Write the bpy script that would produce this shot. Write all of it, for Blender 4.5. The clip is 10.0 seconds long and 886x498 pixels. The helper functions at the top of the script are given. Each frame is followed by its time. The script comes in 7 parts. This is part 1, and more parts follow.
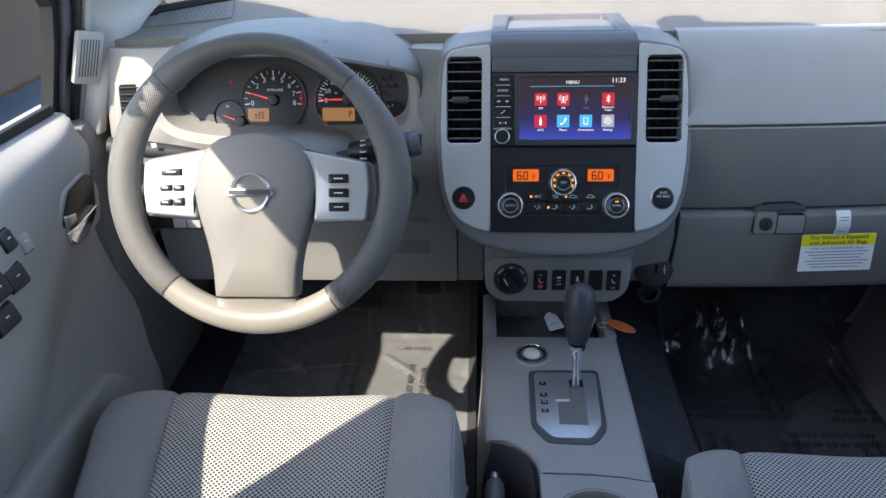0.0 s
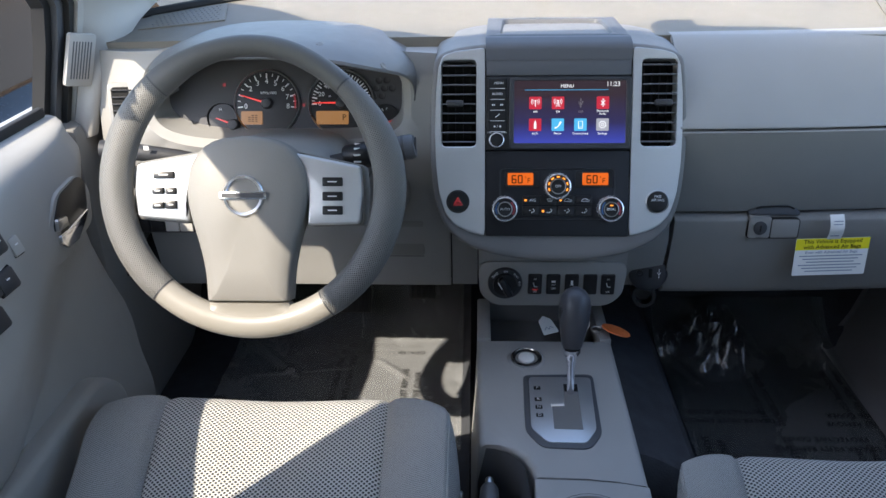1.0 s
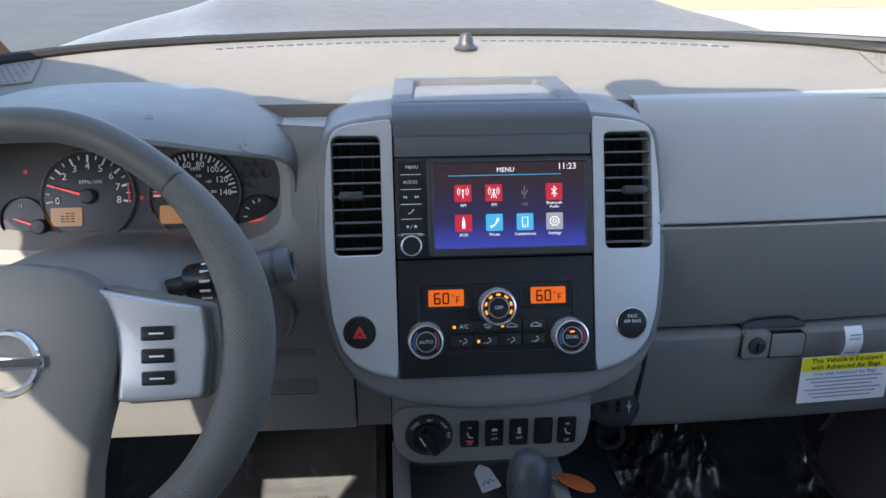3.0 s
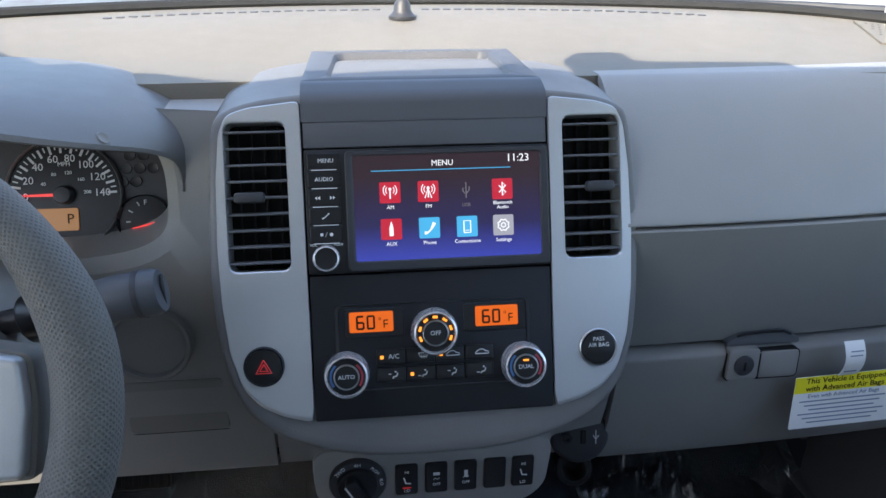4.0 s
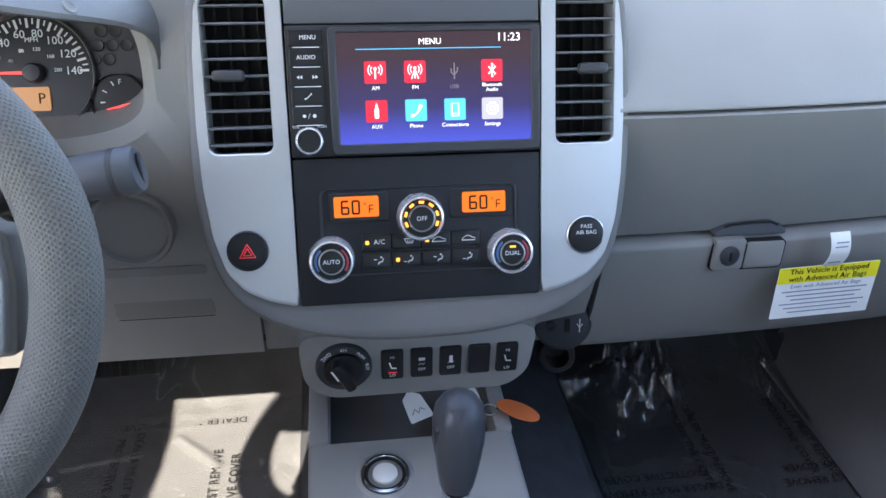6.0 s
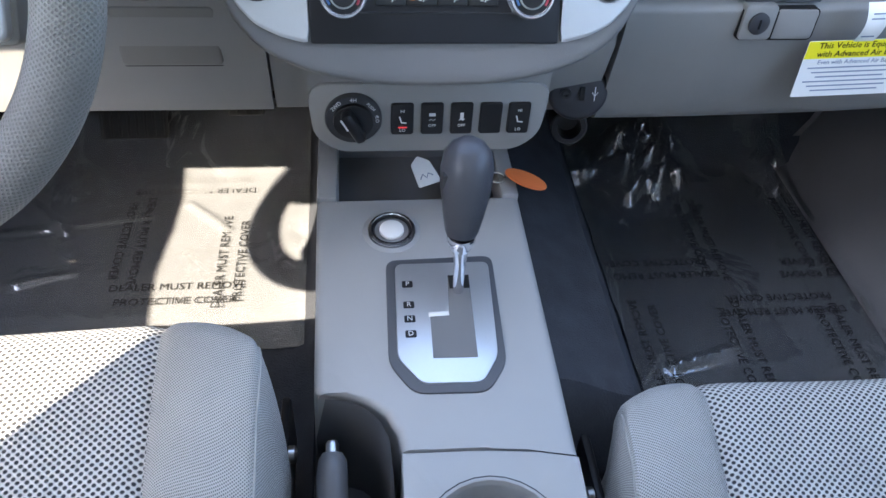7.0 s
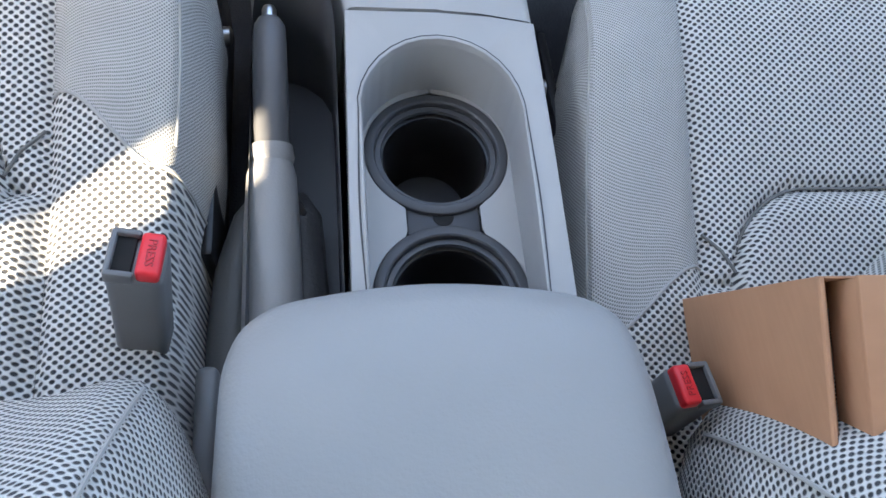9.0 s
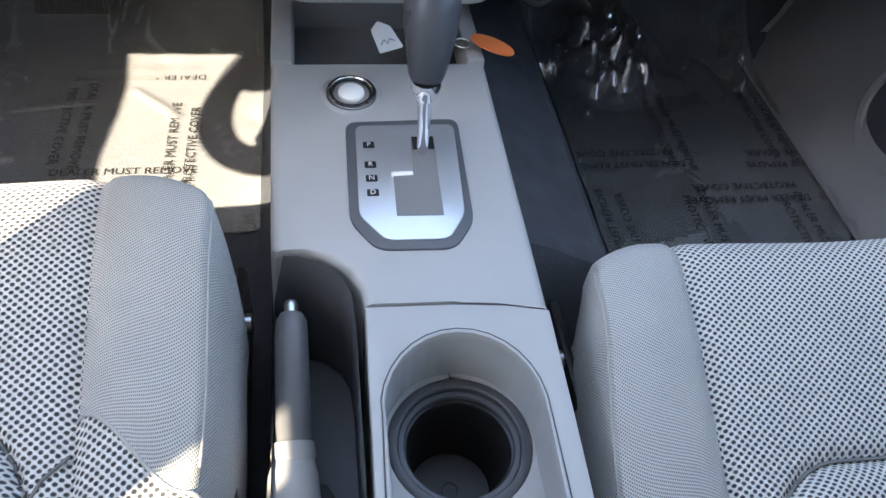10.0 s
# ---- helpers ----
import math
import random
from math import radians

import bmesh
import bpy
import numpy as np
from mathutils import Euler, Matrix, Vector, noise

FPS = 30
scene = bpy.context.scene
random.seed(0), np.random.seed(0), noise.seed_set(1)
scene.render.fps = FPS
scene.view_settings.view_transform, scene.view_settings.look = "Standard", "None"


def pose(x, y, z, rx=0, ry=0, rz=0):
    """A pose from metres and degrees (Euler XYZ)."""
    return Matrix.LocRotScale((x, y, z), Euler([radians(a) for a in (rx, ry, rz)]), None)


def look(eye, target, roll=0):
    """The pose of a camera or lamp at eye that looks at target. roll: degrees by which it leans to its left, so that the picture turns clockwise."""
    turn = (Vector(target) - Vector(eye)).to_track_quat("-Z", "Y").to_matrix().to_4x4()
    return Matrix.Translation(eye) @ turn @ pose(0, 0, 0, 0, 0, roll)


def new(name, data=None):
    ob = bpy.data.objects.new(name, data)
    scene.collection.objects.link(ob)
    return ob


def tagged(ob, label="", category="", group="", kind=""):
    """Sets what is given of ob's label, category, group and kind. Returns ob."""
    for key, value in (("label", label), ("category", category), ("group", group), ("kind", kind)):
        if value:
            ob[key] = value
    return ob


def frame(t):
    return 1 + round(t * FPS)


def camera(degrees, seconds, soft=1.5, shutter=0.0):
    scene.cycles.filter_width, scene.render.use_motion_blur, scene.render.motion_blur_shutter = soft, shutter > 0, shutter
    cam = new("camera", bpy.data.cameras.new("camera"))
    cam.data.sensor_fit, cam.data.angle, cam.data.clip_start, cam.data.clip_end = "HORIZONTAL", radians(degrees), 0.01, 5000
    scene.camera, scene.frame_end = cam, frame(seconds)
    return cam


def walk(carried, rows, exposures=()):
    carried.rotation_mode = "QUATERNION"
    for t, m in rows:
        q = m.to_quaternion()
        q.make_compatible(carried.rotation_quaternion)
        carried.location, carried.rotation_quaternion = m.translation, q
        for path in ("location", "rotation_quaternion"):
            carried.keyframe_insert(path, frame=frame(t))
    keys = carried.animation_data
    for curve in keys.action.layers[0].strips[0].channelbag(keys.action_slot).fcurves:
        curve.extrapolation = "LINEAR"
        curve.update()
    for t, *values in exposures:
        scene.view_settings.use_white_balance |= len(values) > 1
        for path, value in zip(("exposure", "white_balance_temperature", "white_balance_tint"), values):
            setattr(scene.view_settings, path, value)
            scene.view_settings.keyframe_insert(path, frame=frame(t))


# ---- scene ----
cam = camera(60.4, 10.0)
PATH = [
    (0, (-0.122, -0.018, 0.978), (-0.225, 1.763, 0.075), -1.3),
    (0.5, (-0.123, -0.016, 0.976), (-0.219, 1.768, 0.078), -1.1),
    (1, (-0.124, -0.014, 0.975), (-0.209, 1.773, 0.082), -1.0),
    (1.5, (-0.128, 0.007, 0.968), (-0.185, 1.803, 0.089), -0.8),
    (2, (-0.138, 0.099, 0.95), (-0.154, 1.901, 0.081), -0.6),
    (2.5, (-0.139, 0.222, 0.929), (-0.077, 2.039, 0.095), -0.2),
    (3, (-0.117, 0.327, 0.921), (0.025, 2.168, 0.153), 0.1),
    (3.2, (-0.101, 0.362, 0.909), (0.071, 2.209, 0.16), 0.3),
    (4.3, (-0.063, 0.491, 0.881), (0.182, 2.297, 0.059), 0.5),
    (4.5, (-0.066, 0.488, 0.879), (0.196, 2.293, 0.059), 0.6),
    (5, (-0.064, 0.486, 0.88), (0.202, 2.273, 0.021), 0.5),
    (5.2, (-0.063, 0.485, 0.882), (0.201, 2.262, 0.004), 0.5),
    (6.3, (-0.066, 0.479, 0.85), (0.168, 2.11, -0.284), 2.2),
    (6.5, (-0.067, 0.471, 0.836), (0.16, 2.05, -0.37), 2.9),
    (7, (-0.068, 0.447, 0.808), (0.138, 1.86, -0.593), 4.2),
    (7.5, (-0.076, 0.419, 0.768), (0.131, 1.657, -0.789), 5.9),
    (8, (-0.07, 0.374, 0.718), (0.162, 1.484, -0.929), 8.4),
    (8.5, (-0.062, 0.339, 0.67), (0.209, 1.296, -1.065), 12.1),
    (9, (-0.06, 0.334, 0.67), (0.239, 1.253, -1.08), 13.9),
    (9.5, (-0.062, 0.359, 0.689), (0.237, 1.414, -0.984), 10.9),
    (10, (-0.072, 0.41, 0.721), (0.237, 1.714, -0.764), 7.6),
]
EXPOSURES = [(0.0, 2.42, 6450, 10), (3.0, 2.28, 6350, 10), (5.0, 2.58, 6400, 11), (6.4, 3.58, 6650, 12), (7.5, 3.84, 6750, 10), (9.0, 3.92, 7250, 10), (10.0, 3.92, 7100, 10)]
walk(cam, [(t, look(eye, target, roll)) for t, eye, target, roll in PATH], EXPOSURES)

# ---- light and sky ----
SUN = Vector((0.68, 0.86, -1.0)).normalized()      # the way the sunlight travels
world = bpy.data.worlds.new("world")
scene.world = world
world.use_nodes = True
sky = world.node_tree.nodes.new("ShaderNodeTexSky")
sky.sky_type, sky.sun_disc = "NISHITA", False
sky.dust_density, sky.air_density = 1.0, 1.0
sky.sun_elevation = math.asin(-SUN.z)
sky.sun_rotation = math.atan2(-SUN.x, -SUN.y)
bg = world.node_tree.nodes["Background"]
bg.inputs["Strength"].default_value = 0.15
world.node_tree.links.new(sky.outputs[0], bg.inputs["Color"])
sun_data = bpy.data.lights.new("sun", "SUN")
sun_data.energy, sun_data.angle, sun_data.color = 2.2, radians(0.6), (1.0, 0.89, 0.73)
sun = new("sun", sun_data)
sun.matrix_world = look((0, 0, 6), Vector((0, 0, 6)) + SUN)


# ---- materials ----
def nodes_of(name):
    m = bpy.data.materials.new(name)
    m.use_nodes = True
    nt = m.node_tree
    return m, nt, nt.nodes["Principled BSDF"]


def add(nt, kind, **values):
    n = nt.nodes.new(kind)
    for key, v in values.items():
        n.inputs[key.replace("_", " ")].default_value = v
    return n


def noise_tex(nt, scale, detail=3.0, coords="Object"):
    co = nt.nodes.new("ShaderNodeTexCoord")
    n = add(nt, "ShaderNodeTexNoise", Scale=scale, Detail=detail)
    nt.links.new(co.outputs[coords], n.inputs["Vector"])
    return n


def mix_color(nt, fac, a, b):
    m = nt.nodes.new("ShaderNodeMix")
    m.data_type = "RGBA"
    nt.links.new(fac, m.inputs[0])
    for sock, v in ((m.inputs[6], a), (m.inputs[7], b)):
        if isinstance(v, tuple):
            sock.default_value = (*v, 1)
        else:
            nt.links.new(v, sock)
    return m.outputs[2]


def calc(nt, op, a, b=None):
    m = nt.nodes.new("ShaderNodeMath")
    m.operation = op
    for sock, v in zip(m.inputs, (a, b)):
        if v is None:
            continue
        if isinstance(v, (int, float)):
            sock.default_value = v
        else:
            nt.links.new(v, sock)
    return m.outputs[0]


def bump(nt, b, height, strength, distance):
    n = add(nt, "ShaderNodeBump", Strength=strength, Distance=distance)
    nt.links.new(height, n.inputs["Height"])
    nt.links.new(n.outputs[0], b.inputs["Normal"])
    return n


def plain(name, color, rough=0.5, metal=0.0, grain=900.0, relief=0.25, depth=0.0004, vary=0.12, blot=6.0, coat=0.0, spec=0.35):
    """A moulded or painted surface: base colour with faint blotches, and a fine grain."""
    m, nt, b = nodes_of(name)
    big = noise_tex(nt, blot, 4.0)
    dark = tuple(c * (1 - vary) for c in color)
    light = tuple(min(1.0, c * (1 + vary)) for c in color)
    nt.links.new(mix_color(nt, big.outputs[0], dark, light), b.inputs["Base Color"])
    b.inputs["Metallic"].default_value = metal
    b.inputs["Coat Weight"].default_value = coat
    b.inputs["Specular IOR Level"].default_value = spec
    r = calc(nt, "ADD", calc(nt, "MULTIPLY", noise_tex(nt, blot * 7, 5.0).outputs[0], 0.16), rough - 0.08)
    nt.links.new(r, b.inputs["Roughness"])
    if relief:
        fine = noise_tex(nt, grain, 2.0)
        bump(nt, b, fine.outputs[0], relief, depth)
    return m


def glow(name, color, strength):
    m, nt, b = nodes_of(name)
    b.inputs["Base Color"].default_value = (*[c * 0.12 for c in color], 1)
    b.inputs["Emission Color"].default_value = (*color, 1)
    b.inputs["Emission Strength"].default_value = strength
    b.inputs["Roughness"].default_value = 0.35
    return m


GREY = plain("grey_dash_plastic", (0.245, 0.241, 0.233), 0.55, relief=0.35, grain=700, depth=0.0006)
# Same plastic as GREY, its colour darkened and warmed for the sun on top.
GREY_TOP = plain("sun_toned_dash_top", (0.146, 0.133, 0.110), 0.6, relief=0.35, grain=700, depth=0.0006)
GREY_LIGHT = plain("light_grey_plastic", (0.36, 0.35, 0.33), 0.55, relief=0.3)
GREY_LOW = plain("lower_grey_plastic", (0.205, 0.199, 0.189), 0.55, relief=0.35, grain=700, depth=0.0006)
SURROUND = plain("stack_surround", (0.142, 0.140, 0.138), 0.5, relief=0.35, grain=700, depth=0.0006)
CONSOLE = plain("console_plastic", (0.29, 0.29, 0.287), 0.5, relief=0.25, grain=900)
DARK = plain("charcoal_plastic", (0.035, 0.036, 0.040), 0.45, relief=0.15)
PANEL = plain("dark_stack_panel", (0.014, 0.0145, 0.017), 0.5, relief=0.15, spec=0.25)
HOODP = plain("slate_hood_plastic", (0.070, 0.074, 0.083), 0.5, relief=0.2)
BLACK = plain("black_plastic", (0.012, 0.012, 0.013), 0.35, relief=0.1)
# Near-black with the shade of gaps and hollows put into the colour.
VOID = plain("cavity_shade", (0.006, 0.006, 0.006), 0.8, relief=0.0)
GLOSS = plain("gloss_black", (0.008, 0.008, 0.01), 0.12, relief=0.0)
CHROME = plain("chrome", (0.8, 0.8, 0.82), 0.12, metal=1.0, relief=0.0, vary=0.03)
STEEL = plain("bare_steel", (0.5, 0.5, 0.5), 0.3, metal=1.0, relief=0.1)
RUBBER = plain("rubber", (0.02, 0.02, 0.02), 0.8, relief=0.3)
LEATHER = plain("grey_leather", (0.088, 0.088, 0.086), 0.5, relief=0.4, grain=500, depth=0.0006)
RIMLOW = plain("taupe_rim_plastic", (0.22, 0.206, 0.180), 0.36, relief=0.1)
BAGMAT = plain("airbag_cover", (0.175, 0.168, 0.155), 0.5, relief=0.35, grain=600, depth=0.0006)
ARMREST = plain("armrest_vinyl", (0.24, 0.243, 0.245), 0.5, relief=0.4, grain=350, depth=0.0008)
# Blue tint paints in the bluish reflections of the film above.
CARPET = plain("dark_carpet", (0.036, 0.039, 0.046), 0.95, relief=0.6, grain=420, depth=0.002, vary=0.4, blot=30)
BUCKLE = plain("buckle_plastic", (0.125, 0.128, 0.132), 0.45, relief=0.2)
RED = plain("red_buckle_button", (0.62, 0.025, 0.035), 0.4, relief=0.1)
ORANGE = plain("orange_tag", (0.62, 0.16, 0.05), 0.4, relief=0.0)
WHITE = plain("white_card", (0.75, 0.75, 0.73), 0.6, relief=0.05)
PRINT = plain("white_print", (0.7, 0.7, 0.7), 0.6, relief=0.0)
INK = plain("black_ink", (0.006, 0.006, 0.006), 0.95, relief=0.0)
INKBLUE = plain("blue_grey_ink", (0.22, 0.26, 0.33), 0.7, relief=0.0)
YELLOW = plain("yellow_label", (0.80, 0.70, 0.02), 0.55, relief=0.0)
LCD = glow("orange_backlight", (1.0, 0.17, 0.002), 0.15)
LCDAMBER = glow("amber_gauge_display", (0.55, 0.26, 0.08), 0.10)
LEDAMBER = glow("amber_indicator", (1.0, 0.30, 0.03), 0.40)
NEEDLE = glow("red_needle", (0.9, 0.06, 0.05), 0.20)
REDGLOW = glow("red_symbol", (0.6, 0.04, 0.05), 0.10)
LENS = plain("unlit_lamp_window", (0.030, 0.030, 0.033), 0.5, relief=0.0)
GAUGE = plain("gauge_face", (0.055, 0.055, 0.06), 0.6, relief=0.0)


def brushed(name, color, rough):
    """Satin silver paint with fine metallic flake."""
    m, nt, b = nodes_of(name)
    fine = noise_tex(nt, 2500, 1.0)
    nt.links.new(mix_color(nt, fine.outputs[0], tuple(c * 0.85 for c in color), tuple(min(1, c * 1.12) for c in color)), b.inputs["Base Color"])
    b.inputs["Metallic"].default_value = 0.75
    b.inputs["Roughness"].default_value = rough
    return m


SILVER = brushed("satin_silver_trim", (0.52, 0.53, 0.54), 0.40)


def mesh_cloth(name, thread, hole, pitch, radius, wide=1.0):
    """Spacer-mesh seat cloth: staggered holes over a dark backing, laid out in metres by the surface's own map."""
    m, nt, b = nodes_of(name)
    uv = nt.nodes.new("ShaderNodeUVMap")
    sep = nt.nodes.new("ShaderNodeSeparateXYZ")
    warp = noise_tex(nt, 60, 2.0)
    add_v = nt.nodes.new("ShaderNodeVectorMath")
    add_v.operation = "MULTIPLY_ADD"
    nt.links.new(warp.outputs["Color"], add_v.inputs[0])
    add_v.inputs[1].default_value = (0.0012, 0.0012, 0)
    nt.links.new(uv.outputs[0], add_v.inputs[2])
    nt.links.new(add_v.outputs[0], sep.inputs[0])
    rows = []
    for shift in (0.0, 0.5):
        d = []
        for axis, p in ((0, pitch), (1, pitch * 0.85)):
            f = calc(nt, "FRACT", calc(nt, "ADD", calc(nt, "DIVIDE", sep.outputs[axis], p), shift + 100.0))
            d.append(calc(nt, "MULTIPLY", calc(nt, "SUBTRACT", f, 0.5), p))
        rows.append(calc(nt, "SQRT", calc(nt, "ADD", calc(nt, "POWER", calc(nt, "ABSOLUTE", calc(nt, "DIVIDE", d[0], wide)), 2.0), calc(nt, "POWER", calc(nt, "ABSOLUTE", d[1]), 2.0))))
    near = calc(nt, "MINIMUM", rows[0], rows[1])
    edge = nt.nodes.new("ShaderNodeMapRange")
    edge.interpolation_type = "SMOOTHSTEP"
    edge.inputs["From Min"].default_value, edge.inputs["From Max"].default_value = radius * 0.65, radius * 1.35
    nt.links.new(near, edge.inputs["Value"])
    blot = noise_tex(nt, 9, 4.0)
    cloth = mix_color(nt, blot.outputs[0], tuple(c * 0.88 for c in thread), tuple(c * 1.1 for c in thread))
    nt.links.new(mix_color(nt, edge.outputs[0], hole, cloth), b.inputs["Base Color"])
    b.inputs["Roughness"].default_value = 0.85
    b.inputs["Sheen Weight"].default_value = 0.15
    weave = noise_tex(nt, 1500, 2.0)
    h = calc(nt, "ADD", edge.outputs[0], calc(nt, "MULTIPLY", weave.outputs[0], 0.25))
    bump(nt, b, h, 0.9, 0.0016)
    return m


def rib_cloth(name, color, pitch):
    """Fine ribbed bolster cloth, the ribs running along the seat."""
    m, nt, b = nodes_of(name)
    uv = nt.nodes.new("ShaderNodeUVMap")
    sep = nt.nodes.new("ShaderNodeSeparateXYZ")
    nt.links.new(uv.outputs[0], sep.inputs[0])
    wave = calc(nt, "ABSOLUTE", calc(nt, "SINE", calc(nt, "MULTIPLY", sep.outputs[0], math.pi / pitch)))
    cross = calc(nt, "ABSOLUTE", calc(nt, "SINE", calc(nt, "MULTIPLY", sep.outputs[1], math.pi / (pitch * 1.3))))
    h = calc(nt, "ADD", wave, calc(nt, "MULTIPLY", cross, 0.35))
    blot = noise_tex(nt, 14, 4.0)
    base = mix_color(nt, blot.outputs[0], tuple(c * 0.9 for c in color), tuple(c * 1.08 for c in color))
    nt.links.new(mix_color(nt, calc(nt, "MULTIPLY", h, 0.7), tuple(c * 0.62 for c in color), base), b.inputs["Base Color"])
    b.inputs["Roughness"].default_value = 0.9
    b.inputs["Sheen Weight"].default_value = 0.2
    bump(nt, b, h, 0.6, 0.0007)
    return m


CLOTH = mesh_cloth("mesh_seat_cloth", (0.50, 0.495, 0.47), (0.024, 0.025, 0.028), 0.0076, 0.00160, 1.15)
KNIT = mesh_cloth("knit_bolster_cloth", (0.44, 0.435, 0.41), (0.14, 0.14, 0.137), 0.0034, 0.00072)
RIBS = rib_cloth("ribbed_bolster_cloth", (0.46, 0.455, 0.43), 0.0027)


def pimpled(name, color):
    """Grip leather with a staggered lattice of tiny dimples."""
    m = mesh_cloth(name, color, tuple(c * 0.76 for c in color), 0.0042, 0.00085)
    m.node_tree.nodes["Principled BSDF"].inputs["Roughness"].default_value = 0.5
    m.node_tree.nodes["Principled BSDF"].inputs["Sheen Weight"].default_value = 0.0
    return m


GRIP = pimpled("dimpled_grip_leather", (0.135, 0.132, 0.124))


def film_sheet(name, haze, gloss):
    """Clear plastic carpet film: mostly see-through, glossy and slightly milky, with creases."""
    m = bpy.data.materials.new(name)
    m.use_nodes = True
    nt = m.node_tree
    out = nt.nodes["Material Output"]
    nt.nodes.remove(nt.nodes["Principled BSDF"])
    clear = nt.nodes.new("ShaderNodeBsdfTransparent")
    milk = add(nt, "ShaderNodeBsdfDiffuse", Color=(0.85, 0.87, 0.88, 1))
    shine = add(nt, "ShaderNodeBsdfGlossy", Roughness=gloss)
    fres = add(nt, "ShaderNodeFresnel", IOR=2.2)
    wr = add(nt, "ShaderNodeTexNoise", Scale=7.0, Detail=3.0, Distortion=1.0)
    co = nt.nodes.new("ShaderNodeTexCoord")
    nt.links.new(co.outputs["Object"], wr.inputs["Vector"])
    bp = add(nt, "ShaderNodeBump", Strength=0.35, Distance=0.010)
    nt.links.new(wr.outputs[0], bp.inputs["Height"])
    for n in (shine, fres):
        nt.links.new(bp.outputs[0], n.inputs["Normal"])
    body = add(nt, "ShaderNodeMixShader", Fac=haze)
    nt.links.new(clear.outputs[0], body.inputs[1])
    nt.links.new(milk.outputs[0], body.inputs[2])
    top = nt.nodes.new("ShaderNodeMixShader")
    nt.links.new(fres.outputs[0], top.inputs[0])
    nt.links.new(body.outputs[0], top.inputs[1])
    nt.links.new(shine.outputs[0], top.inputs[2])
    nt.links.new(top.outputs[0], out.inputs["Surface"])
    return m


# One film in two copies: extra haze paints in the sunlight on the driver's side.
FILM_SUNLIT = film_sheet("sunlit_floor_film", 0.15, 0.07)
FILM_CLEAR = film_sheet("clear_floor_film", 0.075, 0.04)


def board(name):
    m, nt, b = nodes_of(name)
    co = nt.nodes.new("ShaderNodeTexCoord")
    mp = nt.nodes.new("ShaderNodeMapping")
    mp.inputs["Scale"].default_value = (30, 30, 260)
    nt.links.new(co.outputs["Object"], mp.inputs["Vector"])
    streak = add(nt, "ShaderNodeTexNoise", Scale=1.0, Detail=5.0)
    nt.links.new(mp.outputs[0], streak.inputs["Vector"])
    big = noise_tex(nt, 12, 4.0)
    tone = calc(nt, "ADD", calc(nt, "MULTIPLY", streak.outputs[0], 0.25), calc(nt, "MULTIPLY", big.outputs[0], 0.75))
    nt.links.new(mix_color(nt, tone, (0.29, 0.140, 0.072), (0.50, 0.265, 0.150)), b.inputs["Base Color"])
    b.inputs["Roughness"].default_value = 0.85
    bump(nt, b, streak.outputs[0], 0.3, 0.0006)
    return m


CARDBOARD = board("kraft_cardboard")


def clear_glass(name, tint):
    m, nt, b = nodes_of(name)
    b.inputs["Base Color"].default_value = (*tint, 1)
    b.inputs["Roughness"].default_value = 0.02
    b.inputs["IOR"].default_value = 1.02
    b.inputs["Transmission Weight"].default_value = 1.0
    return m


GLASS = clear_glass("window_glass", (0.9, 0.93, 0.91))


def tinted_glass(name, tint):
    """Added dimming pane: dims what passes through it, with a faint gloss."""
    m = bpy.data.materials.new(name)
    m.use_nodes = True
    nt = m.node_tree
    nt.nodes.remove(nt.nodes["Principled BSDF"])
    clear = add(nt, "ShaderNodeBsdfTransparent", Color=(*tint, 1))
    shine = add(nt, "ShaderNodeBsdfGlossy", Roughness=0.02)
    mix = add(nt, "ShaderNodeMixShader", Fac=0.05)
    nt.links.new(clear.outputs[0], mix.inputs[1])
    nt.links.new(shine.outputs[0], mix.inputs[2])
    nt.links.new(mix.outputs[0], nt.nodes["Material Output"].inputs["Surface"])
    return m


# For the unseen rear pane, added to weaken light from behind.
TINT = tinted_glass("rear_light_filter", (0.45, 0.46, 0.45))


# ---- mesh helpers ----
def finish(name, bm, material, parent=None, label="", flat=False, crease=38):
    if not flat:
        bmesh.ops.recalc_face_normals(bm, faces=bm.faces)
    me = bpy.data.meshes.new(name)
    bm.to_mesh(me)
    bm.free()
    me.materials.append(material)
    me.polygons.foreach_set("use_smooth", [True] * len(me.polygons))
    me.set_sharp_from_angle(angle=radians(crease))
    ob = new(name, me)
    if parent is not None:
        ob.parent = parent
    if label:
        ob["label"] = label
    return ob


def part(name, bm, material, parent, label="", **kw):
    return finish(name, bm, material, parent, label, **kw)


def thing(name, label, category, group="", kind="", at=(0, 0, 0)):
    ob = new(name)
    ob.empty_display_size = 0.02
    return tagged(ob, label, category, group, kind)


def rbox(size, at=(0, 0, 0), r=0.003, seg=2, m=None):
    bm = bmesh.new()
    bmesh.ops.create_cube(bm, size=1.0)
    bmesh.ops.scale(bm, vec=size, verts=bm.verts)
    if r > 0:
        bmesh.ops.bevel(bm, geom=bm.edges[:], offset=min(r, 0.49 * min(size)), segments=seg, profile=0.5, affect="EDGES")
    bmesh.ops.translate(bm, vec=at, verts=bm.verts)
    if m is not None:
        bm.transform(m)
    return bm


def join(*bms):
    out = bms[0]
    for b in bms[1:]:
        me = bpy.data.meshes.new("tmp")
        b.to_mesh(me)
        b.free()
        out.from_mesh(me)
        bpy.data.meshes.remove(me)
    return out


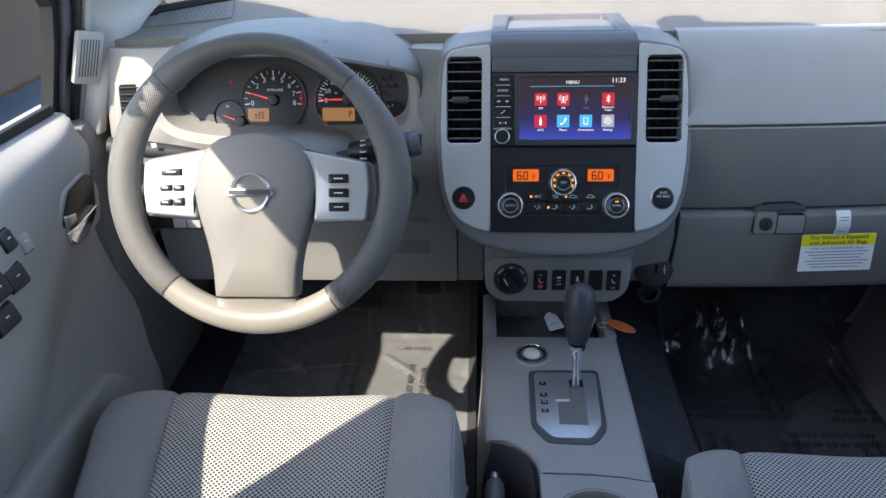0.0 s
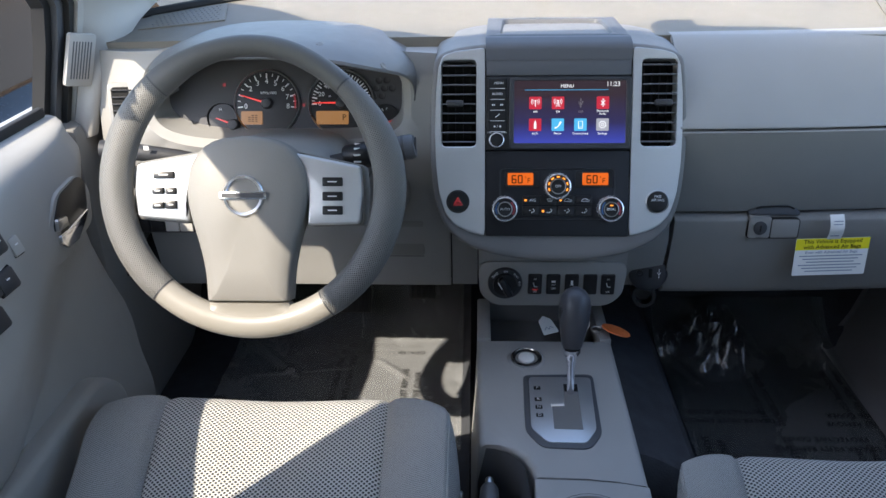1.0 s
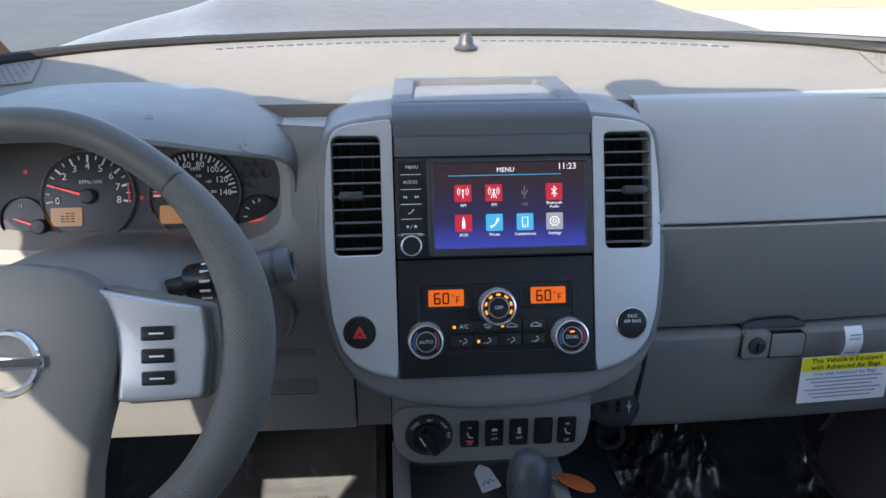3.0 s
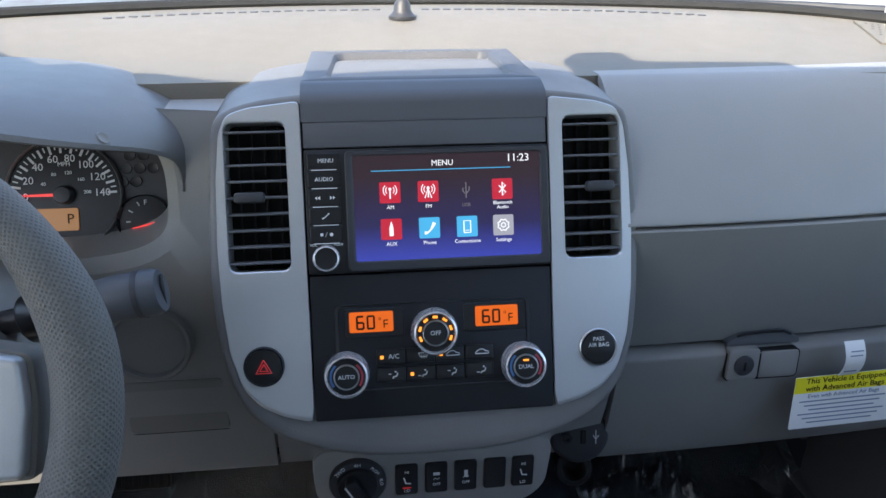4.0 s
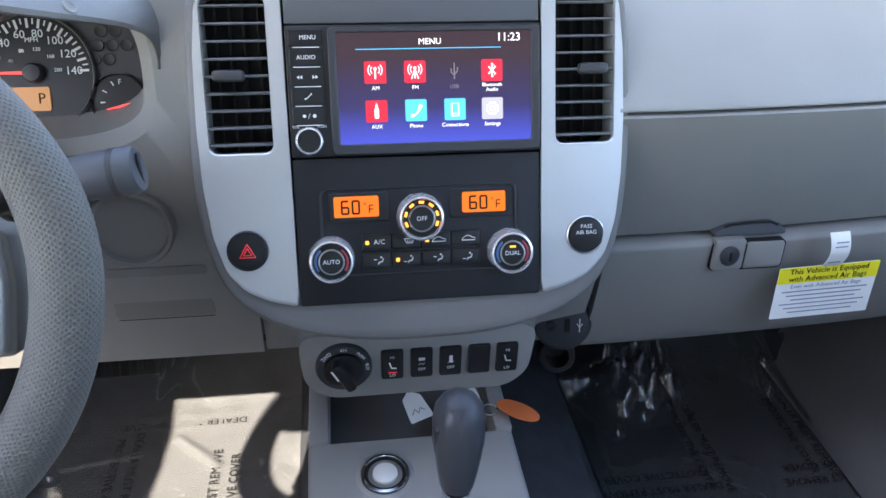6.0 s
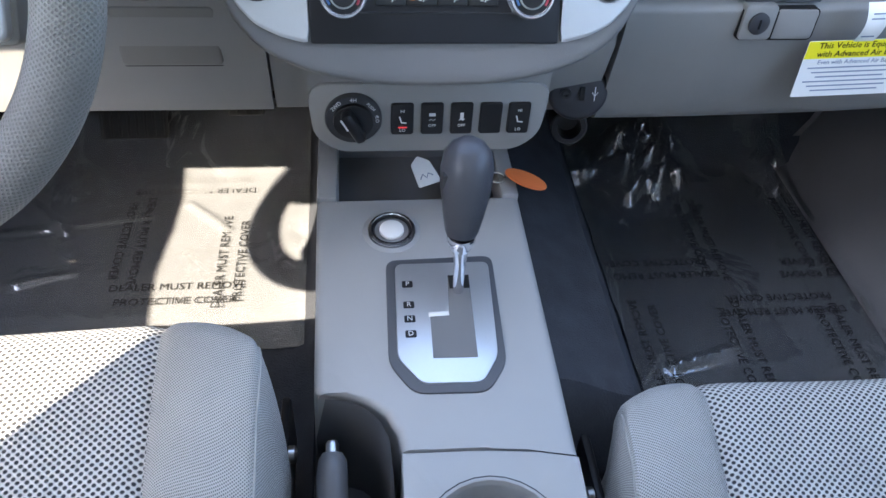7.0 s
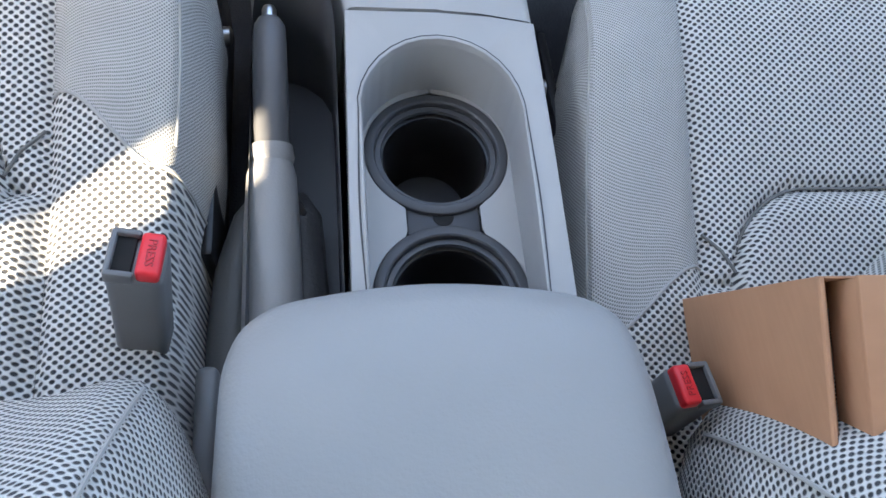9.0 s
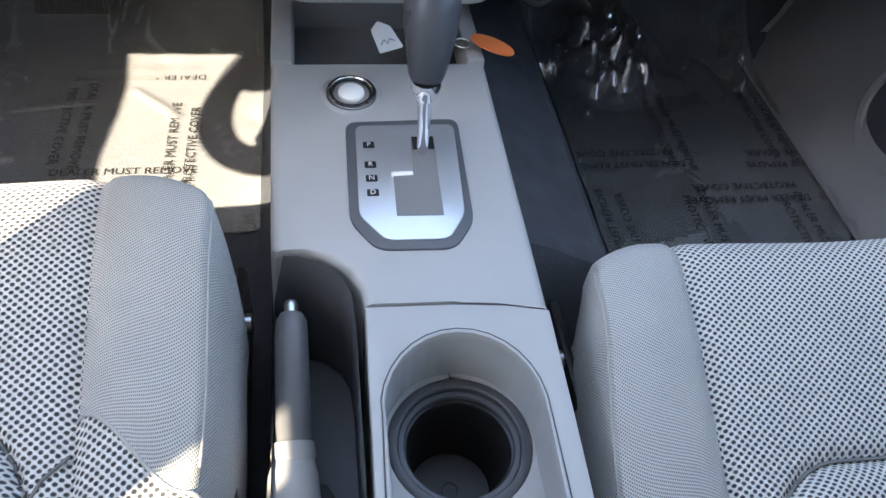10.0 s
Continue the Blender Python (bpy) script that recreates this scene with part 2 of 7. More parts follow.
def prism(poly, z0, z1, r=0.0, seg=2, m=None):
    """A polygon in XY drawn out from z0 to z1, its upper rim rounded by r."""
    bm = bmesh.new()
    vs = [bm.verts.new((x, y, z0)) for x, y in poly]
    f = bm.faces.new(vs)
    top = bmesh.ops.extrude_face_region(bm, geom=[f])["geom"]
    tv = [g for g in top if isinstance(g, bmesh.types.BMVert)]
    bmesh.ops.translate(bm, vec=(0, 0, z1 - z0), verts=tv)
    if r > 0:
        edges = [e for e in bm.edges if all(abs(v.co.z - z1) < 1e-6 for v in e.verts)]
        bmesh.ops.bevel(bm, geom=edges, offset=r, segments=seg, profile=0.5, affect="EDGES")
    if m is not None:
        bm.transform(m)
    return bm


def rounded(x0, y0, x1, y1, r, seg=5):
    """The corners of a rounded rectangle."""
    out = []
    for cx, cy, a0 in ((x1 - r, y1 - r, 0), (x0 + r, y1 - r, 90), (x0 + r, y0 + r, 180), (x1 - r, y0 + r, 270)):
        for k in range(seg + 1):
            a = radians(a0 + 90 * k / seg)
            out.append((cx + r * math.cos(a), cy + r * math.sin(a)))
    return out


def soften(poly, r, seg=4):
    """A polygon with each corner rounded by about r."""
    out, n = [], len(poly)
    for i in range(n):
        p, a, b = Vector(poly[i]), Vector(poly[i - 1]), Vector(poly[(i + 1) % n])
        da, db = (a - p), (b - p)
        k = min(r, da.length * 0.45, db.length * 0.45)
        s, e = p + da.normalized() * k, p + db.normalized() * k
        for j in range(seg + 1):
            t = j / seg
            q = s * (1 - t) ** 2 + p * 2 * t * (1 - t) + e * t * t
            out.append((q.x, q.y))
    return out


def loft(rings, closed=True, cap0=False, cap1=False, uv=False):
    """Skin over rows of points. closed: each row is a loop. uv: a map in metres along rows and columns, or seen from above."""
    bm = bmesh.new()
    grid = [[bm.verts.new(p) for p in ring] for ring in rings]
    n = len(grid[0])
    lay = bm.loops.layers.uv.new("map") if uv else None
    us, vs = [], []
    if uv is True:
        mid = len(rings) // 2
        acc = 0.0
        for j in range(n):
            if j:
                acc += (Vector(rings[mid][j]) - Vector(rings[mid][j - 1])).length
            us.append(acc)
        us.append(acc + (Vector(rings[mid][0]) - Vector(rings[mid][-1])).length)
        acc, half = 0.0, n // 2
        for i in range(len(rings)):
            if i:
                acc += (Vector(rings[i][half]) - Vector(rings[i - 1][half])).length
            vs.append(acc)
    for i in range(len(grid) - 1):
        for j in range(n if closed else n - 1):
            k = (j + 1) % n
            try:
                f = bm.faces.new((grid[i][j], grid[i][k], grid[i + 1][k], grid[i + 1][j]))
            except ValueError:
                continue
            if uv:
                for lp, (a, b) in zip(f.loops, ((i, j), (i, j + 1), (i + 1, j + 1), (i + 1, j))):
                    lp[lay].uv = (us[b], vs[a]) if uv is True else (lp.vert.co.x, lp.vert.co.y * 1.02)
    for want, ring in ((cap0, grid[0]), (cap1, grid[-1])):
        if want:
            bm.faces.new(ring)
    return bm


def sheet(rings, thick, down=Vector((0, 0, -1)), uv=False):
    """An open skin given a body: its edge is turned over by thick along down."""
    bm = loft(rings, closed=False, uv=uv)
    edge = [e for e in bm.edges if e.is_boundary]
    ext = bmesh.ops.extrude_edge_only(bm, edges=edge)["geom"]
    bmesh.ops.translate(bm, vec=down * thick, verts=[g for g in ext if isinstance(g, bmesh.types.BMVert)])
    return bm


def lathe(profile, seg=32, m=None, cap=True):
    """A turned body about Z from (radius, z) pairs."""
    rings = [[(r * math.cos(2 * math.pi * k / seg), r * math.sin(2 * math.pi * k / seg), z) for k in range(seg)] for r, z in profile]
    bm = loft(rings, True, cap, cap)
    if m is not None:
        bm.transform(m)
    return bm


def tube(points, radius, seg=10, ends=True, flat=1.0):
    """A round bar through points; radius is one number or one for each point."""
    pts = [Vector(p) for p in points]
    rings = []
    up = Vector((0, 0, 1))
    a = None
    for i, p in enumerate(pts):
        d = (pts[min(i + 1, len(pts) - 1)] - pts[max(i - 1, 0)]).normalized()
        a = d.cross(up if abs(d.dot(up)) < 0.95 else Vector((1, 0, 0))).normalized() if a is None else (a - d * a.dot(d)).normalized()
        b = a.cross(d)
        r = radius[i] if isinstance(radius, (list, tuple)) else radius
        rings.append([p + a * r * math.cos(2 * math.pi * k / seg) + b * r * flat * math.sin(2 * math.pi * k / seg) for k in range(seg)])
    return loft(rings, True, ends, ends)


def words(text, size, m, extrude=0.0002, align="CENTER"):
    """Raised lettering as a mesh, lying in the XY plane of m."""
    cu = bpy.data.curves.new("lettering", "FONT")
    cu.body, cu.size, cu.extrude, cu.align_x, cu.align_y = text, size, extrude, align, "CENTER"
    cu.resolution_u = 2
    ob = bpy.data.objects.new("lettering", cu)
    scene.collection.objects.link(ob)
    me = bpy.data.meshes.new_from_object(ob)
    bm = bmesh.new()
    bm.from_mesh(me)
    bm.transform(m)
    bpy.data.objects.remove(ob)
    bpy.data.curves.remove(cu)
    bpy.data.meshes.remove(me)
    return bm


def frame_of(origin, ydir, zdir):
    z = Vector(zdir).normalized()
    y = Vector(ydir).normalized()
    x = y.cross(z)
    m = Matrix((x, y, z)).transposed().to_4x4()
    m.translation = origin
    return m


def lerp(a, b, t):
    return a + (b - a) * t


def smooth(t):
    t = max(0.0, min(1.0, t))
    return t * t * (3 - 2 * t)


def at(x, y, z=0.0):
    return Matrix.Translation((x, y, z))

# ---- dashboard ----
def base_y(x):
    """Where the windscreen meets the dash."""
    return 1.585 - 0.26 * (abs(x) / 0.76) ** 2.2


def top_z(x, y):
    """Height of the dash top."""
    return 0.735 + 0.032 * smooth((y - 1.20) / 0.30) - 0.006 * (x / 0.76) ** 2


dashboard = thing("dashboard", "grey moulded plastic dashboard, its top toned for direct sunlight", "dashboard")

# top pad, from the front seam to the glass
rows = []
for i in range(25):
    t = i / 24
    row = []
    for j in range(61):
        x = lerp(-0.775, 0.775, j / 60)
        y = lerp(1.225, base_y(x), t)
        row.append((x, y, top_z(x, y)))
    rows.append(row)
part("top_pad", sheet(rows, 0.03), GREY_TOP, dashboard)

# defroster grille near the glass: a long slot with ribs
for x0, x1 in ((-0.36, -0.02), (0.03, 0.40)):
    ribs = []
    n = int((x1 - x0) / 0.014)
    for k in range(n):
        x = x0 + (k + 0.5) * (x1 - x0) / n
        ribs.append(rbox((0.010, 0.006, 0.002), (x, base_y(x) - 0.065, top_z(x, base_y(x) - 0.065) + 0.0005), 0.0008, 1))
    part("defroster_grille", join(*ribs), HOODP, dashboard, "grey ribbed defroster slot")
# tweeter grilles at the corners
for s in (-1, 1):
    poly = [(0.56 * s, 1.33), (0.70 * s, 1.29), (0.70 * s, 1.36), (0.58 * s, 1.42)]
    gr = [[(lerp(lerp(poly[0][0], poly[1][0], u / 8), lerp(poly[3][0], poly[2][0], u / 8), v / 6), lerp(lerp(poly[0][1], poly[1][1], u / 8), lerp(poly[3][1], poly[2][1], u / 8), v / 6)) for u in range(9)] for v in range(7)]
    gp = part("speaker_grille", sheet([[(x, y, top_z(x, y) + 0.0025) for x, y in row] for row in gr], 0.006), GREY_TOP, dashboard, "perforated grey speaker cover")
    dots = []
    for u in range(14):
        for v in range(7):
            fu, fv = 0.08 + 0.84 * (u + 0.5 * (v % 2)) / 14.5, 0.10 + 0.80 * v / 6
            x = lerp(lerp(poly[0][0], poly[1][0], fu), lerp(poly[3][0], poly[2][0], fu), fv)
            y = lerp(lerp(poly[0][1], poly[1][1], fu), lerp(poly[3][1], poly[2][1], fu), fv)
            dots.append(rbox((0.0028, 0.0028, 0.0006), (x, y, top_z(x, y) + 0.0028), 0, 1))
    part("perforations", join(*dots), HOODP, gp)
# sun sensor dome
part("sun_sensor", lathe([(0.0, 0.020), (0.006, 0.019), (0.010, 0.014), (0.011, 0.006), (0.013, 0.003), (0.017, 0.0), (0.017, -0.004)], 20, at(0.002, 1.45, 0.768)), DARK, dashboard, "small dark sensor dome")


def profile_panel(name, prof, x0, x1, mat, label="", thick=0.02, n=30, bow=0.0, down=Vector((0, 1, 0))):
    """A panel that keeps one section (y, z) from x0 to x1, bowed back towards its outer end."""
    rows = []
    for y, z in prof:
        rows.append([(lerp(x0, x1, j / n), y + bow * (max(0.0, abs(lerp(x0, x1, j / n)) - 0.2) / 0.55) ** 2, z) for j in range(n + 1)])
    return part(name, sheet(rows, thick, down), mat, dashboard, label)


def curve(points, n=24):
    """A smooth polyline through points (Catmull-Rom)."""
    pts = [Vector(p) for p in points]
    pts = [pts[0] * 2 - pts[1]] + pts + [pts[-1] * 2 - pts[-2]]
    out = []
    m = len(pts) - 3
    for k in range(n + 1):
        u = k / n * m
        i = min(int(u), m - 1)
        t = u - i
        a, b, c, d = pts[i:i + 4]
        out.append(0.5 * ((2 * b) + (c - a) * t + (2 * a - 5 * b + 4 * c - d) * t * t + (3 * b - a - 3 * c + d) * t ** 3))
    return out


upper = [(1.228, 0.7365), (1.219, 0.7355), (1.205, 0.729), (1.185, 0.714), (1.150, 0.679), (1.120, 0.645), (1.104, 0.626), (1.101, 0.6205), (1.104, 0.6195)]
profile_panel("airbag_panel", [tuple(p) for p in curve(upper, 32)], 0.183, 0.775, GREY, "smooth grey passenger airbag panel", bow=0.05)
lower = [(1.106, 0.6165), (1.100, 0.6155), (1.1005, 0.608), (1.112, 0.56), (1.126, 0.51), (1.137, 0.475), (1.142, 0.4675), (1.16, 0.4665)]
profile_panel("lower_panel", [tuple(p) for p in curve(lower, 24)], 0.183, 0.775, GREY_LOW, bow=0.04)
glove = [(1.16, 0.4635), (1.137, 0.463), (1.1285, 0.459), (1.127, 0.452), (1.130, 0.42), (1.140, 0.37), (1.152, 0.325), (1.160, 0.309), (1.175, 0.302), (1.22, 0.300)]
glove_box = profile_panel("glove_box_lid", [tuple(p) for p in curve(glove, 28)], 0.200, 0.775, GREY_LOW, "closed grey glove box lid", bow=0.03)
# filler between the stack and the glove box
profile_panel("stack_side_panel", [(1.16, 0.47), (1.135, 0.46), (1.128, 0.42), (1.16, 0.32), (1.22, 0.30)], 0.130, 0.194, GREY_LOW)
# Near-black sheet closing the dash underside, its shade held in the colour.
profile_panel("under_dash_shade", [(1.215, 0.302), (1.40, 0.33), (1.62, 0.40)], -0.775, 0.775, VOID, thick=0.01, down=Vector((0, 0, 1)))

# glove box latch with lock barrel and pull
LT = frame_of((0.336, 1.1275, 0.447), (0, 0.05, 1), (0, -1, 0.05)) @ Matrix.Diagonal((0.79, 0.85, 0.8, 1.0))
part("latch_gap", prism(rounded(-0.0236, -0.0236, 0.0816, 0.0172, 0.007), -0.01, 0.0015, 0.0, 2, LT), VOID, glove_box)
part("latch_divide", rbox((0.0012, 0.036, 0.001), (0.0222, -0.003, 0.0062), 0, 1, LT), VOID, glove_box)
latch = part("latch", prism(rounded(-0.022, -0.022, 0.022, 0.022, 0.006), -0.01, 0.006, 0.002, 2, LT), GREY_LOW, glove_box)
part("lock_barrel", lathe([(0.0135, 0.004), (0.0135, 0.009), (0.012, 0.010), (0.0, 0.010)], 24, LT), DARK, latch)
part("keyhole", rbox((0.003, 0.012, 0.002), (0, 0, 0.0105), 0.0006, 1, LT), VOID, latch)
part("pull", prism(rounded(0.022, -0.022, 0.080, 0.016, 0.006), -0.01, 0.004, 0.003, 2, LT), GREY_LOW, glove_box, "grey glove box pull")
# Solid slate plate and black slit: the recess's shade is painted, not cut.
part("pull_recess_shade", prism(soften([(-0.022, 0.0225), (0.08, 0.0225), (0.08, 0.030), (0.055, 0.040), (-0.002, 0.038), (-0.022, 0.028)], 0.004), -0.03, -0.0035, 0.001, 2, LT), HOODP, glove_box, "dark plate for the shade in the finger recess")
part("recess_slit", tube([LT @ Vector(p) for p in ((-0.010, 0.036, -0.003), (0.0, 0.0385, -0.003), (0.028, 0.0405, -0.003), (0.055, 0.0405, -0.003), (0.066, 0.036, -0.003))], 0.0014, 6), VOID, glove_box)

# ---- driver's fascia with the cluster opening ----
CX, CZ, CHW, CUP, CDN = -0.443, 0.648, 0.205, 0.088, 0.062


def opening(k, grow=0.0):
    """A point of the cluster opening, k from 0 to 1 round it, anticlockwise from the right."""
    a = 2 * math.pi * k
    c, s = math.cos(a), math.sin(a)
    e = 2 / (2.7 if s > 0 else 4.2 if c > 0 else 3.3)
    x = CX + (CHW + grow) * math.copysign(abs(c) ** e, c)
    z = CZ + ((CUP if s > 0 else CDN) + grow) * math.copysign(abs(s) ** e, s)
    return x, z


def fascia_y(x, z):
    """Depth of the driver's fascia: leans forward upwards, and bends away near the door."""
    return 1.150 + 0.20 * (z - 0.60) + 0.05 * smooth((-x - 0.62) / 0.16) + 0.06 * smooth((0.575 - z) / 0.12)


NK = 96
outer, mid_ring, lip, inner = [], [], [], []
for k in range(NK):
    ox, oz = opening(k / NK)
    a = 2 * math.pi * k / NK
    c, s = math.cos(a), math.sin(a)
    f = min(1 / max(abs(c), 1e-6), 1 / max(abs(s), 1e-6))
    rx = -0.4675 + 0.2825 * c * f
    rz = 0.580 + (0.140 if s > 0 else 0.140) * s * f
    outer.append((rx, fascia_y(rx, rz), rz))
    gx, gz = opening(k / NK, 0.012)
    mid_ring.append((gx, fascia_y(gx, gz), gz))
    lip.append((ox, fascia_y(ox, oz) + 0.010, oz))
    iz = CZ + (oz - CZ) * 0.93
    ix = CX + (ox - CX) * 0.955
    inner.append((ix, 1.222 + 0.40 * (iz - 0.62), iz))
rings = [[(x, y + 0.05, z) for x, y, z in outer], outer,
         [tuple(Vector(a).lerp(Vector(b), 0.5)) for a, b in zip(outer, mid_ring)], mid_ring, lip, inner]
rings[2] = [(x, fascia_y(x, z), z) for x, y, z in rings[2]]
part("driver_fascia", loft(rings), GREY, dashboard)

# hood over the cluster: an arch swept round the opening
rings = []
NH = 64
for k in range(NH + 1):
    a = radians(lerp(-4, 184, k / NH))
    c, s = math.cos(a), math.sin(a)
    e = 0.80
    yl = 1.030 + 0.13 * abs(c) ** 5.3
    sec = []
    for w, h, y in ((0.190, 0.076, 1.225), (0.1965, 0.0815, yl + 0.012), (0.1985, 0.083, yl + 0.003), (0.2005, 0.0855, yl), (0.2035, 0.0895, yl + 0.003),
                    (0.2095, 0.0940, yl + 0.024), (0.2150, 0.0975, yl + 0.055), (0.2190, 0.0990, yl + 0.090), (0.2190, 0.0990, max(1.19, yl + 0.10)), (0.218, 0.095, 1.27), (0.210, 0.080, 1.34), (0.195, 0.054, 1.39)):
        sec.append((-0.430 + 0.009 * max(0.0, c) ** 4 + w * math.copysign(abs(c) ** e, c), y, 0.660 + h * math.copysign(abs(s) ** e, s)))
    rings.append(sec)
part("cluster_hood", loft(rings, closed=False), SURROUND, dashboard, "arched grey hood over the instruments")
for x, y, z, nrm in ((-0.2567, 1.0781, 0.7236, (0.715, -0.263, 0.648)), (-0.348, 1.0836, 0.7539, (0.1, -0.114, 0.988))):
    part("screw_cap", lathe([(0.006, -0.001), (0.005, 0.0004), (0.003, -0.0008), (0.0, -0.0010)], 16, frame_of((x, y, z), (0, nrm[2], -nrm[1]), nrm)), GREY_LOW, dashboard)

# knee panel under the column, fuse cover, lower edge
knee = [(1.190, 0.452), (1.190, 0.44), (1.190, 0.40), (1.200, 0.35), (1.207, 0.30), (1.215, 0.288), (1.26, 0.285)]
# Lighter grey than the glove box: bounced light is put into the colour.
profile_panel("knee_panel", [tuple(p) for p in curve(knee, 20)], -0.70, -0.168, GREY, n=20)
profile_panel("knee_end_panel", [(y + 0.004, z) for y, z in [tuple(p) for p in curve(knee, 20)]], -0.1655, -0.120, GREY, n=6)
FZ = frame_of((-0.264, 1.196, 0.393), (0, -0.11, 1), (0, -1, -0.11))
part("fuse_gap", prism(rounded(-0.0590, -0.0390, 0.0530, 0.0390, 0.007), -0.004, 0.0012, 0.0, 1, FZ), VOID, dashboard)
part("fuse_cover", prism(rounded(-0.056, -0.036, 0.050, 0.036, 0.006), -0.004, 0.004, 0.002, 2, FZ), GREY_LOW, dashboard, "flush grey fuse cover")
for k in range(4):
    part("louvre_slot", rbox((0.022 - 0.003 * (k % 2), 0.0018, 0.001), (-0.030 + 0.002 * k, -0.070 - 0.005 * k, 0.0022), 0.0, 1, FZ @ Matrix.Rotation(0.05, 4, "X")), VOID, dashboard)
# side vent by the door
SV = frame_of((-0.690, 1.178, 0.630), (0.0, 0.2, 1), (0.25, -1, 0.2))
side_vent = part("side_vent", prism(rounded(-0.030, -0.045, 0.030, 0.045, 0.008), -0.02, 0.003, 0.002, 2, SV), GREY, dashboard)
part("vent_cavity", prism(rounded(-0.024, -0.038, 0.024, 0.038, 0.006), -0.012, 0.0036, 0.0, 2, SV), VOID, side_vent)
for k in range(7):
    part("slat", rbox((0.048, 0.0022, 0.006), (0, -0.033 + k * 0.011, 0.0045), 0.0008, 1, SV), DARK, side_vent)
# switch bank below the left spoke
BK = frame_of((-0.66, 1.165, 0.433), (0, 0.05, 1), (0, -1, 0.1))
bank = part("switch_bank", prism(rounded(-0.052, -0.016, 0.052, 0.016, 0.003), -0.01, 0.002, 0.001, 1, BK), DARK, dashboard, "row of black switches by the knee")
for k in range(4):
    part("switch", prism(rounded(-0.049 + 0.025 * k, -0.013, -0.026 + 0.025 * k, 0.013, 0.002), 0.0, 0.006, 0.0015, 2, BK), BLACK if k < 2 else GREY_LIGHT, bank)

# ---- instrument cluster ----
CL = frame_of((0, 1.219, 0.62), (0, math.sin(radians(22)), math.cos(radians(22))), (0, -math.cos(radians(22)), math.sin(radians(22))))
cluster = thing("instrument_cluster", "dark instrument cluster with round dials and red needles", "gauge")
part("backing", prism([(x, (z - 0.62) / math.cos(radians(22))) for x, z in [opening(k / 64, 0.004) for k in range(64)]], -0.01, 0.0, 0.0, 2, CL), GAUGE, cluster)


def dial(name, cx, cy, r, label):
    d = part(name, lathe([(r * 0.945, 0.0005), (r * 0.955, 0.004), (r * 0.975, 0.0055), (r * 0.99, 0.004), (r, 0.0)], 48, CL @ at(cx, cy), cap=False), STEEL if r > 0.04 else DARK, cluster, label)
    part("face", lathe([(r * 0.95, 0.001), (0.0, 0.0012)], 48, CL @ at(cx, cy), cap=False), BLACK, d)
    return d


def ticks(d, cx, cy, r, a0, a1, n, major, size=1.0):
    bms = []
    for k in range(n + 1):
        a = radians(lerp(a0, a1, k / n))
        big = k % major == 0
        ln = (0.0085 if big else 0.005) * size
        m = CL @ at(cx, cy, 0.0022) @ Matrix.Rotation(a, 4, "Z")
        bms.append(rbox((ln, (0.0022 if big else 0.0012) * size, 0.0006), (r - ln / 2, 0, 0), 0.0, 1, m))
    part("dial_scale", join(*bms), PRINT, d)


def numbers(d, cx, cy, r, a0, a1, texts, size):
    for k, tx in enumerate(texts):
        if tx:
            a = radians(lerp(a0, a1, k / (len(texts) - 1)))
            part("numeral", words(tx, size, CL @ at(cx + r * math.cos(a), cy + r * math.sin(a), 0.0025)), PRINT, d)


def needle(d, cx, cy, r, a):
    m = CL @ at(cx, cy, 0.006) @ Matrix.Rotation(radians(a), 4, "Z")
    part("needle", prism([(0.0, -0.0016), (r, -0.0006), (r, 0.0006), (0.0, 0.0016)], 0, 0.0015, 0.0, 1, m), NEEDLE, d, "red needle")
    part("cap", lathe([(0.0, 0.010), (0.0075, 0.0095), (0.009, 0.007), (0.0095, 0.0)], 24, CL @ at(cx, cy)), DARK, d)


tach = dial("tachometer", -0.473, 0.009, 0.056, "round rev counter, redline from seven")
ticks(tach, -0.473, 0.009, 0.0495, 188, -8, 16, 2)
numbers(tach, -0.473, 0.009, 0.036, 188, -8, ["0", "", "2", "3", "4", "5", "6", "7", "8"], 0.012)
needle(tach, -0.473, 0.009, 0.046, 163)
part("caption", words("RPMx1000", 0.0062, CL @ at(-0.470, 0.026, 0.0025)), PRINT, tach)
part("display", prism(rounded(-0.517, -0.026, -0.481, -0.004, 0.002), 0.001, 0.003, 0.0, 1, CL), LCDAMBER, tach, "amber trip display")
part("display_digits", join(*[rbox((0.0042, 0.0012, 0.0006), (-0.503 + 0.0058 * k, -0.0205 + 0.0032 * j, 0.0032), 0.0, 1, CL) for k in range(3) for j in range(4) if (k, j) != (0, 3)]), INK, tach)
red = []
for k in range(6):
    a = radians(lerp(14, -8, k / 5))
    red.append(rbox((0.0022, 0.0042, 0.0006), (0.0478, 0, 0.0026), 0.0, 1, CL @ at(-0.473, 0.009) @ Matrix.Rotation(a, 4, "Z")))
part("red_band", join(*red), REDGLOW, tach, "red arc on the dial")
speedo = dial("speedometer", -0.348, 0.009, 0.056, "round speedometer in miles per hour")
ticks(speedo, -0.348, 0.009, 0.0495, 182, 2, 28, 2)
numbers(speedo, -0.348, 0.009, 0.036, 182, 2, ["0", "20", "40", "60", "80", "100", "120", "140"], 0.0105)
numbers(speedo, -0.348, 0.009, 0.022, 150, 6, ["40", "80", "120", "160", "200"], 0.0048)
part("caption", words("MPH", 0.0060, CL @ at(-0.347, 0.039, 0.0025)), PRINT, speedo)
needle(speedo, -0.348, 0.009, 0.047, 180)
part("display", prism(rounded(-0.390, -0.026, -0.336, -0.004, 0.002), 0.001, 0.003, 0.0, 1, CL), LCDAMBER, speedo, "amber odometer display")
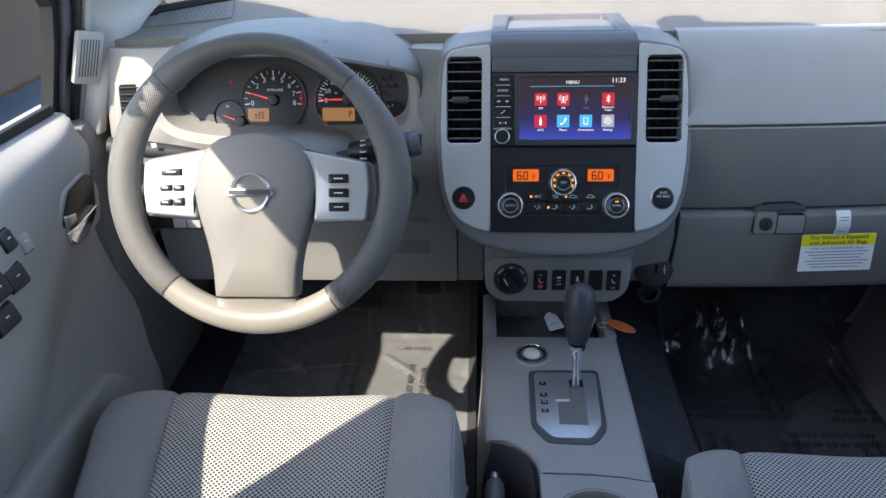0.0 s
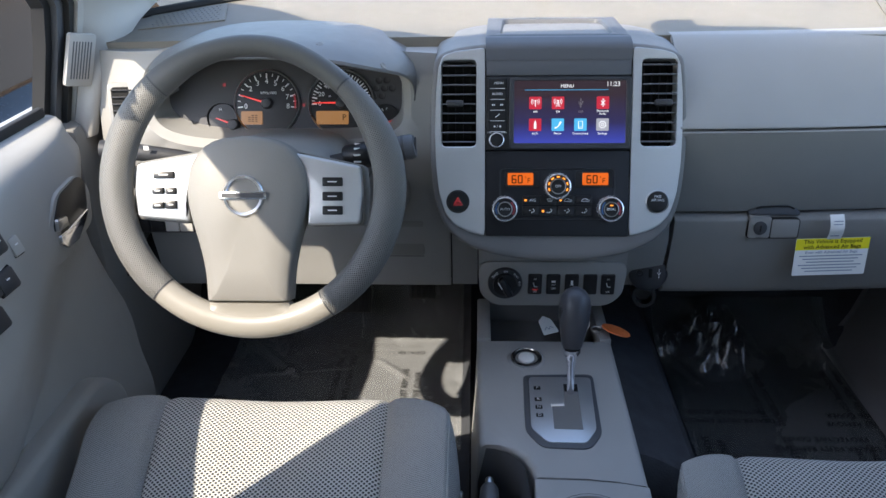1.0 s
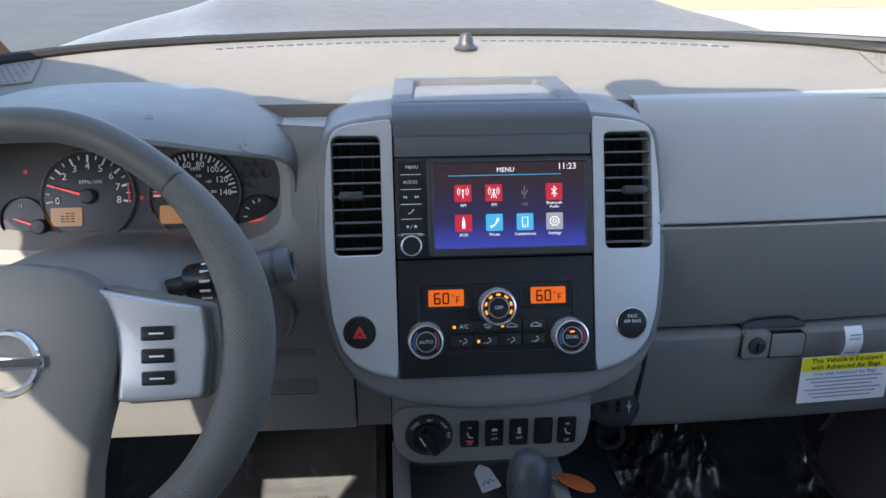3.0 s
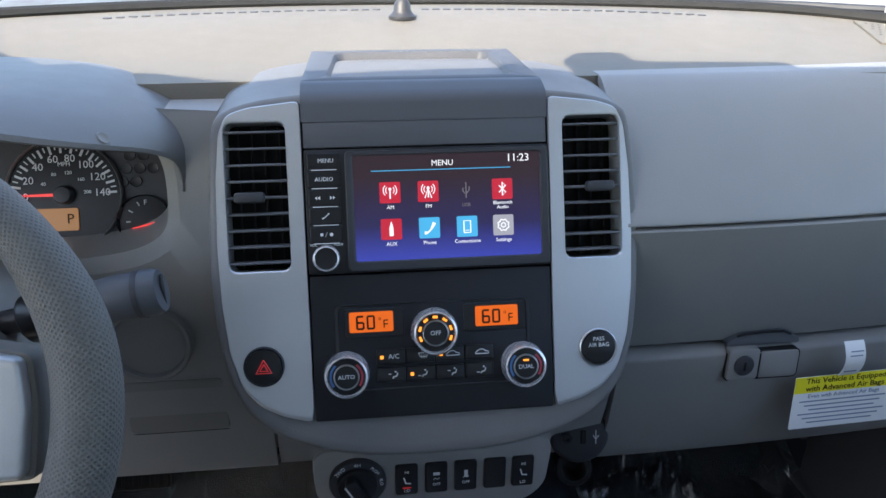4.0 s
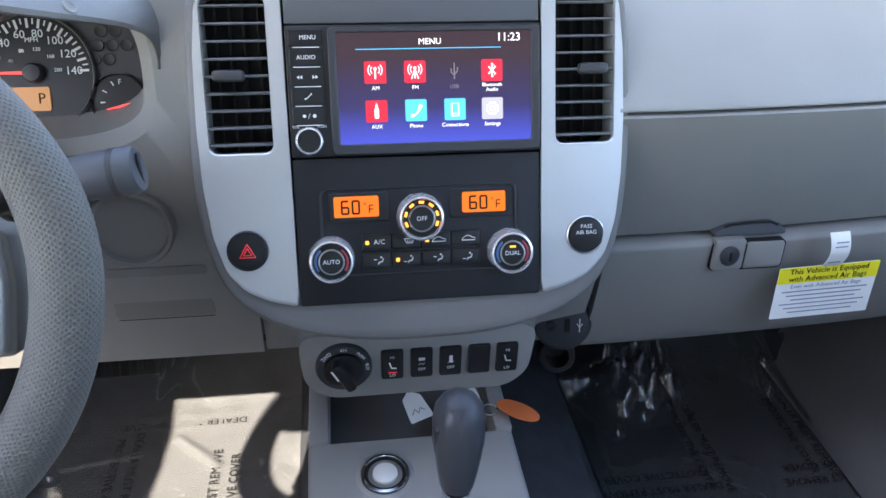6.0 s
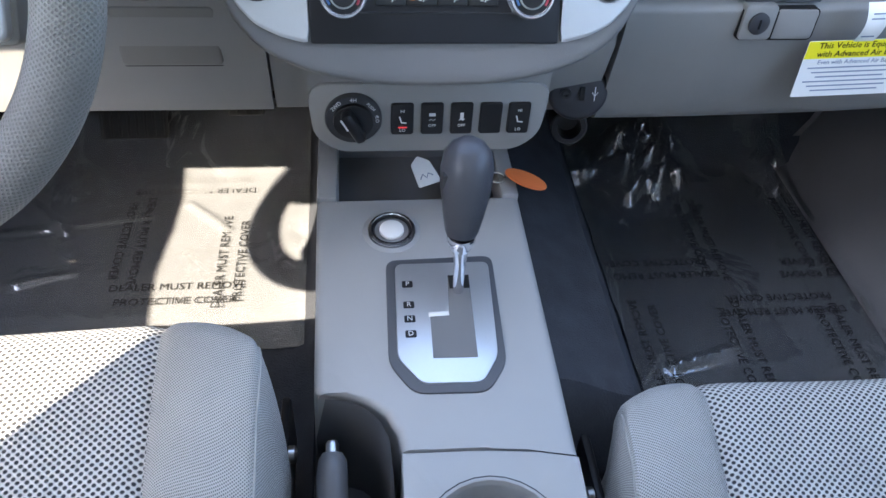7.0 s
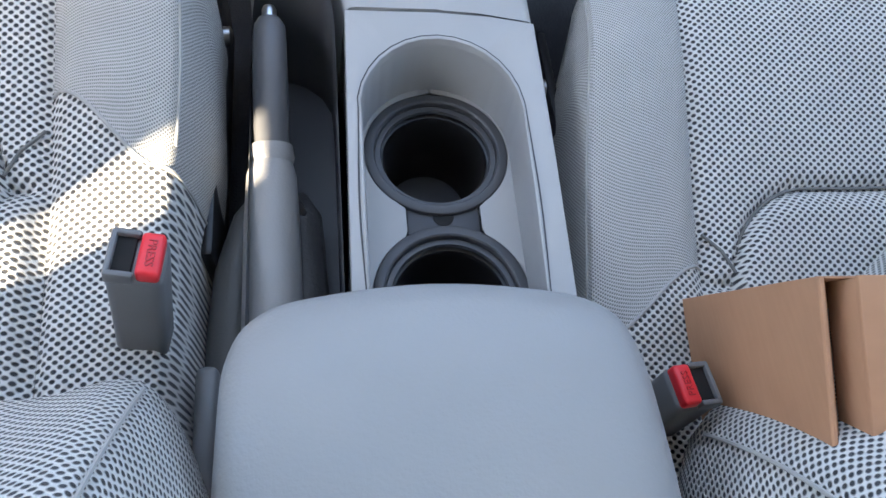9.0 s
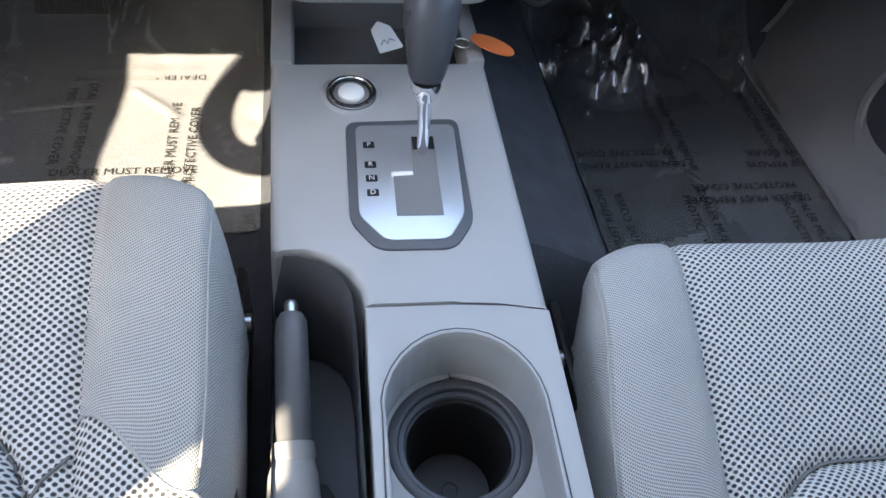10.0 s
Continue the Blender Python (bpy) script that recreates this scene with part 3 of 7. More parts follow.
part("gear_letter", words("P", 0.014, CL @ at(-0.343, -0.015, 0.0034)), INK, speedo)
fuel = dial("fuel_gauge", -0.274, -0.019, 0.026, "small fuel gauge")
part("letter", words("F", 0.007, CL @ at(-0.272, -0.001, 0.0025)), PRINT, fuel)
part("letter", words("E", 0.007, CL @ at(-0.267, -0.037, 0.0025)), PRINT, fuel)
part("needle", prism([(0.0, -0.0013), (0.026, -0.0005), (0.026, 0.0005), (0.0, 0.0013)], 0.006, 0.0075, 0.0, 1, CL @ at(-0.259, -0.021) @ Matrix.Rotation(radians(192), 4, "Z")), NEEDLE, fuel, "red needle")
part("dial_scale", join(*[rbox((0.0045, 0.0013, 0.0006), (0.019, 0, 0.0022), 0.0, 1, CL @ at(-0.270, -0.019) @ Matrix.Rotation(radians(a), 4, "Z")) for a in (118, 150, 182, 214, 240)]), PRINT, fuel)
temp = dial("temperature_gauge", -0.549, -0.016, 0.026, "small coolant temperature gauge")
part("letter", words("H", 0.007, CL @ at(-0.552, -0.001, 0.0025)), PRINT, temp)
part("letter", words("C", 0.007, CL @ at(-0.557, -0.035, 0.0025)), PRINT, temp)
needle(temp, -0.530, -0.026, 0.030, 160)
part("warning_lamp", rbox((0.0045, 0.005, 0.001), (-0.545, 0.040, 0.001), 0.0, 1, CL), REDGLOW, cluster, "red warning symbol")
part("warning_lamp", rbox((0.0040, 0.0045, 0.001), (-0.411, 0.006, 0.001), 0.0, 1, CL), REDGLOW, cluster, "red warning symbol")
for j in range(3):
    for k in range(2 + j % 2):
        part("lamp_window", lathe([(0.0055, 0.0), (0.0055, 0.0015), (0.004, 0.0008), (0.0, 0.0008)], 14, CL @ at(-0.285 + 0.013 * k - 0.004 * j, 0.046 - 0.013 * j)), LENS, cluster)

# ---- centre stack ----
LEAN_A = radians(21)
ST = frame_of((0, 1.065, 0.517), (0, math.sin(LEAN_A), math.cos(LEAN_A)), (0, -math.cos(LEAN_A), math.sin(LEAN_A)))
stack = thing("centre_stack", "grey centre stack with satin silver side trims", "dashboard")


def mirror(poly):
    return poly + [(-x, y) for x, y in reversed(poly)]


# surround: half outline from the bottom middle up the right side
half = [(0.0, -0.0905), (0.055, -0.0885), (0.105, -0.079), (0.145, -0.062), (0.170, -0.038), (0.184, -0.004), (0.1915, 0.045), (0.1935, 0.10), (0.192, 0.16), (0.188, 0.205), (0.180, 0.222), (0.155, 0.232), (0.113, 0.238), (0.05, 0.240), (0.0, 0.240)]
outl = [tuple(p) for p in curve(half, 36)]
loop = [(x, y) for x, y in outl] + [(-x, y) for x, y in reversed(outl[1:-1])]
cxy = Vector((0, 0.08))
rings = []
for grow, z in ((-0.060, -0.004), (-0.040, -0.0015), (-0.012, 0.0), (-0.005, 0.0005), (-0.0018, -0.0012), (0.0, -0.005), (0.0005, -0.012)):
    ring = []
    for x, y in loop:
        d = (Vector((x, y)) - cxy)
        g = lerp(-0.0125, grow, smooth((-0.012 - y) / 0.02)) if grow < -0.02 else grow
        q = cxy + d * (1 + g / d.length)
        ring.append(tuple(ST @ Vector((q.x, q.y, z))))
    rings.append(ring)
for dy, dz, k in ((0.04, 0.006, 1.0), (0.10, 0.009, 0.99), (0.20, 0.000, 0.97)):
    ring = []
    for x, y in loop:
        p = ST @ Vector((x * k, y, -0.012))
        up = smooth((p.z - 0.62) / 0.1)
        ring.append((p.x, p.y + dy, p.z + dz * up + (1 - up) * dy * 0.12))
    rings.append(ring)
part("surround", loft(rings, True, False, False), SURROUND, stack)

# lower body under the lip, holding the switch panel
for_low = [(1.075, 0.452), (1.084, 0.43), (1.089, 0.41), (1.0915, 0.375), (1.092, 0.335), (1.098, 0.325), (1.115, 0.322), (1.22, 0.322)]
rows = [[((0.0015 + lerp(-1, 1, j / 20) * lerp(0.098, 0.120, smooth((z - 0.318) / 0.045))), y, z) for j in range(21)] for y, z in [tuple(p) for p in curve(for_low, 20)]]
part("lower_body", sheet(rows, 0.12, Vector((0, 1, 0))), GREY, stack)
SP = frame_of((0, 1.089, 0.362), (0, 0.0, 1), (0, -1, 0.0))
poly = soften([(-0.120, 0.040), (0.124, 0.040), (0.118, -0.022), (0.095, -0.042), (-0.092, -0.042), (-0.116, -0.022)], 0.022)
switch_panel = part("switch_panel", prism(poly, -0.006, 0.003, 0.002, 2, SP), GREY, stack)

# silver trims with vents
TRIM = [(0.1095, -0.0525), (0.135, -0.046), (0.155, -0.036), (0.170, -0.019), (0.1795, 0.012), (0.1845, 0.055), (0.1860, 0.105), (0.1845, 0.165), (0.1805, 0.205), (0.1735, 0.2205), (0.155, 0.2265), (0.1105, 0.2315)]
SLAT = plain("vent_slat_plastic", (0.10, 0.103, 0.11), 0.4, relief=0.1)
VENT = rounded(0.1235, 0.0840, 0.1765, 0.2135, 0.007, 3)


def ring_plate(outer_poly, hole_poly, z0, z1, m):
    """A plate with one hole: front, rim and inner walls."""
    n = 360

    def resample(poly, c):
        out = []
        for k in range(n):
            a = 2 * math.pi * k / n
            d = Vector((math.cos(a), math.sin(a)))
            best = None
            for i in range(len(poly)):
                p, q = Vector(poly[i - 1]) - c, Vector(poly[i]) - c
                e = q - p
                den = d.x * e.y - d.y * e.x
                if abs(den) < 1e-12:
                    continue
                t = (p.x * e.y - p.y * e.x) / den
                u = (p.x * d.y - p.y * d.x) / den
                if t > 0 and -1e-6 <= u <= 1 + 1e-6 and (best is None or t < best):
                    best = t
            out.append(c + d * best)
        return out
    c = sum((Vector(p) for p in hole_poly), Vector((0, 0))) / len(hole_poly)
    o, h = resample(outer_poly, c), resample(hole_poly, c)
    rows = [[(p.x, p.y, z0) for p in o], [(p.x, p.y, z1 - 0.001) for p in o], [tuple(((p * 0.988 + c * 0.012).x, (p * 0.988 + c * 0.012).y, z1)) for p in o],
            [tuple(((p * 0.978 + c * 0.022).x, (p * 0.978 + c * 0.022).y, z1)) for p in o], [((p * 1.03 - c * 0.03).x, (p * 1.03 - c * 0.03).y, z1) for p in h],
            [((p * 1.02 - c * 0.02).x, (p * 1.02 - c * 0.02).y, z1) for p in h], [(p.x, p.y, z1 - 0.001) for p in h], [(p.x, p.y, z1 - 0.03) for p in h]]
    bm = loft(rows, True)
    bm.transform(m)
    return bm


for s in (1, -1):
    fx = lambda poly: [(x * s, y) for x, y in poly]
    trim = part("silver_trim", ring_plate(soften(fx(TRIM), 0.006), fx(VENT), -0.001, 0.0035, ST), SILVER, stack, "satin silver trim panel")
    vent = part("air_vent", prism(rounded(0.121 * s if s > 0 else -0.179, 0.0815, 0.179 if s > 0 else -0.121, 0.216, 0.007, 3), -0.045, -0.028, 0.0, 1, ST), VOID, stack, "black louvred air vent")
    xm = 0.150 * s
    for k in range(9):
        v = 0.0915 + k * 0.0143
        m = ST @ at(xm, v, -0.005) @ Matrix.Rotation(radians(5), 4, "X")
        part("slat", rbox((0.0535, 0.0022, 0.011), (0, 0, 0), 0.0008, 1, m), SLAT, vent)
    for k in range(4):
        # Vanes coloured near-black for the shade inside the vent.
        part("guide_vane", rbox((0.0016, 0.128, 0.012), (xm - 0.018 + 0.012 * k, 0.149, -0.026), 0.0004, 1, ST), VOID, vent)
    tabx = xm - 0.006 if s > 0 else xm - 0.006
    part("thumb_tab", rbox((0.026, 0.0095, 0.012), (tabx + (0.012 if s > 0 else 0.0), 0.1487, 0.006), 0.003, 2, ST), DARK, vent, "knurled black slider")

# dark centre panels
part("upper_filler", prism(rounded(-0.1085, 0.190, 0.1085, 0.2135, 0.001, 1), -0.02, 0.0022, 0.0012, 2, ST), HOODP, stack, "plain slate filler strip")
hvac = part("climate_panel", prism(rounded(-0.1085, -0.0525, 0.1085, 0.0775, 0.002, 2), -0.02, 0.0022, 0.0012, 2, ST), PANEL, stack, "dark climate control panel")

# hood on top of the stack with an open tray
hood_prof = [(1.1385, 0.7165), (1.1435, 0.7310), (1.1455, 0.7352), (1.1490, 0.7385), (1.1540, 0.7405), (1.1660, 0.7440), (1.1730, 0.7455)]
rows = []
for y, z in hood_prof:
    rows.append([(lerp(-0.1095, 0.1095, j / 12), y, z - 0.0) for j in range(13)])
hood_ob = part("stack_hood", sheet(rows, 0.05, Vector((0, 1, -0.4))), HOODP, stack, "slate grey hood over the display")
zt = lambda y: 0.7455 + (y - 1.173) * 0.045


def squash(y0, y1, w0, w1, r):
    out = []
    for x, y in rounded(-w0, y0, w0, y1, r, 8):
        out.append((x * lerp(1.0, w1 / w0, (y - y0) / (y1 - y0)), y))
    return out


rings = []
for poly, dz in ((squash(1.173, 1.300, 0.1095, 0.104, 0.002), -0.05), (squash(1.173, 1.300, 0.1095, 0.104, 0.002), -0.0008), (squash(1.174, 1.299, 0.1085, 0.103, 0.002), 0.0),
                 (squash(1.186, 1.290, 0.0880, 0.0800, 0.010), 0.0), (squash(1.1875, 1.2885, 0.0865, 0.0785, 0.010), -0.0015), (squash(1.197, 1.283, 0.0735, 0.0710, 0.008), -0.024)):
    rings.append([(x, y, zt(y) + dz) for x, y in poly])
part("tray", loft(rings, True, False, True), HOODP, hood_ob)
part("tray_mat", prism(rounded(-0.070, 1.199, 0.070, 1.281, 0.006), 0.7235, 0.7265, 0.001), plain("tan_tray_mat", (0.115, 0.092, 0.064), 0.7, relief=0.3), hood_ob, "tan rubber tray mat")

# hazard and passenger airbag buttons
for x, nm, lb in ((-0.151, "hazard_button", "round black button with a red triangle"), (0.151, "airbag_lamp", "round black airbag status lamp")):
    b = part(nm, lathe([(0.0178, 0.002), (0.0178, 0.0055), (0.0168, 0.0062), (0.0155, 0.0050)], 36, ST @ at(x, 0.0005), cap=False), STEEL if x > 0 else DARK, stack, lb)
    part("cap", lathe([(0.0160, 0.003), (0.0155, 0.0065), (0.012, 0.0072), (0.0, 0.0072)], 36, ST @ at(x, 0.0005)), BLACK, b)
    if x < 0:
        for r0 in (0.0078, 0.0040):
            tri = [ST @ at(x, 0.0) @ Vector((r0 * math.cos(radians(a)), r0 * math.sin(radians(a)) - 0.001, 0.0075)) for a in (90, 210, 330, 90)]
            part("triangle", tube(tri, 0.0007, 6), REDGLOW, b, "red warning triangle")
    else:
        part("letters", join(words("PASS", 0.0052, ST @ at(x, 0.0085, 0.0074)), words("AIR BAG", 0.0052, ST @ at(x, 0.0030, 0.0074))), PRINT, b)

# ---- radio with touch screen ----
radio = thing("touch_screen_radio", "touch screen radio showing a menu of coloured icons", "radio")
part("body", prism(rounded(-0.1085, 0.0790, 0.1095, 0.1885, 0.002, 2), -0.02, 0.0030, 0.001, 2, ST), BLACK, radio)
part("bezel", ring_plate(rounded(-0.0735, 0.0805, 0.1085, 0.1865, 0.003, 3), rounded(-0.0665, 0.0890, 0.1010, 0.1820, 0.002, 2), 0.002, 0.0060, ST), DARK, radio, "charcoal screen bezel")


def screen_material():
    m, nt, b = nodes_of("lit_menu_screen")
    co = nt.nodes.new("ShaderNodeTexCoord")
    sep = nt.nodes.new("ShaderNodeSeparateXYZ")
    nt.links.new(co.outputs["UV"], sep.inputs[0])
    ramp = nt.nodes.new("ShaderNodeValToRGB")
    e = ramp.color_ramp.elements
    e[0].position, e[0].color = 0.0, (0.028, 0.038, 0.26, 1)
    e[1].position, e[1].color = 0.78, (0.020, 0.012, 0.016, 1)
    mid = ramp.color_ramp.elements.new(0.33)
    mid.color = (0.016, 0.014, 0.055, 1)
    nt.links.new(sep.outputs[1], ramp.inputs[0])
    nt.links.new(ramp.outputs[0], b.inputs["Emission Color"])
    b.inputs["Emission Strength"].default_value = 0.34
    b.inputs["Base Color"].default_value = (0.012, 0.012, 0.014, 1)
    b.inputs["Roughness"].default_value = 0.18
    b.inputs["Specular IOR Level"].default_value = 0.25
    return m


bm = bmesh.new()
lay = bm.loops.layers.uv.new("map")
f = bm.faces.new([bm.verts.new(ST @ Vector(p)) for p in ((-0.067, 0.0885, 0.0034), (0.1015, 0.0885, 0.0034), (0.1015, 0.1825, 0.0034), (-0.067, 0.1825, 0.0034))])
for lp, uvc in zip(f.loops, ((0, 0), (1, 0), (1, 1), (0, 1))):
    lp[lay].uv = uvc
screen = part("screen", bm, screen_material(), radio, "lit menu screen with eight icons", flat=True)
SCW = glow("screen_white", (0.80, 0.82, 0.85), 0.26)
SCR = glow("screen_red", (0.42, 0.015, 0.035), 0.26)
SCB = glow("screen_blue", (0.06, 0.36, 0.62), 0.26)
SCG = glow("screen_grey", (0.30, 0.30, 0.34), 0.26)
SCD = glow("screen_dim", (0.16, 0.15, 0.16), 0.2)


def on_screen(x, y, z=0.0037):
    return ST @ at(x, y, z)


def bars(*items, m):
    return join(*[rbox((w, h, 0.0002), (x, y, 0), 0.0, 1, m) for x, y, w, h in items])


part("heading", words("MENU", 0.0072, on_screen(0.013, 0.1738)), SCW, screen)
part("clock", words("11:23", 0.0096, on_screen(0.0815, 0.1765)), SCW, screen)
part("heading_line", rbox((0.125, 0.0007, 0.0002), (0.012, 0.1683, 0.0037), 0.0, 1, ST), SCB, screen)
cols = (-0.0345, -0.0005, 0.0335, 0.0665)
icons = [(0, 0, SCR, "AM"), (1, 0, SCR, "FM"), (2, 0, None, "USB"), (3, 0, SCR, "Bluetooth"), (0, 1, SCR, "AUX"), (1, 1, SCB, "Phone"), (2, 1, SCB, "Connections"), (3, 1, SCG, "Settings")]
for c, r, mat, tx in icons:
    x, y = cols[c], (0.1490, 0.1165)[r]
    if mat:
        tile = part("icon", prism(rounded(x - 0.0093, y - 0.0093, x + 0.0093, y + 0.0093, 0.0012, 2), 0.0034, 0.0037, 0.0, 1, ST), mat, screen)
    else:
        tile = screen
    g = []
    M = on_screen(x, y, 0.0039)
    ink = SCW if mat else SCD
    if tx in ("AM", "FM"):
        g = [rbox((0.0012, 0.009, 0.0002), (0, -0.001, 0), 0, 1, M), lathe([(0.0014, 0), (0.0, 0.0001)], 10, M @ at(0, 0.003), cap=False)]
        for s in (-1, 1):
            for rr in (0.0038, 0.0060):
                g.append(tube([M @ Vector((s * rr * math.cos(radians(a)), 0.002 + rr * math.sin(radians(a)), 0)) for a in range(-45, 46, 15)], 0.0004, 5))
        if tx == "FM":
            g += [tube([M @ Vector((-0.003, -0.006, 0)), M @ Vector((0, 0.003, 0)), M @ Vector((0.003, -0.006, 0))], 0.0005, 5)]
    elif tx == "USB":
        g = [tube([M @ Vector(p) for p in ((0, -0.007, 0), (0, 0.007, 0))], 0.0005, 5), tube([M @ Vector(p) for p in ((0, -0.003, 0), (0.0028, 0.0, 0), (0.0028, 0.003, 0))], 0.0005, 5), tube([M @ Vector(p) for p in ((0, -0.004, 0), (-0.0028, -0.001, 0), (-0.0028, 0.002, 0))], 0.0005, 5)]
    elif tx == "Bluetooth":
        g = [tube([M @ Vector(p) for p in ((-0.003, -0.003, 0), (0.003, 0.003, 0), (0, 0.006, 0), (0, -0.006, 0), (0.003, -0.003, 0), (-0.003, 0.003, 0))], 0.0006, 5)]
    elif tx == "AUX":
        g = [prism([(-0.0018, -0.006), (0.0018, -0.006), (0.0018, 0.001), (0.0008, 0.005), (0, 0.007), (-0.0008, 0.005), (-0.0018, 0.001)], 0, 0.0002, 0, 1, M)]
    elif tx == "Phone":
        g = [tube([M @ Vector((-0.0045 + 0.009 * k / 6, 0.0045 - 0.009 * (1 - k / 6) + 0.003 * math.sin(math.pi * k / 6) * -1, 0)) for k in range(7)], [0.0016, 0.0013, 0.0008, 0.0007, 0.0008, 0.0013, 0.0016], 6)]
    elif tx == "Connections":
        g = [tube([M @ Vector(p) for p in ((-0.003, -0.0055, 0), (0.003, -0.0055, 0), (0.003, 0.005, 0), (-0.003, 0.005, 0), (-0.003, -0.0055, 0))], 0.0006, 5), rbox((0.004, 0.0006, 0.0002), (0, -0.0035, 0), 0, 1, M)]
    else:
        g = [tube([M @ Vector((0.0048 * math.cos(k * math.pi / 8) * (1.12 if k % 2 else 0.92), 0.0048 * math.sin(k * math.pi / 8) * (1.12 if k % 2 else 0.92), 0)) for k in range(17)], 0.0006, 5),
             tube([M @ Vector((0.002 * math.cos(k * math.pi / 6), 0.002 * math.sin(k * math.pi / 6), 0)) for k in range(13)], 0.0005, 5)]
    part("symbol", join(*g), ink, screen)
    if tx == "Bluetooth":
        part("caption", join(words("Bluetooth", 0.0044, on_screen(x, y - 0.0122)), words("Audio", 0.0044, on_screen(x, y - 0.0163))), SCW, screen)
    else:
        part("caption", words(tx, 0.0046, on_screen(x, y - 0.0132)), ink, screen)

for k, tx in enumerate(("MENU", "AUDIO", "", "", "")):
    y = 0.1785 - 0.0161 * k
    key = part("key", prism(rounded(-0.1060, y - 0.0072, -0.0775, y + 0.0072, 0.001, 2), 0.002, 0.0050, 0.001, 1, ST), BLACK, radio)
    part("key_line", rbox((0.022, 0.0006, 0.0004), (-0.0915, y - 0.0078, 0.0046), 0, 1, ST), PRINT, radio)
    M = ST @ at(-0.0917, y, 0.0053)
    if tx:
        part("legend", words(tx, 0.0050, M @ at(0.002 if k == 0 else 0.0, 0)), PRINT, key)
    elif k == 2:
        part("legend", join(*[prism([(x, -0.0016), (x + 0.0022 * d, 0), (x, 0.0016)], 0, 0.0002, 0, 1, M) for x, d in ((-0.004, -1), (-0.0065, -1), (0.0045, 1), (0.007, 1))]), PRINT, key)
    elif k == 3:
        part("legend", tube([M @ Vector(p) for p in ((-0.003, -0.002, 0), (-0.001, -0.0012, 0), (0.0014, 0.0008, 0), (0.003, 0.0026, 0))], [0.0008, 0.0004, 0.0004, 0.0008], 5), PRINT, key)
    else:
        part("legend", join(lathe([(0.0014, 0.0), (0, 0.0002)], 12, M @ at(-0.004, 0), cap=False), rbox((0.0004, 0.0045, 0.0002), (0, 0, 0), 0, 1, M @ Matrix.Rotation(-0.4, 4, "Z")), lathe([(0.0016, 0.0), (0, 0.0002)], 12, M @ at(0.0045, 0), cap=False)), PRINT, key)
vol = part("volume_knob", lathe([(0.0118, 0.002), (0.0118, 0.013), (0.0110, 0.0148), (0.0098, 0.0152), (0.0094, 0.0142)], 40, ST @ at(-0.0925, 0.0935), cap=False), brushed("volume_knob_rim", (0.8, 0.8, 0.82), 0.25), radio, "black volume knob with chrome rim")
part("cap", lathe([(0.0100, 0.010), (0.0096, 0.0143), (0.0, 0.0146)], 40, ST @ at(-0.0925, 0.0935)), BLACK, vol)
part("legend", join(words("VOL", 0.0032, ST @ at(-0.1035, 0.1050, 0.0034)), words("PUSH", 0.0032, ST @ at(-0.0815, 0.1050, 0.0034))), PRINT, radio)

# ---- climate controls ----
part("control_frame", ring_plate(rounded(-0.0870, -0.0270, 0.0870, 0.0510, 0.006, 3), rounded(-0.0855, -0.0255, 0.0855, 0.0495, 0.005, 3), 0.001, 0.0030, ST), DARK, hvac)
for x0, x1 in ((-0.0800, -0.0270), (0.0270, 0.0840)):
    part("display_window", prism(rounded(x0, 0.0215, x1, 0.0470, 0.003, 3), 0.0020, 0.0034, 0.0006, 1, ST), BLACK, hvac)


def segments(text, size, m):
    """Seven-segment figures."""
    on = {"6": "acdefg", "0": "abcdef", "F": "aefg"}
    w, h, t = size * 0.52, size, size * 0.16
    seg = {"a": (0, h / 2, w, t), "g": (0, 0, w, t), "d": (0, -h / 2, w, t), "f": (-w / 2, h / 4, t, h / 2), "b": (w / 2, h / 4, t, h / 2), "e": (-w / 2, -h / 4, t, h / 2), "c": (w / 2, -h / 4, t, h / 2)}
    out = []
    for i, ch in enumerate(text):
        for s in on[ch]:
            x, y, a, b = seg[s]
            out.append(rbox((a, b, 0.0003), (x + i * size * 0.85, y, 0), 0, 1, m))
    return join(*out)


for x in (-0.0558, 0.0574):
    lcd = part("temperature_display", prism(rounded(x - 0.0195, 0.0258, x + 0.0195, 0.0440, 0.001, 1), 0.003, 0.0038, 0.0, 1, ST), LCD, hvac, "orange lit temperature display")
    part("digits", join(segments("60", 0.0110, ST @ at(x - 0.0098, 0.0345, 0.0040)), segments("F", 0.0068, ST @ at(x + 0.0130, 0.0325, 0.0040)), tube([ST @ Vector((x + 0.0075 + 0.001 * math.cos(a * 0.785), 0.0375 + 0.001 * math.sin(a * 0.785), 0.004)) for a in range(9)], 0.0003, 4)), INK, lcd)


KNOBRIM = brushed("polished_knob_rim", (0.85, 0.85, 0.87), 0.22)


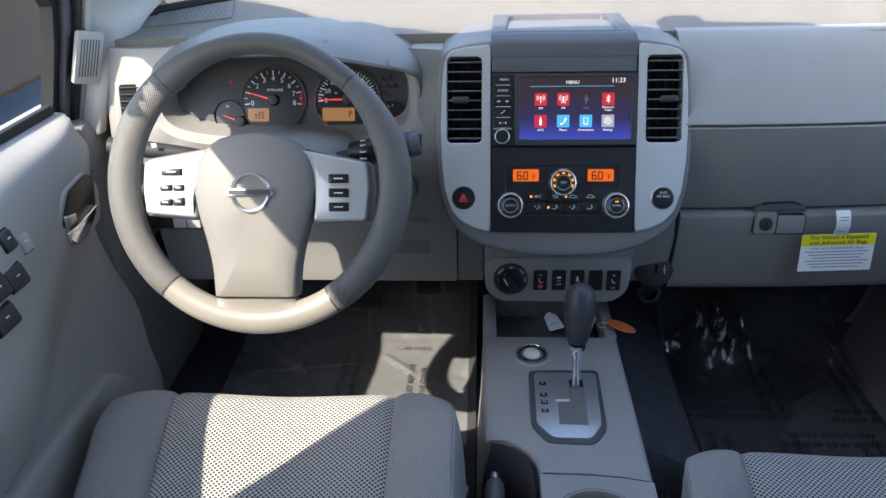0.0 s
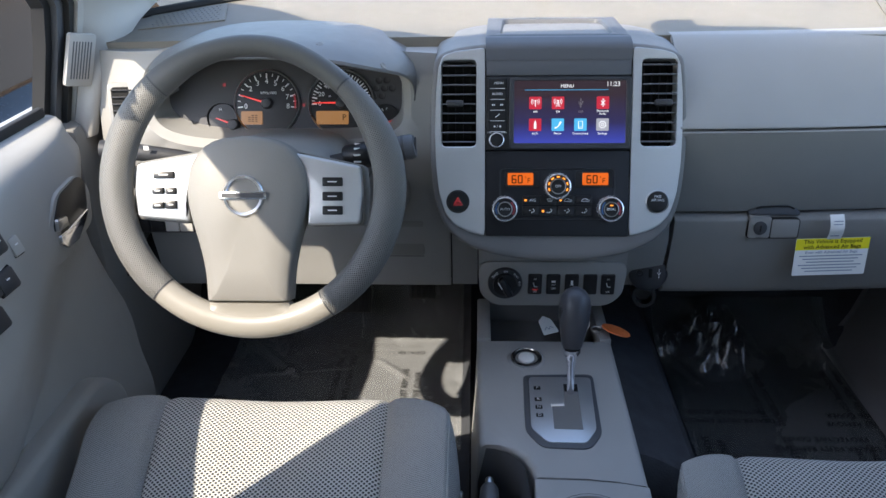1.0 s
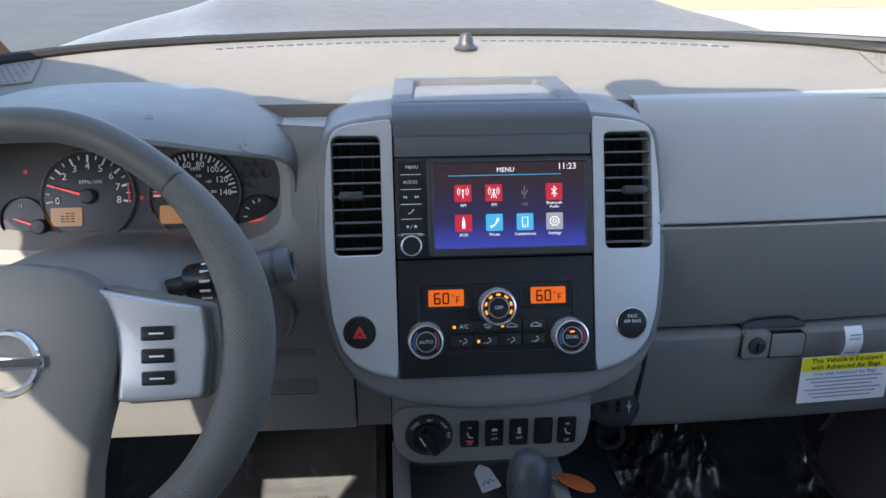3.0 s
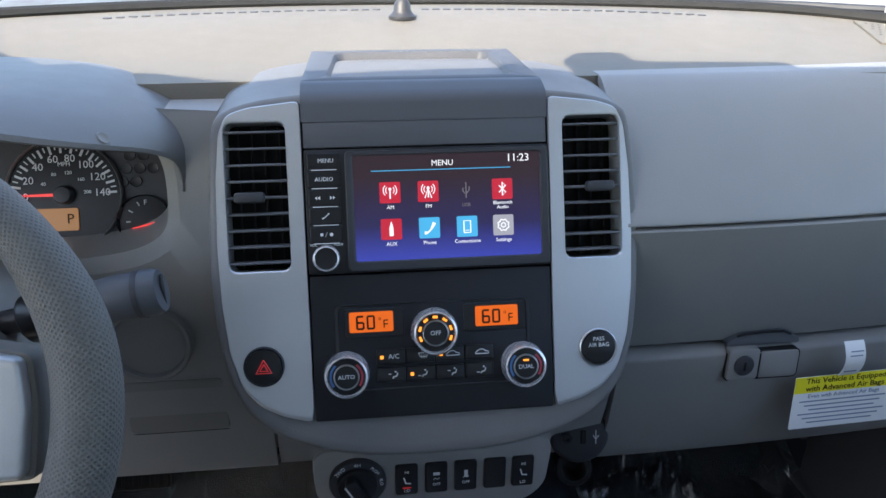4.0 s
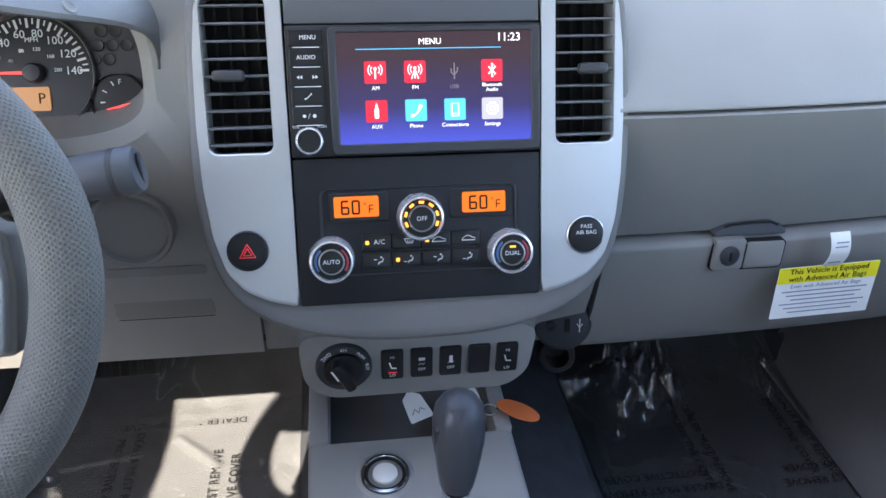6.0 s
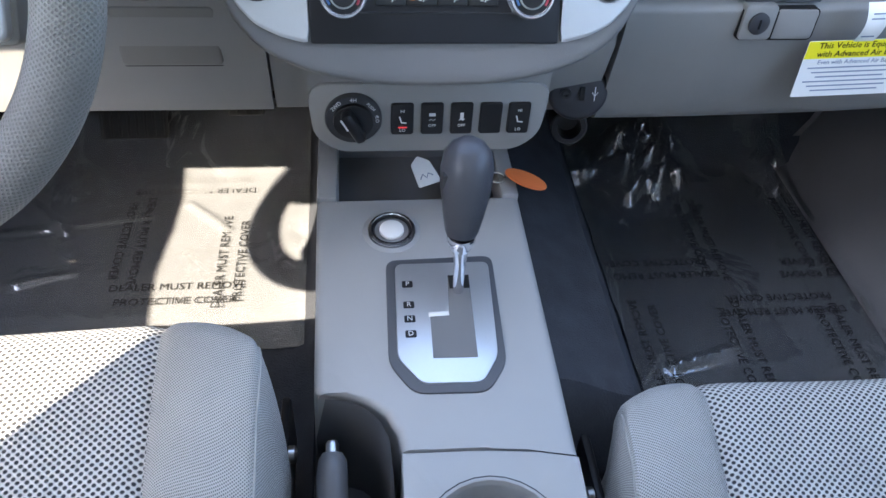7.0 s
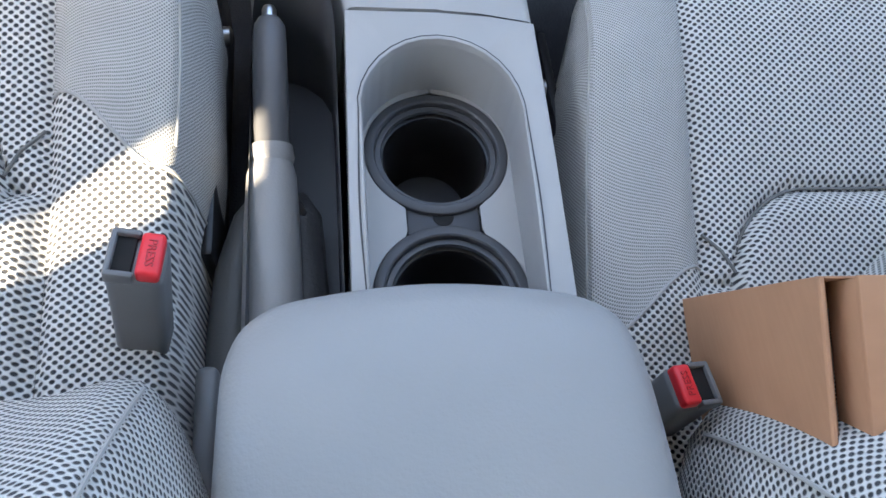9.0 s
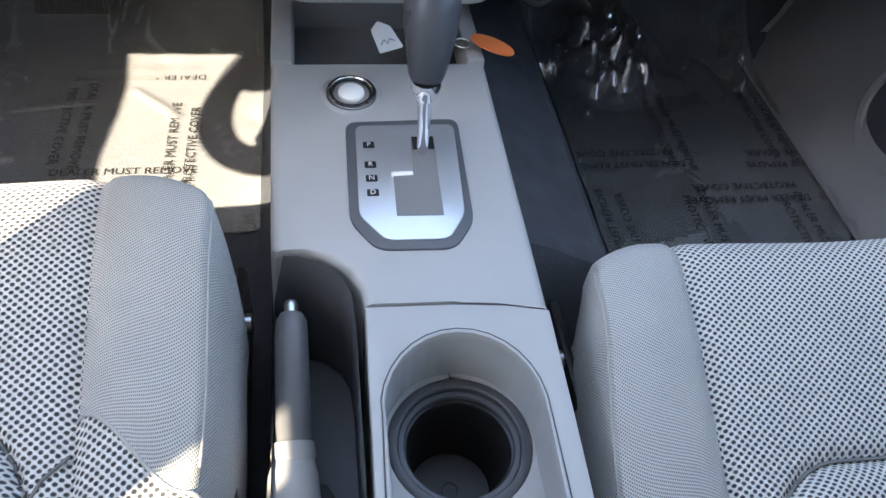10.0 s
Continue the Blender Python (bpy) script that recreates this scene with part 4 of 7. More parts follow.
def dial_knob(x, y, r, text, mat_mid):
    k = part("knob", lathe([(r * 1.03, 0.002), (r * 1.03, 0.008), (r * 0.98, 0.016), (r * 0.93, 0.0185), (r * 0.86, 0.019), (r * 0.80, 0.0165)], 56, ST @ at(x, y), cap=False), KNOBRIM, hvac, "chrome rimmed rotary knob")
    part("ring", lathe([(r * 0.83, 0.012), (r * 0.80, 0.0168), (r * 0.58, 0.0175), (r * 0.56, 0.016)], 48, ST @ at(x, y), cap=False), BLACK, k)
    part("rim", lathe([(r * 0.58, 0.016), (r * 0.57, 0.0190), (r * 0.52, 0.0192), (r * 0.50, 0.018)], 40, ST @ at(x, y), cap=False), STEEL, k)
    part("cap", lathe([(r * 0.52, 0.015), (r * 0.50, 0.0182), (0.0, 0.0186)], 40, ST @ at(x, y)), BLACK, k)
    part("legend", words(text, r * 0.27, ST @ at(x, y, 0.0188)), PRINT, k)
    return k


kc = dial_knob(0.0, 0.0240, 0.0205, "OFF", BLACK)
for k in range(7):
    a = radians(200 - k * 220 / 6)
    m = ST @ at(0.0, 0.0240, 0.0178) @ Matrix.Rotation(a - math.pi / 2, 4, "Z")
    part("level_bar", rbox((0.0044, 0.0022, 0.0006), (0, 0.0142, 0), 0, 1, m), LEDAMBER, kc, "amber level bar")
BLUE_T, RED_T = plain("blue_arc", (0.06, 0.14, 0.30), 0.5, relief=0), plain("red_arc", (0.35, 0.05, 0.07), 0.5, relief=0)
for x, tx in ((-0.0795, "AUTO"), (0.0800, "DUAL")):
    kk = dial_knob(x, -0.0105, 0.0198, tx, BLACK)
    for s, mt in ((-1, BLUE_T), (1, RED_T)):
        pts = [ST @ Vector((x + s * 0.0137 * math.cos(radians(a)), -0.0105 + 0.0137 * math.sin(radians(a)), 0.0176)) for a in range(-35, 50, 12)]
        part("arc", tube(pts, 0.0011, 6), mt, kk)
    if tx == "DUAL":
        part("lamp", rbox((0.005, 0.0016, 0.0006), (x, -0.0045, 0.0190), 0, 1, ST), LEDAMBER, kk, "small amber lamp")
labels = [["A/C", "", "", ""], ["", "", "", ""]]
lit = {(0, 0), (0, 2), (1, 1)}
for r in range(2):
    for c in range(4):
        x0, y0 = -0.0530 + c * 0.0266, (-0.0040, -0.0205)[r]
        b = part("button", prism(rounded(x0 + 0.0006, y0, x0 + 0.0260, y0 + 0.0135 - (0.0 if r else 0.0), 0.001, 2), 0.002, 0.0046, 0.0009, 2, ST), BLACK, hvac)
        M = ST @ at(x0 + 0.0160, y0 + 0.0068, 0.0048)
        if labels[r][c]:
            part("legend", words(labels[r][c], 0.0060, M), PRINT, b)
        elif r == 0 and c in (2, 3):
            part("legend", tube([M @ Vector(p) for p in ((-0.006, -0.001, 0), (-0.0045, 0.0008, 0), (-0.002, 0.0022, 0), (0.001, 0.0022, 0), (0.003, 0.0006, 0), (0.0058, 0.0, 0), (0.0058, -0.0018, 0), (-0.006, -0.0018, 0), (-0.006, -0.001, 0))], 0.0004, 4), PRINT, b)
        elif r == 0:
            part("legend", join(tube([M @ Vector(p) for p in ((-0.0045, 0.002, 0), (0.0045, 0.002, 0), (0.003, -0.0014, 0), (-0.003, -0.0014, 0), (-0.0045, 0.002, 0))], 0.0004, 4), *[tube([M @ Vector((q, -0.003, 0)), M @ Vector((q + 0.0006, -0.001, 0)), M @ Vector((q, 0.001, 0))], 0.0003, 4) for q in (-0.002, 0.0, 0.002)]), PRINT, b)
        else:
            part("legend", join(lathe([(0.0009, 0), (0, 0.0002)], 8, M @ at(0.001, 0.0028), cap=False), tube([M @ Vector(p) for p in ((0.0028, 0.0018, 0), (0.0018, -0.0012, 0), (-0.001, -0.0016, 0), (-0.0016, -0.0034, 0))], 0.0006, 4), tube([M @ Vector(p) for p in ((-0.0055, 0.0010 - 0.003 * (c % 2), 0), (-0.0028, 0.0008 - 0.003 * (c % 2), 0))], 0.0004, 4)), PRINT, b)
        if (r, c) in lit:
            part("lamp", rbox((0.0030, 0.0030, 0.0006), (x0 + 0.0052, y0 + 0.0066, 0.0049), 0, 1, ST), LEDAMBER, b, "small amber lamp")

# ---- switch panel under the lip ----
ROT = SP @ at(-0.075, 0.002, 0.003)
rot = part("drive_selector", lathe([(0.0285, 0.0), (0.0285, 0.004), (0.027, 0.006), (0.020, 0.006)], 48, ROT, cap=False), DARK, switch_panel, "black rotary drive mode selector")
part("collar", lathe([(0.0205, 0.004), (0.0195, 0.010), (0.0185, 0.0105), (0.0, 0.0105)], 40, ROT), BLACK, rot)
part("grip", rbox((0.011, 0.036, 0.016), (0, 0, 0.0165), 0.004, 3, ROT @ Matrix.Rotation(radians(28), 4, "Z")), BLACK, rot)
part("pointer", rbox((0.0016, 0.014, 0.0006), (-0.0045, 0.010, 0.0247), 0, 1, ROT @ Matrix.Rotation(radians(28), 4, "Z")), PRINT, rot)
part("legend", join(words("2WD", 0.0058, ROT @ Matrix.Rotation(radians(45), 4, "Z") @ at(0, 0.0235, 0.0063)), words("4H", 0.0058, ROT @ Matrix.Rotation(radians(0), 4, "Z") @ at(0.0005, 0.0235, 0.0063)), words("PUSH", 0.0045, ROT @ Matrix.Rotation(radians(-48), 4, "Z") @ at(0, 0.0235, 0.0063)), words("4LO", 0.0050, ROT @ Matrix.Rotation(radians(-86), 4, "Z") @ at(0, 0.0235, 0.0063))), PRINT, rot)
for k, x in enumerate((-0.026, 0.004, 0.034, 0.064, 0.093)):
    sw = part("rocker_switch", prism(rounded(x - 0.0115, -0.0185, x + 0.0115, 0.0185, 0.003, 3), 0.001, 0.0065, 0.002, 2, SP), BLACK, switch_panel)
    M = SP @ at(x, 0, 0.0068)
    if k in (0, 4):
        part("legend", join(words("HI", 0.0048, M @ at(0, 0.0105)), words("LO", 0.0048, M @ at(0, -0.0125)), tube([M @ Vector(p) for p in ((-0.003, 0.004, 0), (-0.001, -0.003, 0), (0.004, -0.0035, 0))], 0.0008, 5)), PRINT, sw)
        if k == 0:
            part("lamp", rbox((0.009, 0.0014, 0.0004), (x, -0.0090, 0.0068), 0, 1, SP), REDGLOW, sw, "small red lamp")
    elif k in (1, 2):
        part("legend", join(words("OFF", 0.0046, M @ at(0, -0.0070)), rbox((0.0065, 0.0036, 0.0003), (0, 0.0062, 0), 0.0, 1, M) if k == 1 else rbox((0.0036, 0.0085, 0.0003), (0, 0.004, 0), 0, 1, M), tube([M @ Vector((-0.003, -0.001, 0)), M @ Vector((-0.001, 0.001, 0)), M @ Vector((0.001, -0.001, 0)), M @ Vector((0.003, 0.001, 0))], 0.0004, 4)), PRINT, sw)

# socket pod beside the switch panel
sock = thing("socket_pod", "black socket pod with usb and power ports", "socket")
SK = frame_of((0.172, 1.150, 0.350), (0, 0.25, 1), (-0.15, -1, 0.25))
part("housing", lathe([(0.034, -0.05), (0.033, 0.0), (0.031, 0.004), (0.027, 0.006), (0.0, 0.006)], 36, SK), DARK, sock)
part("usb_port", rbox((0.006, 0.016, 0.002), (0.004, 0.0, 0.0065), 0.001, 1, SK), VOID, sock)
part("aux_port", lathe([(0.006, 0.006), (0.006, 0.009), (0.003, 0.009), (0.003, 0.006)], 20, SK @ at(-0.014, 0), cap=False), BLACK, sock)
part("symbol", join(tube([SK @ Vector((0.018, -0.008, 0.0065)), SK @ Vector((0.018, 0.008, 0.0065))], 0.0006, 4), tube([SK @ Vector((0.015, 0.002, 0.0065)), SK @ Vector((0.018, -0.003, 0.0065)), SK @ Vector((0.021, 0.002, 0.0065))], 0.0006, 4)), PRINT, sock)
part("power_port", lathe([(0.021, -0.05), (0.021, 0.004), (0.019, 0.006), (0.014, 0.006), (0.013, -0.02), (0.0, -0.02)], 30, SK @ at(-0.004, -0.045, -0.012)), BLACK, sock)

# ---- steering wheel ----
WT = radians(23.7)
WM = frame_of((-0.413, 0.893, 0.611), (0, math.sin(WT), math.cos(WT)), (0, -math.cos(WT), math.sin(WT)))
wheel = thing("steering_wheel", "grey leather steering wheel with silver spoke pads", "steering wheel")


def rim(a0, a1, ra, rb, n, bulge=0.0, cap=True):
    """A stretch of the rim: ra across in the wheel's plane, rb through it; slimmer over the top."""
    rings = []
    for i in range(n + 1):
        t = i / n
        a = radians(lerp(a0, a1, t))
        k = 1.0 + bulge * math.sin(math.pi * t) ** 0.6
        d = lerp(a0, a1, t)
        slim = smooth((d - 12) / 40) * smooth((133 - d) / 30)
        thin = 1.0 - 0.28 * slim
        rc = 0.1790 + 0.0015 * smooth((130 - d) / 30) * smooth((d - 62) / 24) - 0.0030 * smooth((d - 5) / 30) * smooth((75 - d) / 24)
        ring = []
        for j in range(18):
            b = 2 * math.pi * j / 18 - math.pi / 2
            r = rc + ra * k * thin * math.cos(b)
            ring.append(tuple(WM @ Vector((r * math.cos(a), r * math.sin(a), rb * k * math.sin(b)))))
        rings.append(ring)
    return loft(rings, True, cap, cap, uv=True)


part("upper_rim", rim(47, 133, 0.0195, 0.0165, 40), LEATHER, wheel, "smooth dark grey leather rim")
part("grip", rim(133.4, 228.6, 0.0190, 0.0165, 44, 0.12), GRIP, wheel, "dimpled grey leather grip")
part("grip", rim(-57.0, 46.6, 0.0190, 0.0165, 44, 0.12), GRIP, wheel, "dimpled grey leather grip")
part("lower_rim", rim(229, 302.6, 0.0185, 0.0160, 40), RIMLOW, wheel, "smooth taupe lower rim")
for a in (47, 133.2, 228.8, -57.2):
    part("seam", rim(a - 0.35, a + 0.35, 0.0192, 0.0167, 1), DARK, wheel)

# lower spoke: bridges the rim and the cushion
NB = 20
rows = []
for i in range(11):
    t = i / 10
    row = []
    for j in range(NB + 1):
        s = lerp(-1, 1, j / NB)
        w = lerp(0.052, 0.112, smooth(t) ** 1.5)
        x = s * w - 0.004
        rr = math.sqrt(max(0.0, 0.176 ** 2 - min(0.17, abs(x)) ** 2))
        y = lerp(-0.1500, -rr, t)
        row.append(tuple(WM @ Vector((x, y, lerp(0.0160, 0.0140, t) - 0.010 * (abs(s) ** 6) - 0.002 * math.sin(math.pi * t)))))
    rows.append(row)
part("lower_spoke", sheet(rows, 0.022, WM.to_3x3() @ Vector((0, 0, -1))), RIMLOW, wheel, "taupe lower spoke")

# airbag cushion: domed shield
shield = [(-0.004, 0.066), (0.040, 0.058), (0.066, 0.034), (0.074, 0.0), (0.070, -0.035), (0.059, -0.075), (0.052, -0.110), (0.0495, -0.143), (0.0465, -0.148), (0.030, -0.1485), (-0.004, -0.1485)]
right = [tuple(p) for p in curve(shield, 30)]
loop2 = right + [(-0.008 - x, y) for x, y in reversed(right[1:-1])]
rings = []
for k, z in ((1.0, -0.022), (1.0, 0.004), (0.992, 0.0095), (0.972, 0.0130), (0.92, 0.0160), (0.75, 0.0200), (0.42, 0.0230), (0.05, 0.024)):
    ring = []
    for x, y in loop2:
        low = smooth((-0.05 - y) / 0.09)
        ring.append(tuple(WM @ Vector((-0.004 + (x + 0.004) * k, -0.03 + (y + 0.03) * lerp(k, 1.0 - (1.0 - k) * 0.10, low * k), z - 0.003 * low))))
    rings.append(ring)
part("airbag_cover", loft(rings, True, False, True), BAGMAT, wheel, "domed taupe grey horn pad")
# round emblem: plain ring and bar
EM = WM @ at(-0.0045, -0.012, 0.0225)
emblem = part("emblem", lathe([(0.0255, 0.0), (0.0265, 0.002), (0.025, 0.004), (0.022, 0.004), (0.0205, 0.002), (0.0215, 0.0)], 48, EM, cap=False), CHROME, wheel, "round chrome badge")
part("bar", rbox((0.060, 0.0105, 0.004), (0, 0, 0.003), 0.0015, 2, EM), CHROME, emblem)
part("bar_face", rbox((0.054, 0.0062, 0.0005), (0, 0, 0.0052), 0.0, 1, EM), DARK, emblem)
part("embossed_letters", join(words("SRS", 0.0125, WM @ at(-0.005, -0.116, 0.0160), 0.0006), words("AIRBAG", 0.0058, WM @ at(-0.005, -0.127, 0.0156), 0.0005)), BAGMAT, wheel)

# silver spoke pads and their keys
padl = [(-0.150, 0.030), (-0.062, 0.044), (-0.077, 0.010), (-0.082, -0.020), (-0.080, -0.046), (-0.149, -0.040), (-0.153, -0.005)]
padr = [(0.054, 0.044), (0.142, 0.026), (0.145, -0.005), (0.141, -0.048), (0.072, -0.050), (0.074, -0.020), (0.069, 0.010)]
for poly in (padl, padr):
    part("spoke", prism(soften(poly, 0.006), -0.020, 0.006, 0.004, 3, WM), SILVER, wheel, "silver spoke pad")
    bigger = [(x * 1.0 + (0.004 if x > 0 else -0.004), y * 1.06) for x, y in poly]
    part("spoke_back", prism(soften(bigger, 0.006), -0.034, -0.004, 0.003, 2, WM), BAGMAT, wheel)


def key(x, y, w, h, mark=True):
    k = part("key", prism(rounded(x - w / 2, y - h / 2, x + w / 2, y + h / 2, 0.0015, 2), 0.004, 0.0095, 0.0015, 2, WM), BLACK, wheel, "small black key")
    if mark:
        part("mark", rbox((w * 0.45, 0.0014, 0.0003), (x, y, 0.0097), 0, 1, WM), PRINT, k)


key(-0.113, 0.015, 0.027, 0.010)
key(-0.121, -0.0055, 0.0155, 0.009)
key(-0.104, -0.0055, 0.0135, 0.009)
key(-0.121, -0.0245, 0.0155, 0.009)
key(-0.104, -0.0235, 0.0145, 0.011)
for y in (0.006, -0.0125, -0.0305):
    key(0.106, y, 0.026, 0.0115)

# column shroud and stalks
column = thing("steering_column", "grey steering column shroud with stalks", "steering column")
rings = []
for y, z, w, h in ((0.955, 0.585, 0.075, 0.045), (0.98, 0.583, 0.092, 0.056), (1.03, 0.575, 0.098, 0.062), (1.10, 0.558, 0.10, 0.064), (1.19, 0.535, 0.10, 0.066)):
    ring = []
    for k in range(28):
        a = 2 * math.pi * k / 28
        c, s = math.cos(a), math.sin(a)
        ring.append((-0.416 + w * math.copysign(abs(c) ** 0.75, c), y - 0.02 * s, z + h * math.copysign(abs(s) ** 0.75, s)))
    rings.append(ring)
part("shroud", loft(rings, True, True, True), GREY, column)
part("hub_boss", lathe([(0.055, -0.07), (0.062, -0.03), (0.060, -0.02)], 30, WM @ at(0, 0, 0)), DARK, column)
wiper = part("wiper_stalk", tube([(-0.345, 1.005, 0.600), (-0.305, 1.003, 0.611), (-0.270, 0.998, 0.619)], [0.010, 0.009, 0.0095], 16), DARK, column, "dark wiper stalk with grey end")
part("stalk_end", tube([(-0.276, 0.999, 0.618), (-0.272, 0.998, 0.619), (-0.242, 0.997, 0.625), (-0.214, 0.997, 0.629), (-0.209, 0.997, 0.6300)], [0.0130, 0.0155, 0.0170, 0.0176, 0.0155], 24), HOODP, wiper)
part("stalk_ridge", tube([(-0.226, 0.997, 0.6272), (-0.222, 0.997, 0.6278)], [0.0180, 0.0180], 24), DARK, wiper)
part("stalk_slot", rbox((0.003, 0.004, 0.026), (-0.2082, 0.997, 0.630), 0.001, 1), DARK, wiper)
part("stalk_collar", tube([(-0.308, 1.001, 0.610), (-0.304, 1.001, 0.611), (-0.276, 0.998, 0.6175), (-0.272, 0.998, 0.6185)], [0.0165, 0.0190, 0.0190, 0.0170], 24), BLACK, wiper, "black wiper setting ring with white marks")
for k in range(5):
    a = radians(100 + 28 * k)
    part("mark", rbox((0.0100, 0.0012, 0.0026), (-0.288, 0.999 + 0.0192 * math.cos(a), 0.6145 + 0.0192 * math.sin(a)), 0.0004, 1), PRINT, wiper)
lamp_stalk = part("lamp_stalk", tube([(-0.50, 1.010, 0.600), (-0.55, 1.005, 0.612), (-0.60, 1.0, 0.620), (-0.655, 0.995, 0.628)], [0.009, 0.0105, 0.012, 0.0125], 16), DARK, column, "black lamp stalk with white symbols")
part("symbols", join(*[rbox((0.007, 0.001, 0.006), (x, 0.985, 0.632), 0, 1) for x in (-0.64, -0.62, -0.585)]), PRINT, lamp_stalk)
part("ignition_blank", lathe([(0.0415, -0.03), (0.0415, 0.001), (0.0395, 0.004), (0.036, 0.003), (0.035, -0.003), (0.0, -0.003)], 40, frame_of((-0.273, 1.156, 0.493), (0, 0.05, 1), (0, -1, 0.05))), GREY_LOW, column, "round grey blanking cover")

# ---- centre console ----
CB = math.atan(0.07)
CM = frame_of((0, 0.89, 0.222), (0, math.cos(CB), math.sin(CB)), (0, -math.sin(CB), math.cos(CB)))


def top_c(y):
    return 0.222 + 0.07 * (y - 0.89)


console = thing("centre_console", "grey plastic centre console between the seats", "console")


def shell(outline, z_at, floor_z, flare, r=0.008):
    """An open-bottomed housing: rounded top edge and sides that flare downwards."""
    c = sum((Vector(p) for p in outline), Vector((0, 0))) / len(outline)
    rings = []
    for shrink, dz in ((r * 1.2, 0.0), (r * 0.6, -r * 0.12), (r * 0.2, -r * 0.45), (0.0, -r)):
        rings.append([(x + (c.x - x) * shrink / max(0.03, abs(c.x - x)) if abs(c.x - x) > 0.03 else x, y, z_at(y) + dz) for x, y in outline])
    rings.append([(x + (0.4 * flare if x > c.x else -0.4 * flare), y, lerp(z_at(y), floor_z, 0.5)) for x, y in outline])
    rings.append([(x + (flare if x > c.x else -flare), y, floor_z) for x, y in outline])
    return rings


def dense(poly, step=0.012):
    out = []
    for i in range(len(poly)):
        a, b = Vector(poly[i]), Vector(poly[(i + 1) % len(poly)])
        n = max(1, int((b - a).length / step))
        out += [tuple(a.lerp(b, k / n)) for k in range(n)]
    return out


# front section, with the shift plate and start button, cut by the brake well at its rear left
front = [(-0.120, 1.104), (-0.119, 0.98), (-0.118, 0.862)]
front += [(-0.118 + 0.004, 0.857), (-0.095, 0.857), (-0.073, 0.850), (-0.053, 0.835), (-0.043, 0.815), (-0.0405, 0.7965)]
front += [(0.035, 0.7950), (0.080, 0.791), (0.1155, 0.784), (0.1150, 0.86), (0.1135, 0.98), (0.112, 1.104)]
bm = loft(shell(dense(front), top_c, 0.0, 0.012), True, True, False)
front_part = part("front_body", bm, CONSOLE, console)
TRAYM = plain("tray_plastic", (0.115, 0.115, 0.115), 0.5, relief=0.3)
# side cheeks of the tray, under the stack
for x0, x1 in ((-0.120, -0.0965), (0.0915, 0.112)):
    part("tray_cheek", rbox((x1 - x0, 0.14, 0.245), ((x0 + x1) / 2, 1.1745, 0.1195), 0.004, 2), CONSOLE, console)
part("tray_floor", rbox((0.192, 0.14, 0.01), (-0.0025, 1.176, 0.196), 0.003, 2), TRAYM, console, "dark open tray under the stack")
part("tray_wall", rbox((0.192, 0.01, 0.10), (-0.0025, 1.235, 0.24), 0.002, 1), TRAYM, console)

# shift plate
plate_out = soften([(-0.046, 1.013 - 0.89), (0.068, 1.016 - 0.89), (0.065, 0.880 - 0.89), (0.044, 0.849 - 0.89), (-0.026, 0.851 - 0.89), (-0.048, 0.884 - 0.89)], 0.012)
shift_plate = part("shift_plate", prism(plate_out, -0.004, 0.0025, 0.0015, 2, CM), HOODP, console, "dark rim of the shift plate")
silver_poly = soften([(-0.0365, 1.006 - 0.89), (0.0625, 1.006 - 0.89), (0.0575, 0.888 - 0.89), (0.0395, 0.859 - 0.89), (-0.0175, 0.860 - 0.89), (-0.0395, 0.890 - 0.89)], 0.008)
part("plate_face", prism(silver_poly, 0.001, 0.0042, 0.001, 2, CM), SILVER, shift_plate, "satin silver gate plate")
gate = [(0.0175, 0.988 - 0.89), (0.0395, 0.988 - 0.89), (0.0375, 0.886 - 0.89), (-0.0055, 0.887 - 0.89), (-0.0045, 0.9385 - 0.89), (0.0145, 0.9395 - 0.89)]
part("gate_slot", prism(gate, 0.003, 0.0046, 0.0, 1, CM), plain("gate_brush", (0.15, 0.15, 0.15), 0.8, relief=0.3), shift_plate, "grey sliding cover in the gate")
part("gate_dark", prism([(0.018, 0.9705 - 0.89), (0.039, 0.9705 - 0.89), (0.0392, 0.9875 - 0.89), (0.0178, 0.9875 - 0.89)], 0.004, 0.0052, 0.0, 1, CM), VOID, shift_plate)
part("gate_lip", prism([(-0.0062, 0.9355 - 0.89), (0.0145, 0.9365 - 0.89), (0.0145, 0.9415 - 0.89), (-0.0062, 0.9405 - 0.89)], 0.003, 0.0060, 0.001, 1, CM), WHITE, shift_plate)
for tx, y in (("P", 0.978), ("R", 0.9515), ("N", 0.934), ("D", 0.9160)):
    k = part("position_mark", prism(rounded(-0.0305, y - 0.89 - 0.0042, -0.0195, y - 0.89 + 0.0042, 0.001, 1), 0.004, 0.0050, 0.0004, 1, CM), BLACK, shift_plate)
    part("letter", words(tx, 0.0078, CM @ at(-0.025, y - 0.89, 0.0052)), PRINT, k)
# start button in a raised ring
SB = CM @ at(-0.0375, 1.0565 - 0.89)
start = part("start_button", lathe([(0.034, -0.002), (0.030, 0.0015), (0.0265, 0.0020), (0.0262, -0.003)], 44, SB, cap=False), CONSOLE, console)
part("ring", lathe([(0.0262, -0.002), (0.0250, 0.0035), (0.0200, 0.0045), (0.0185, 0.002)], 44, SB, cap=False), BLACK, start)
part("chrome_ring", lathe([(0.0255, 0.001), (0.0252, 0.0042), (0.0225, 0.0050), (0.0218, 0.004)], 44, SB, cap=False), CHROME, start)
part("cap", lathe([(0.0135, 0.001), (0.0132, 0.0042), (0.012, 0.0050), (0.0, 0.0050)], 36, SB), WHITE, start, "pale start button cap")

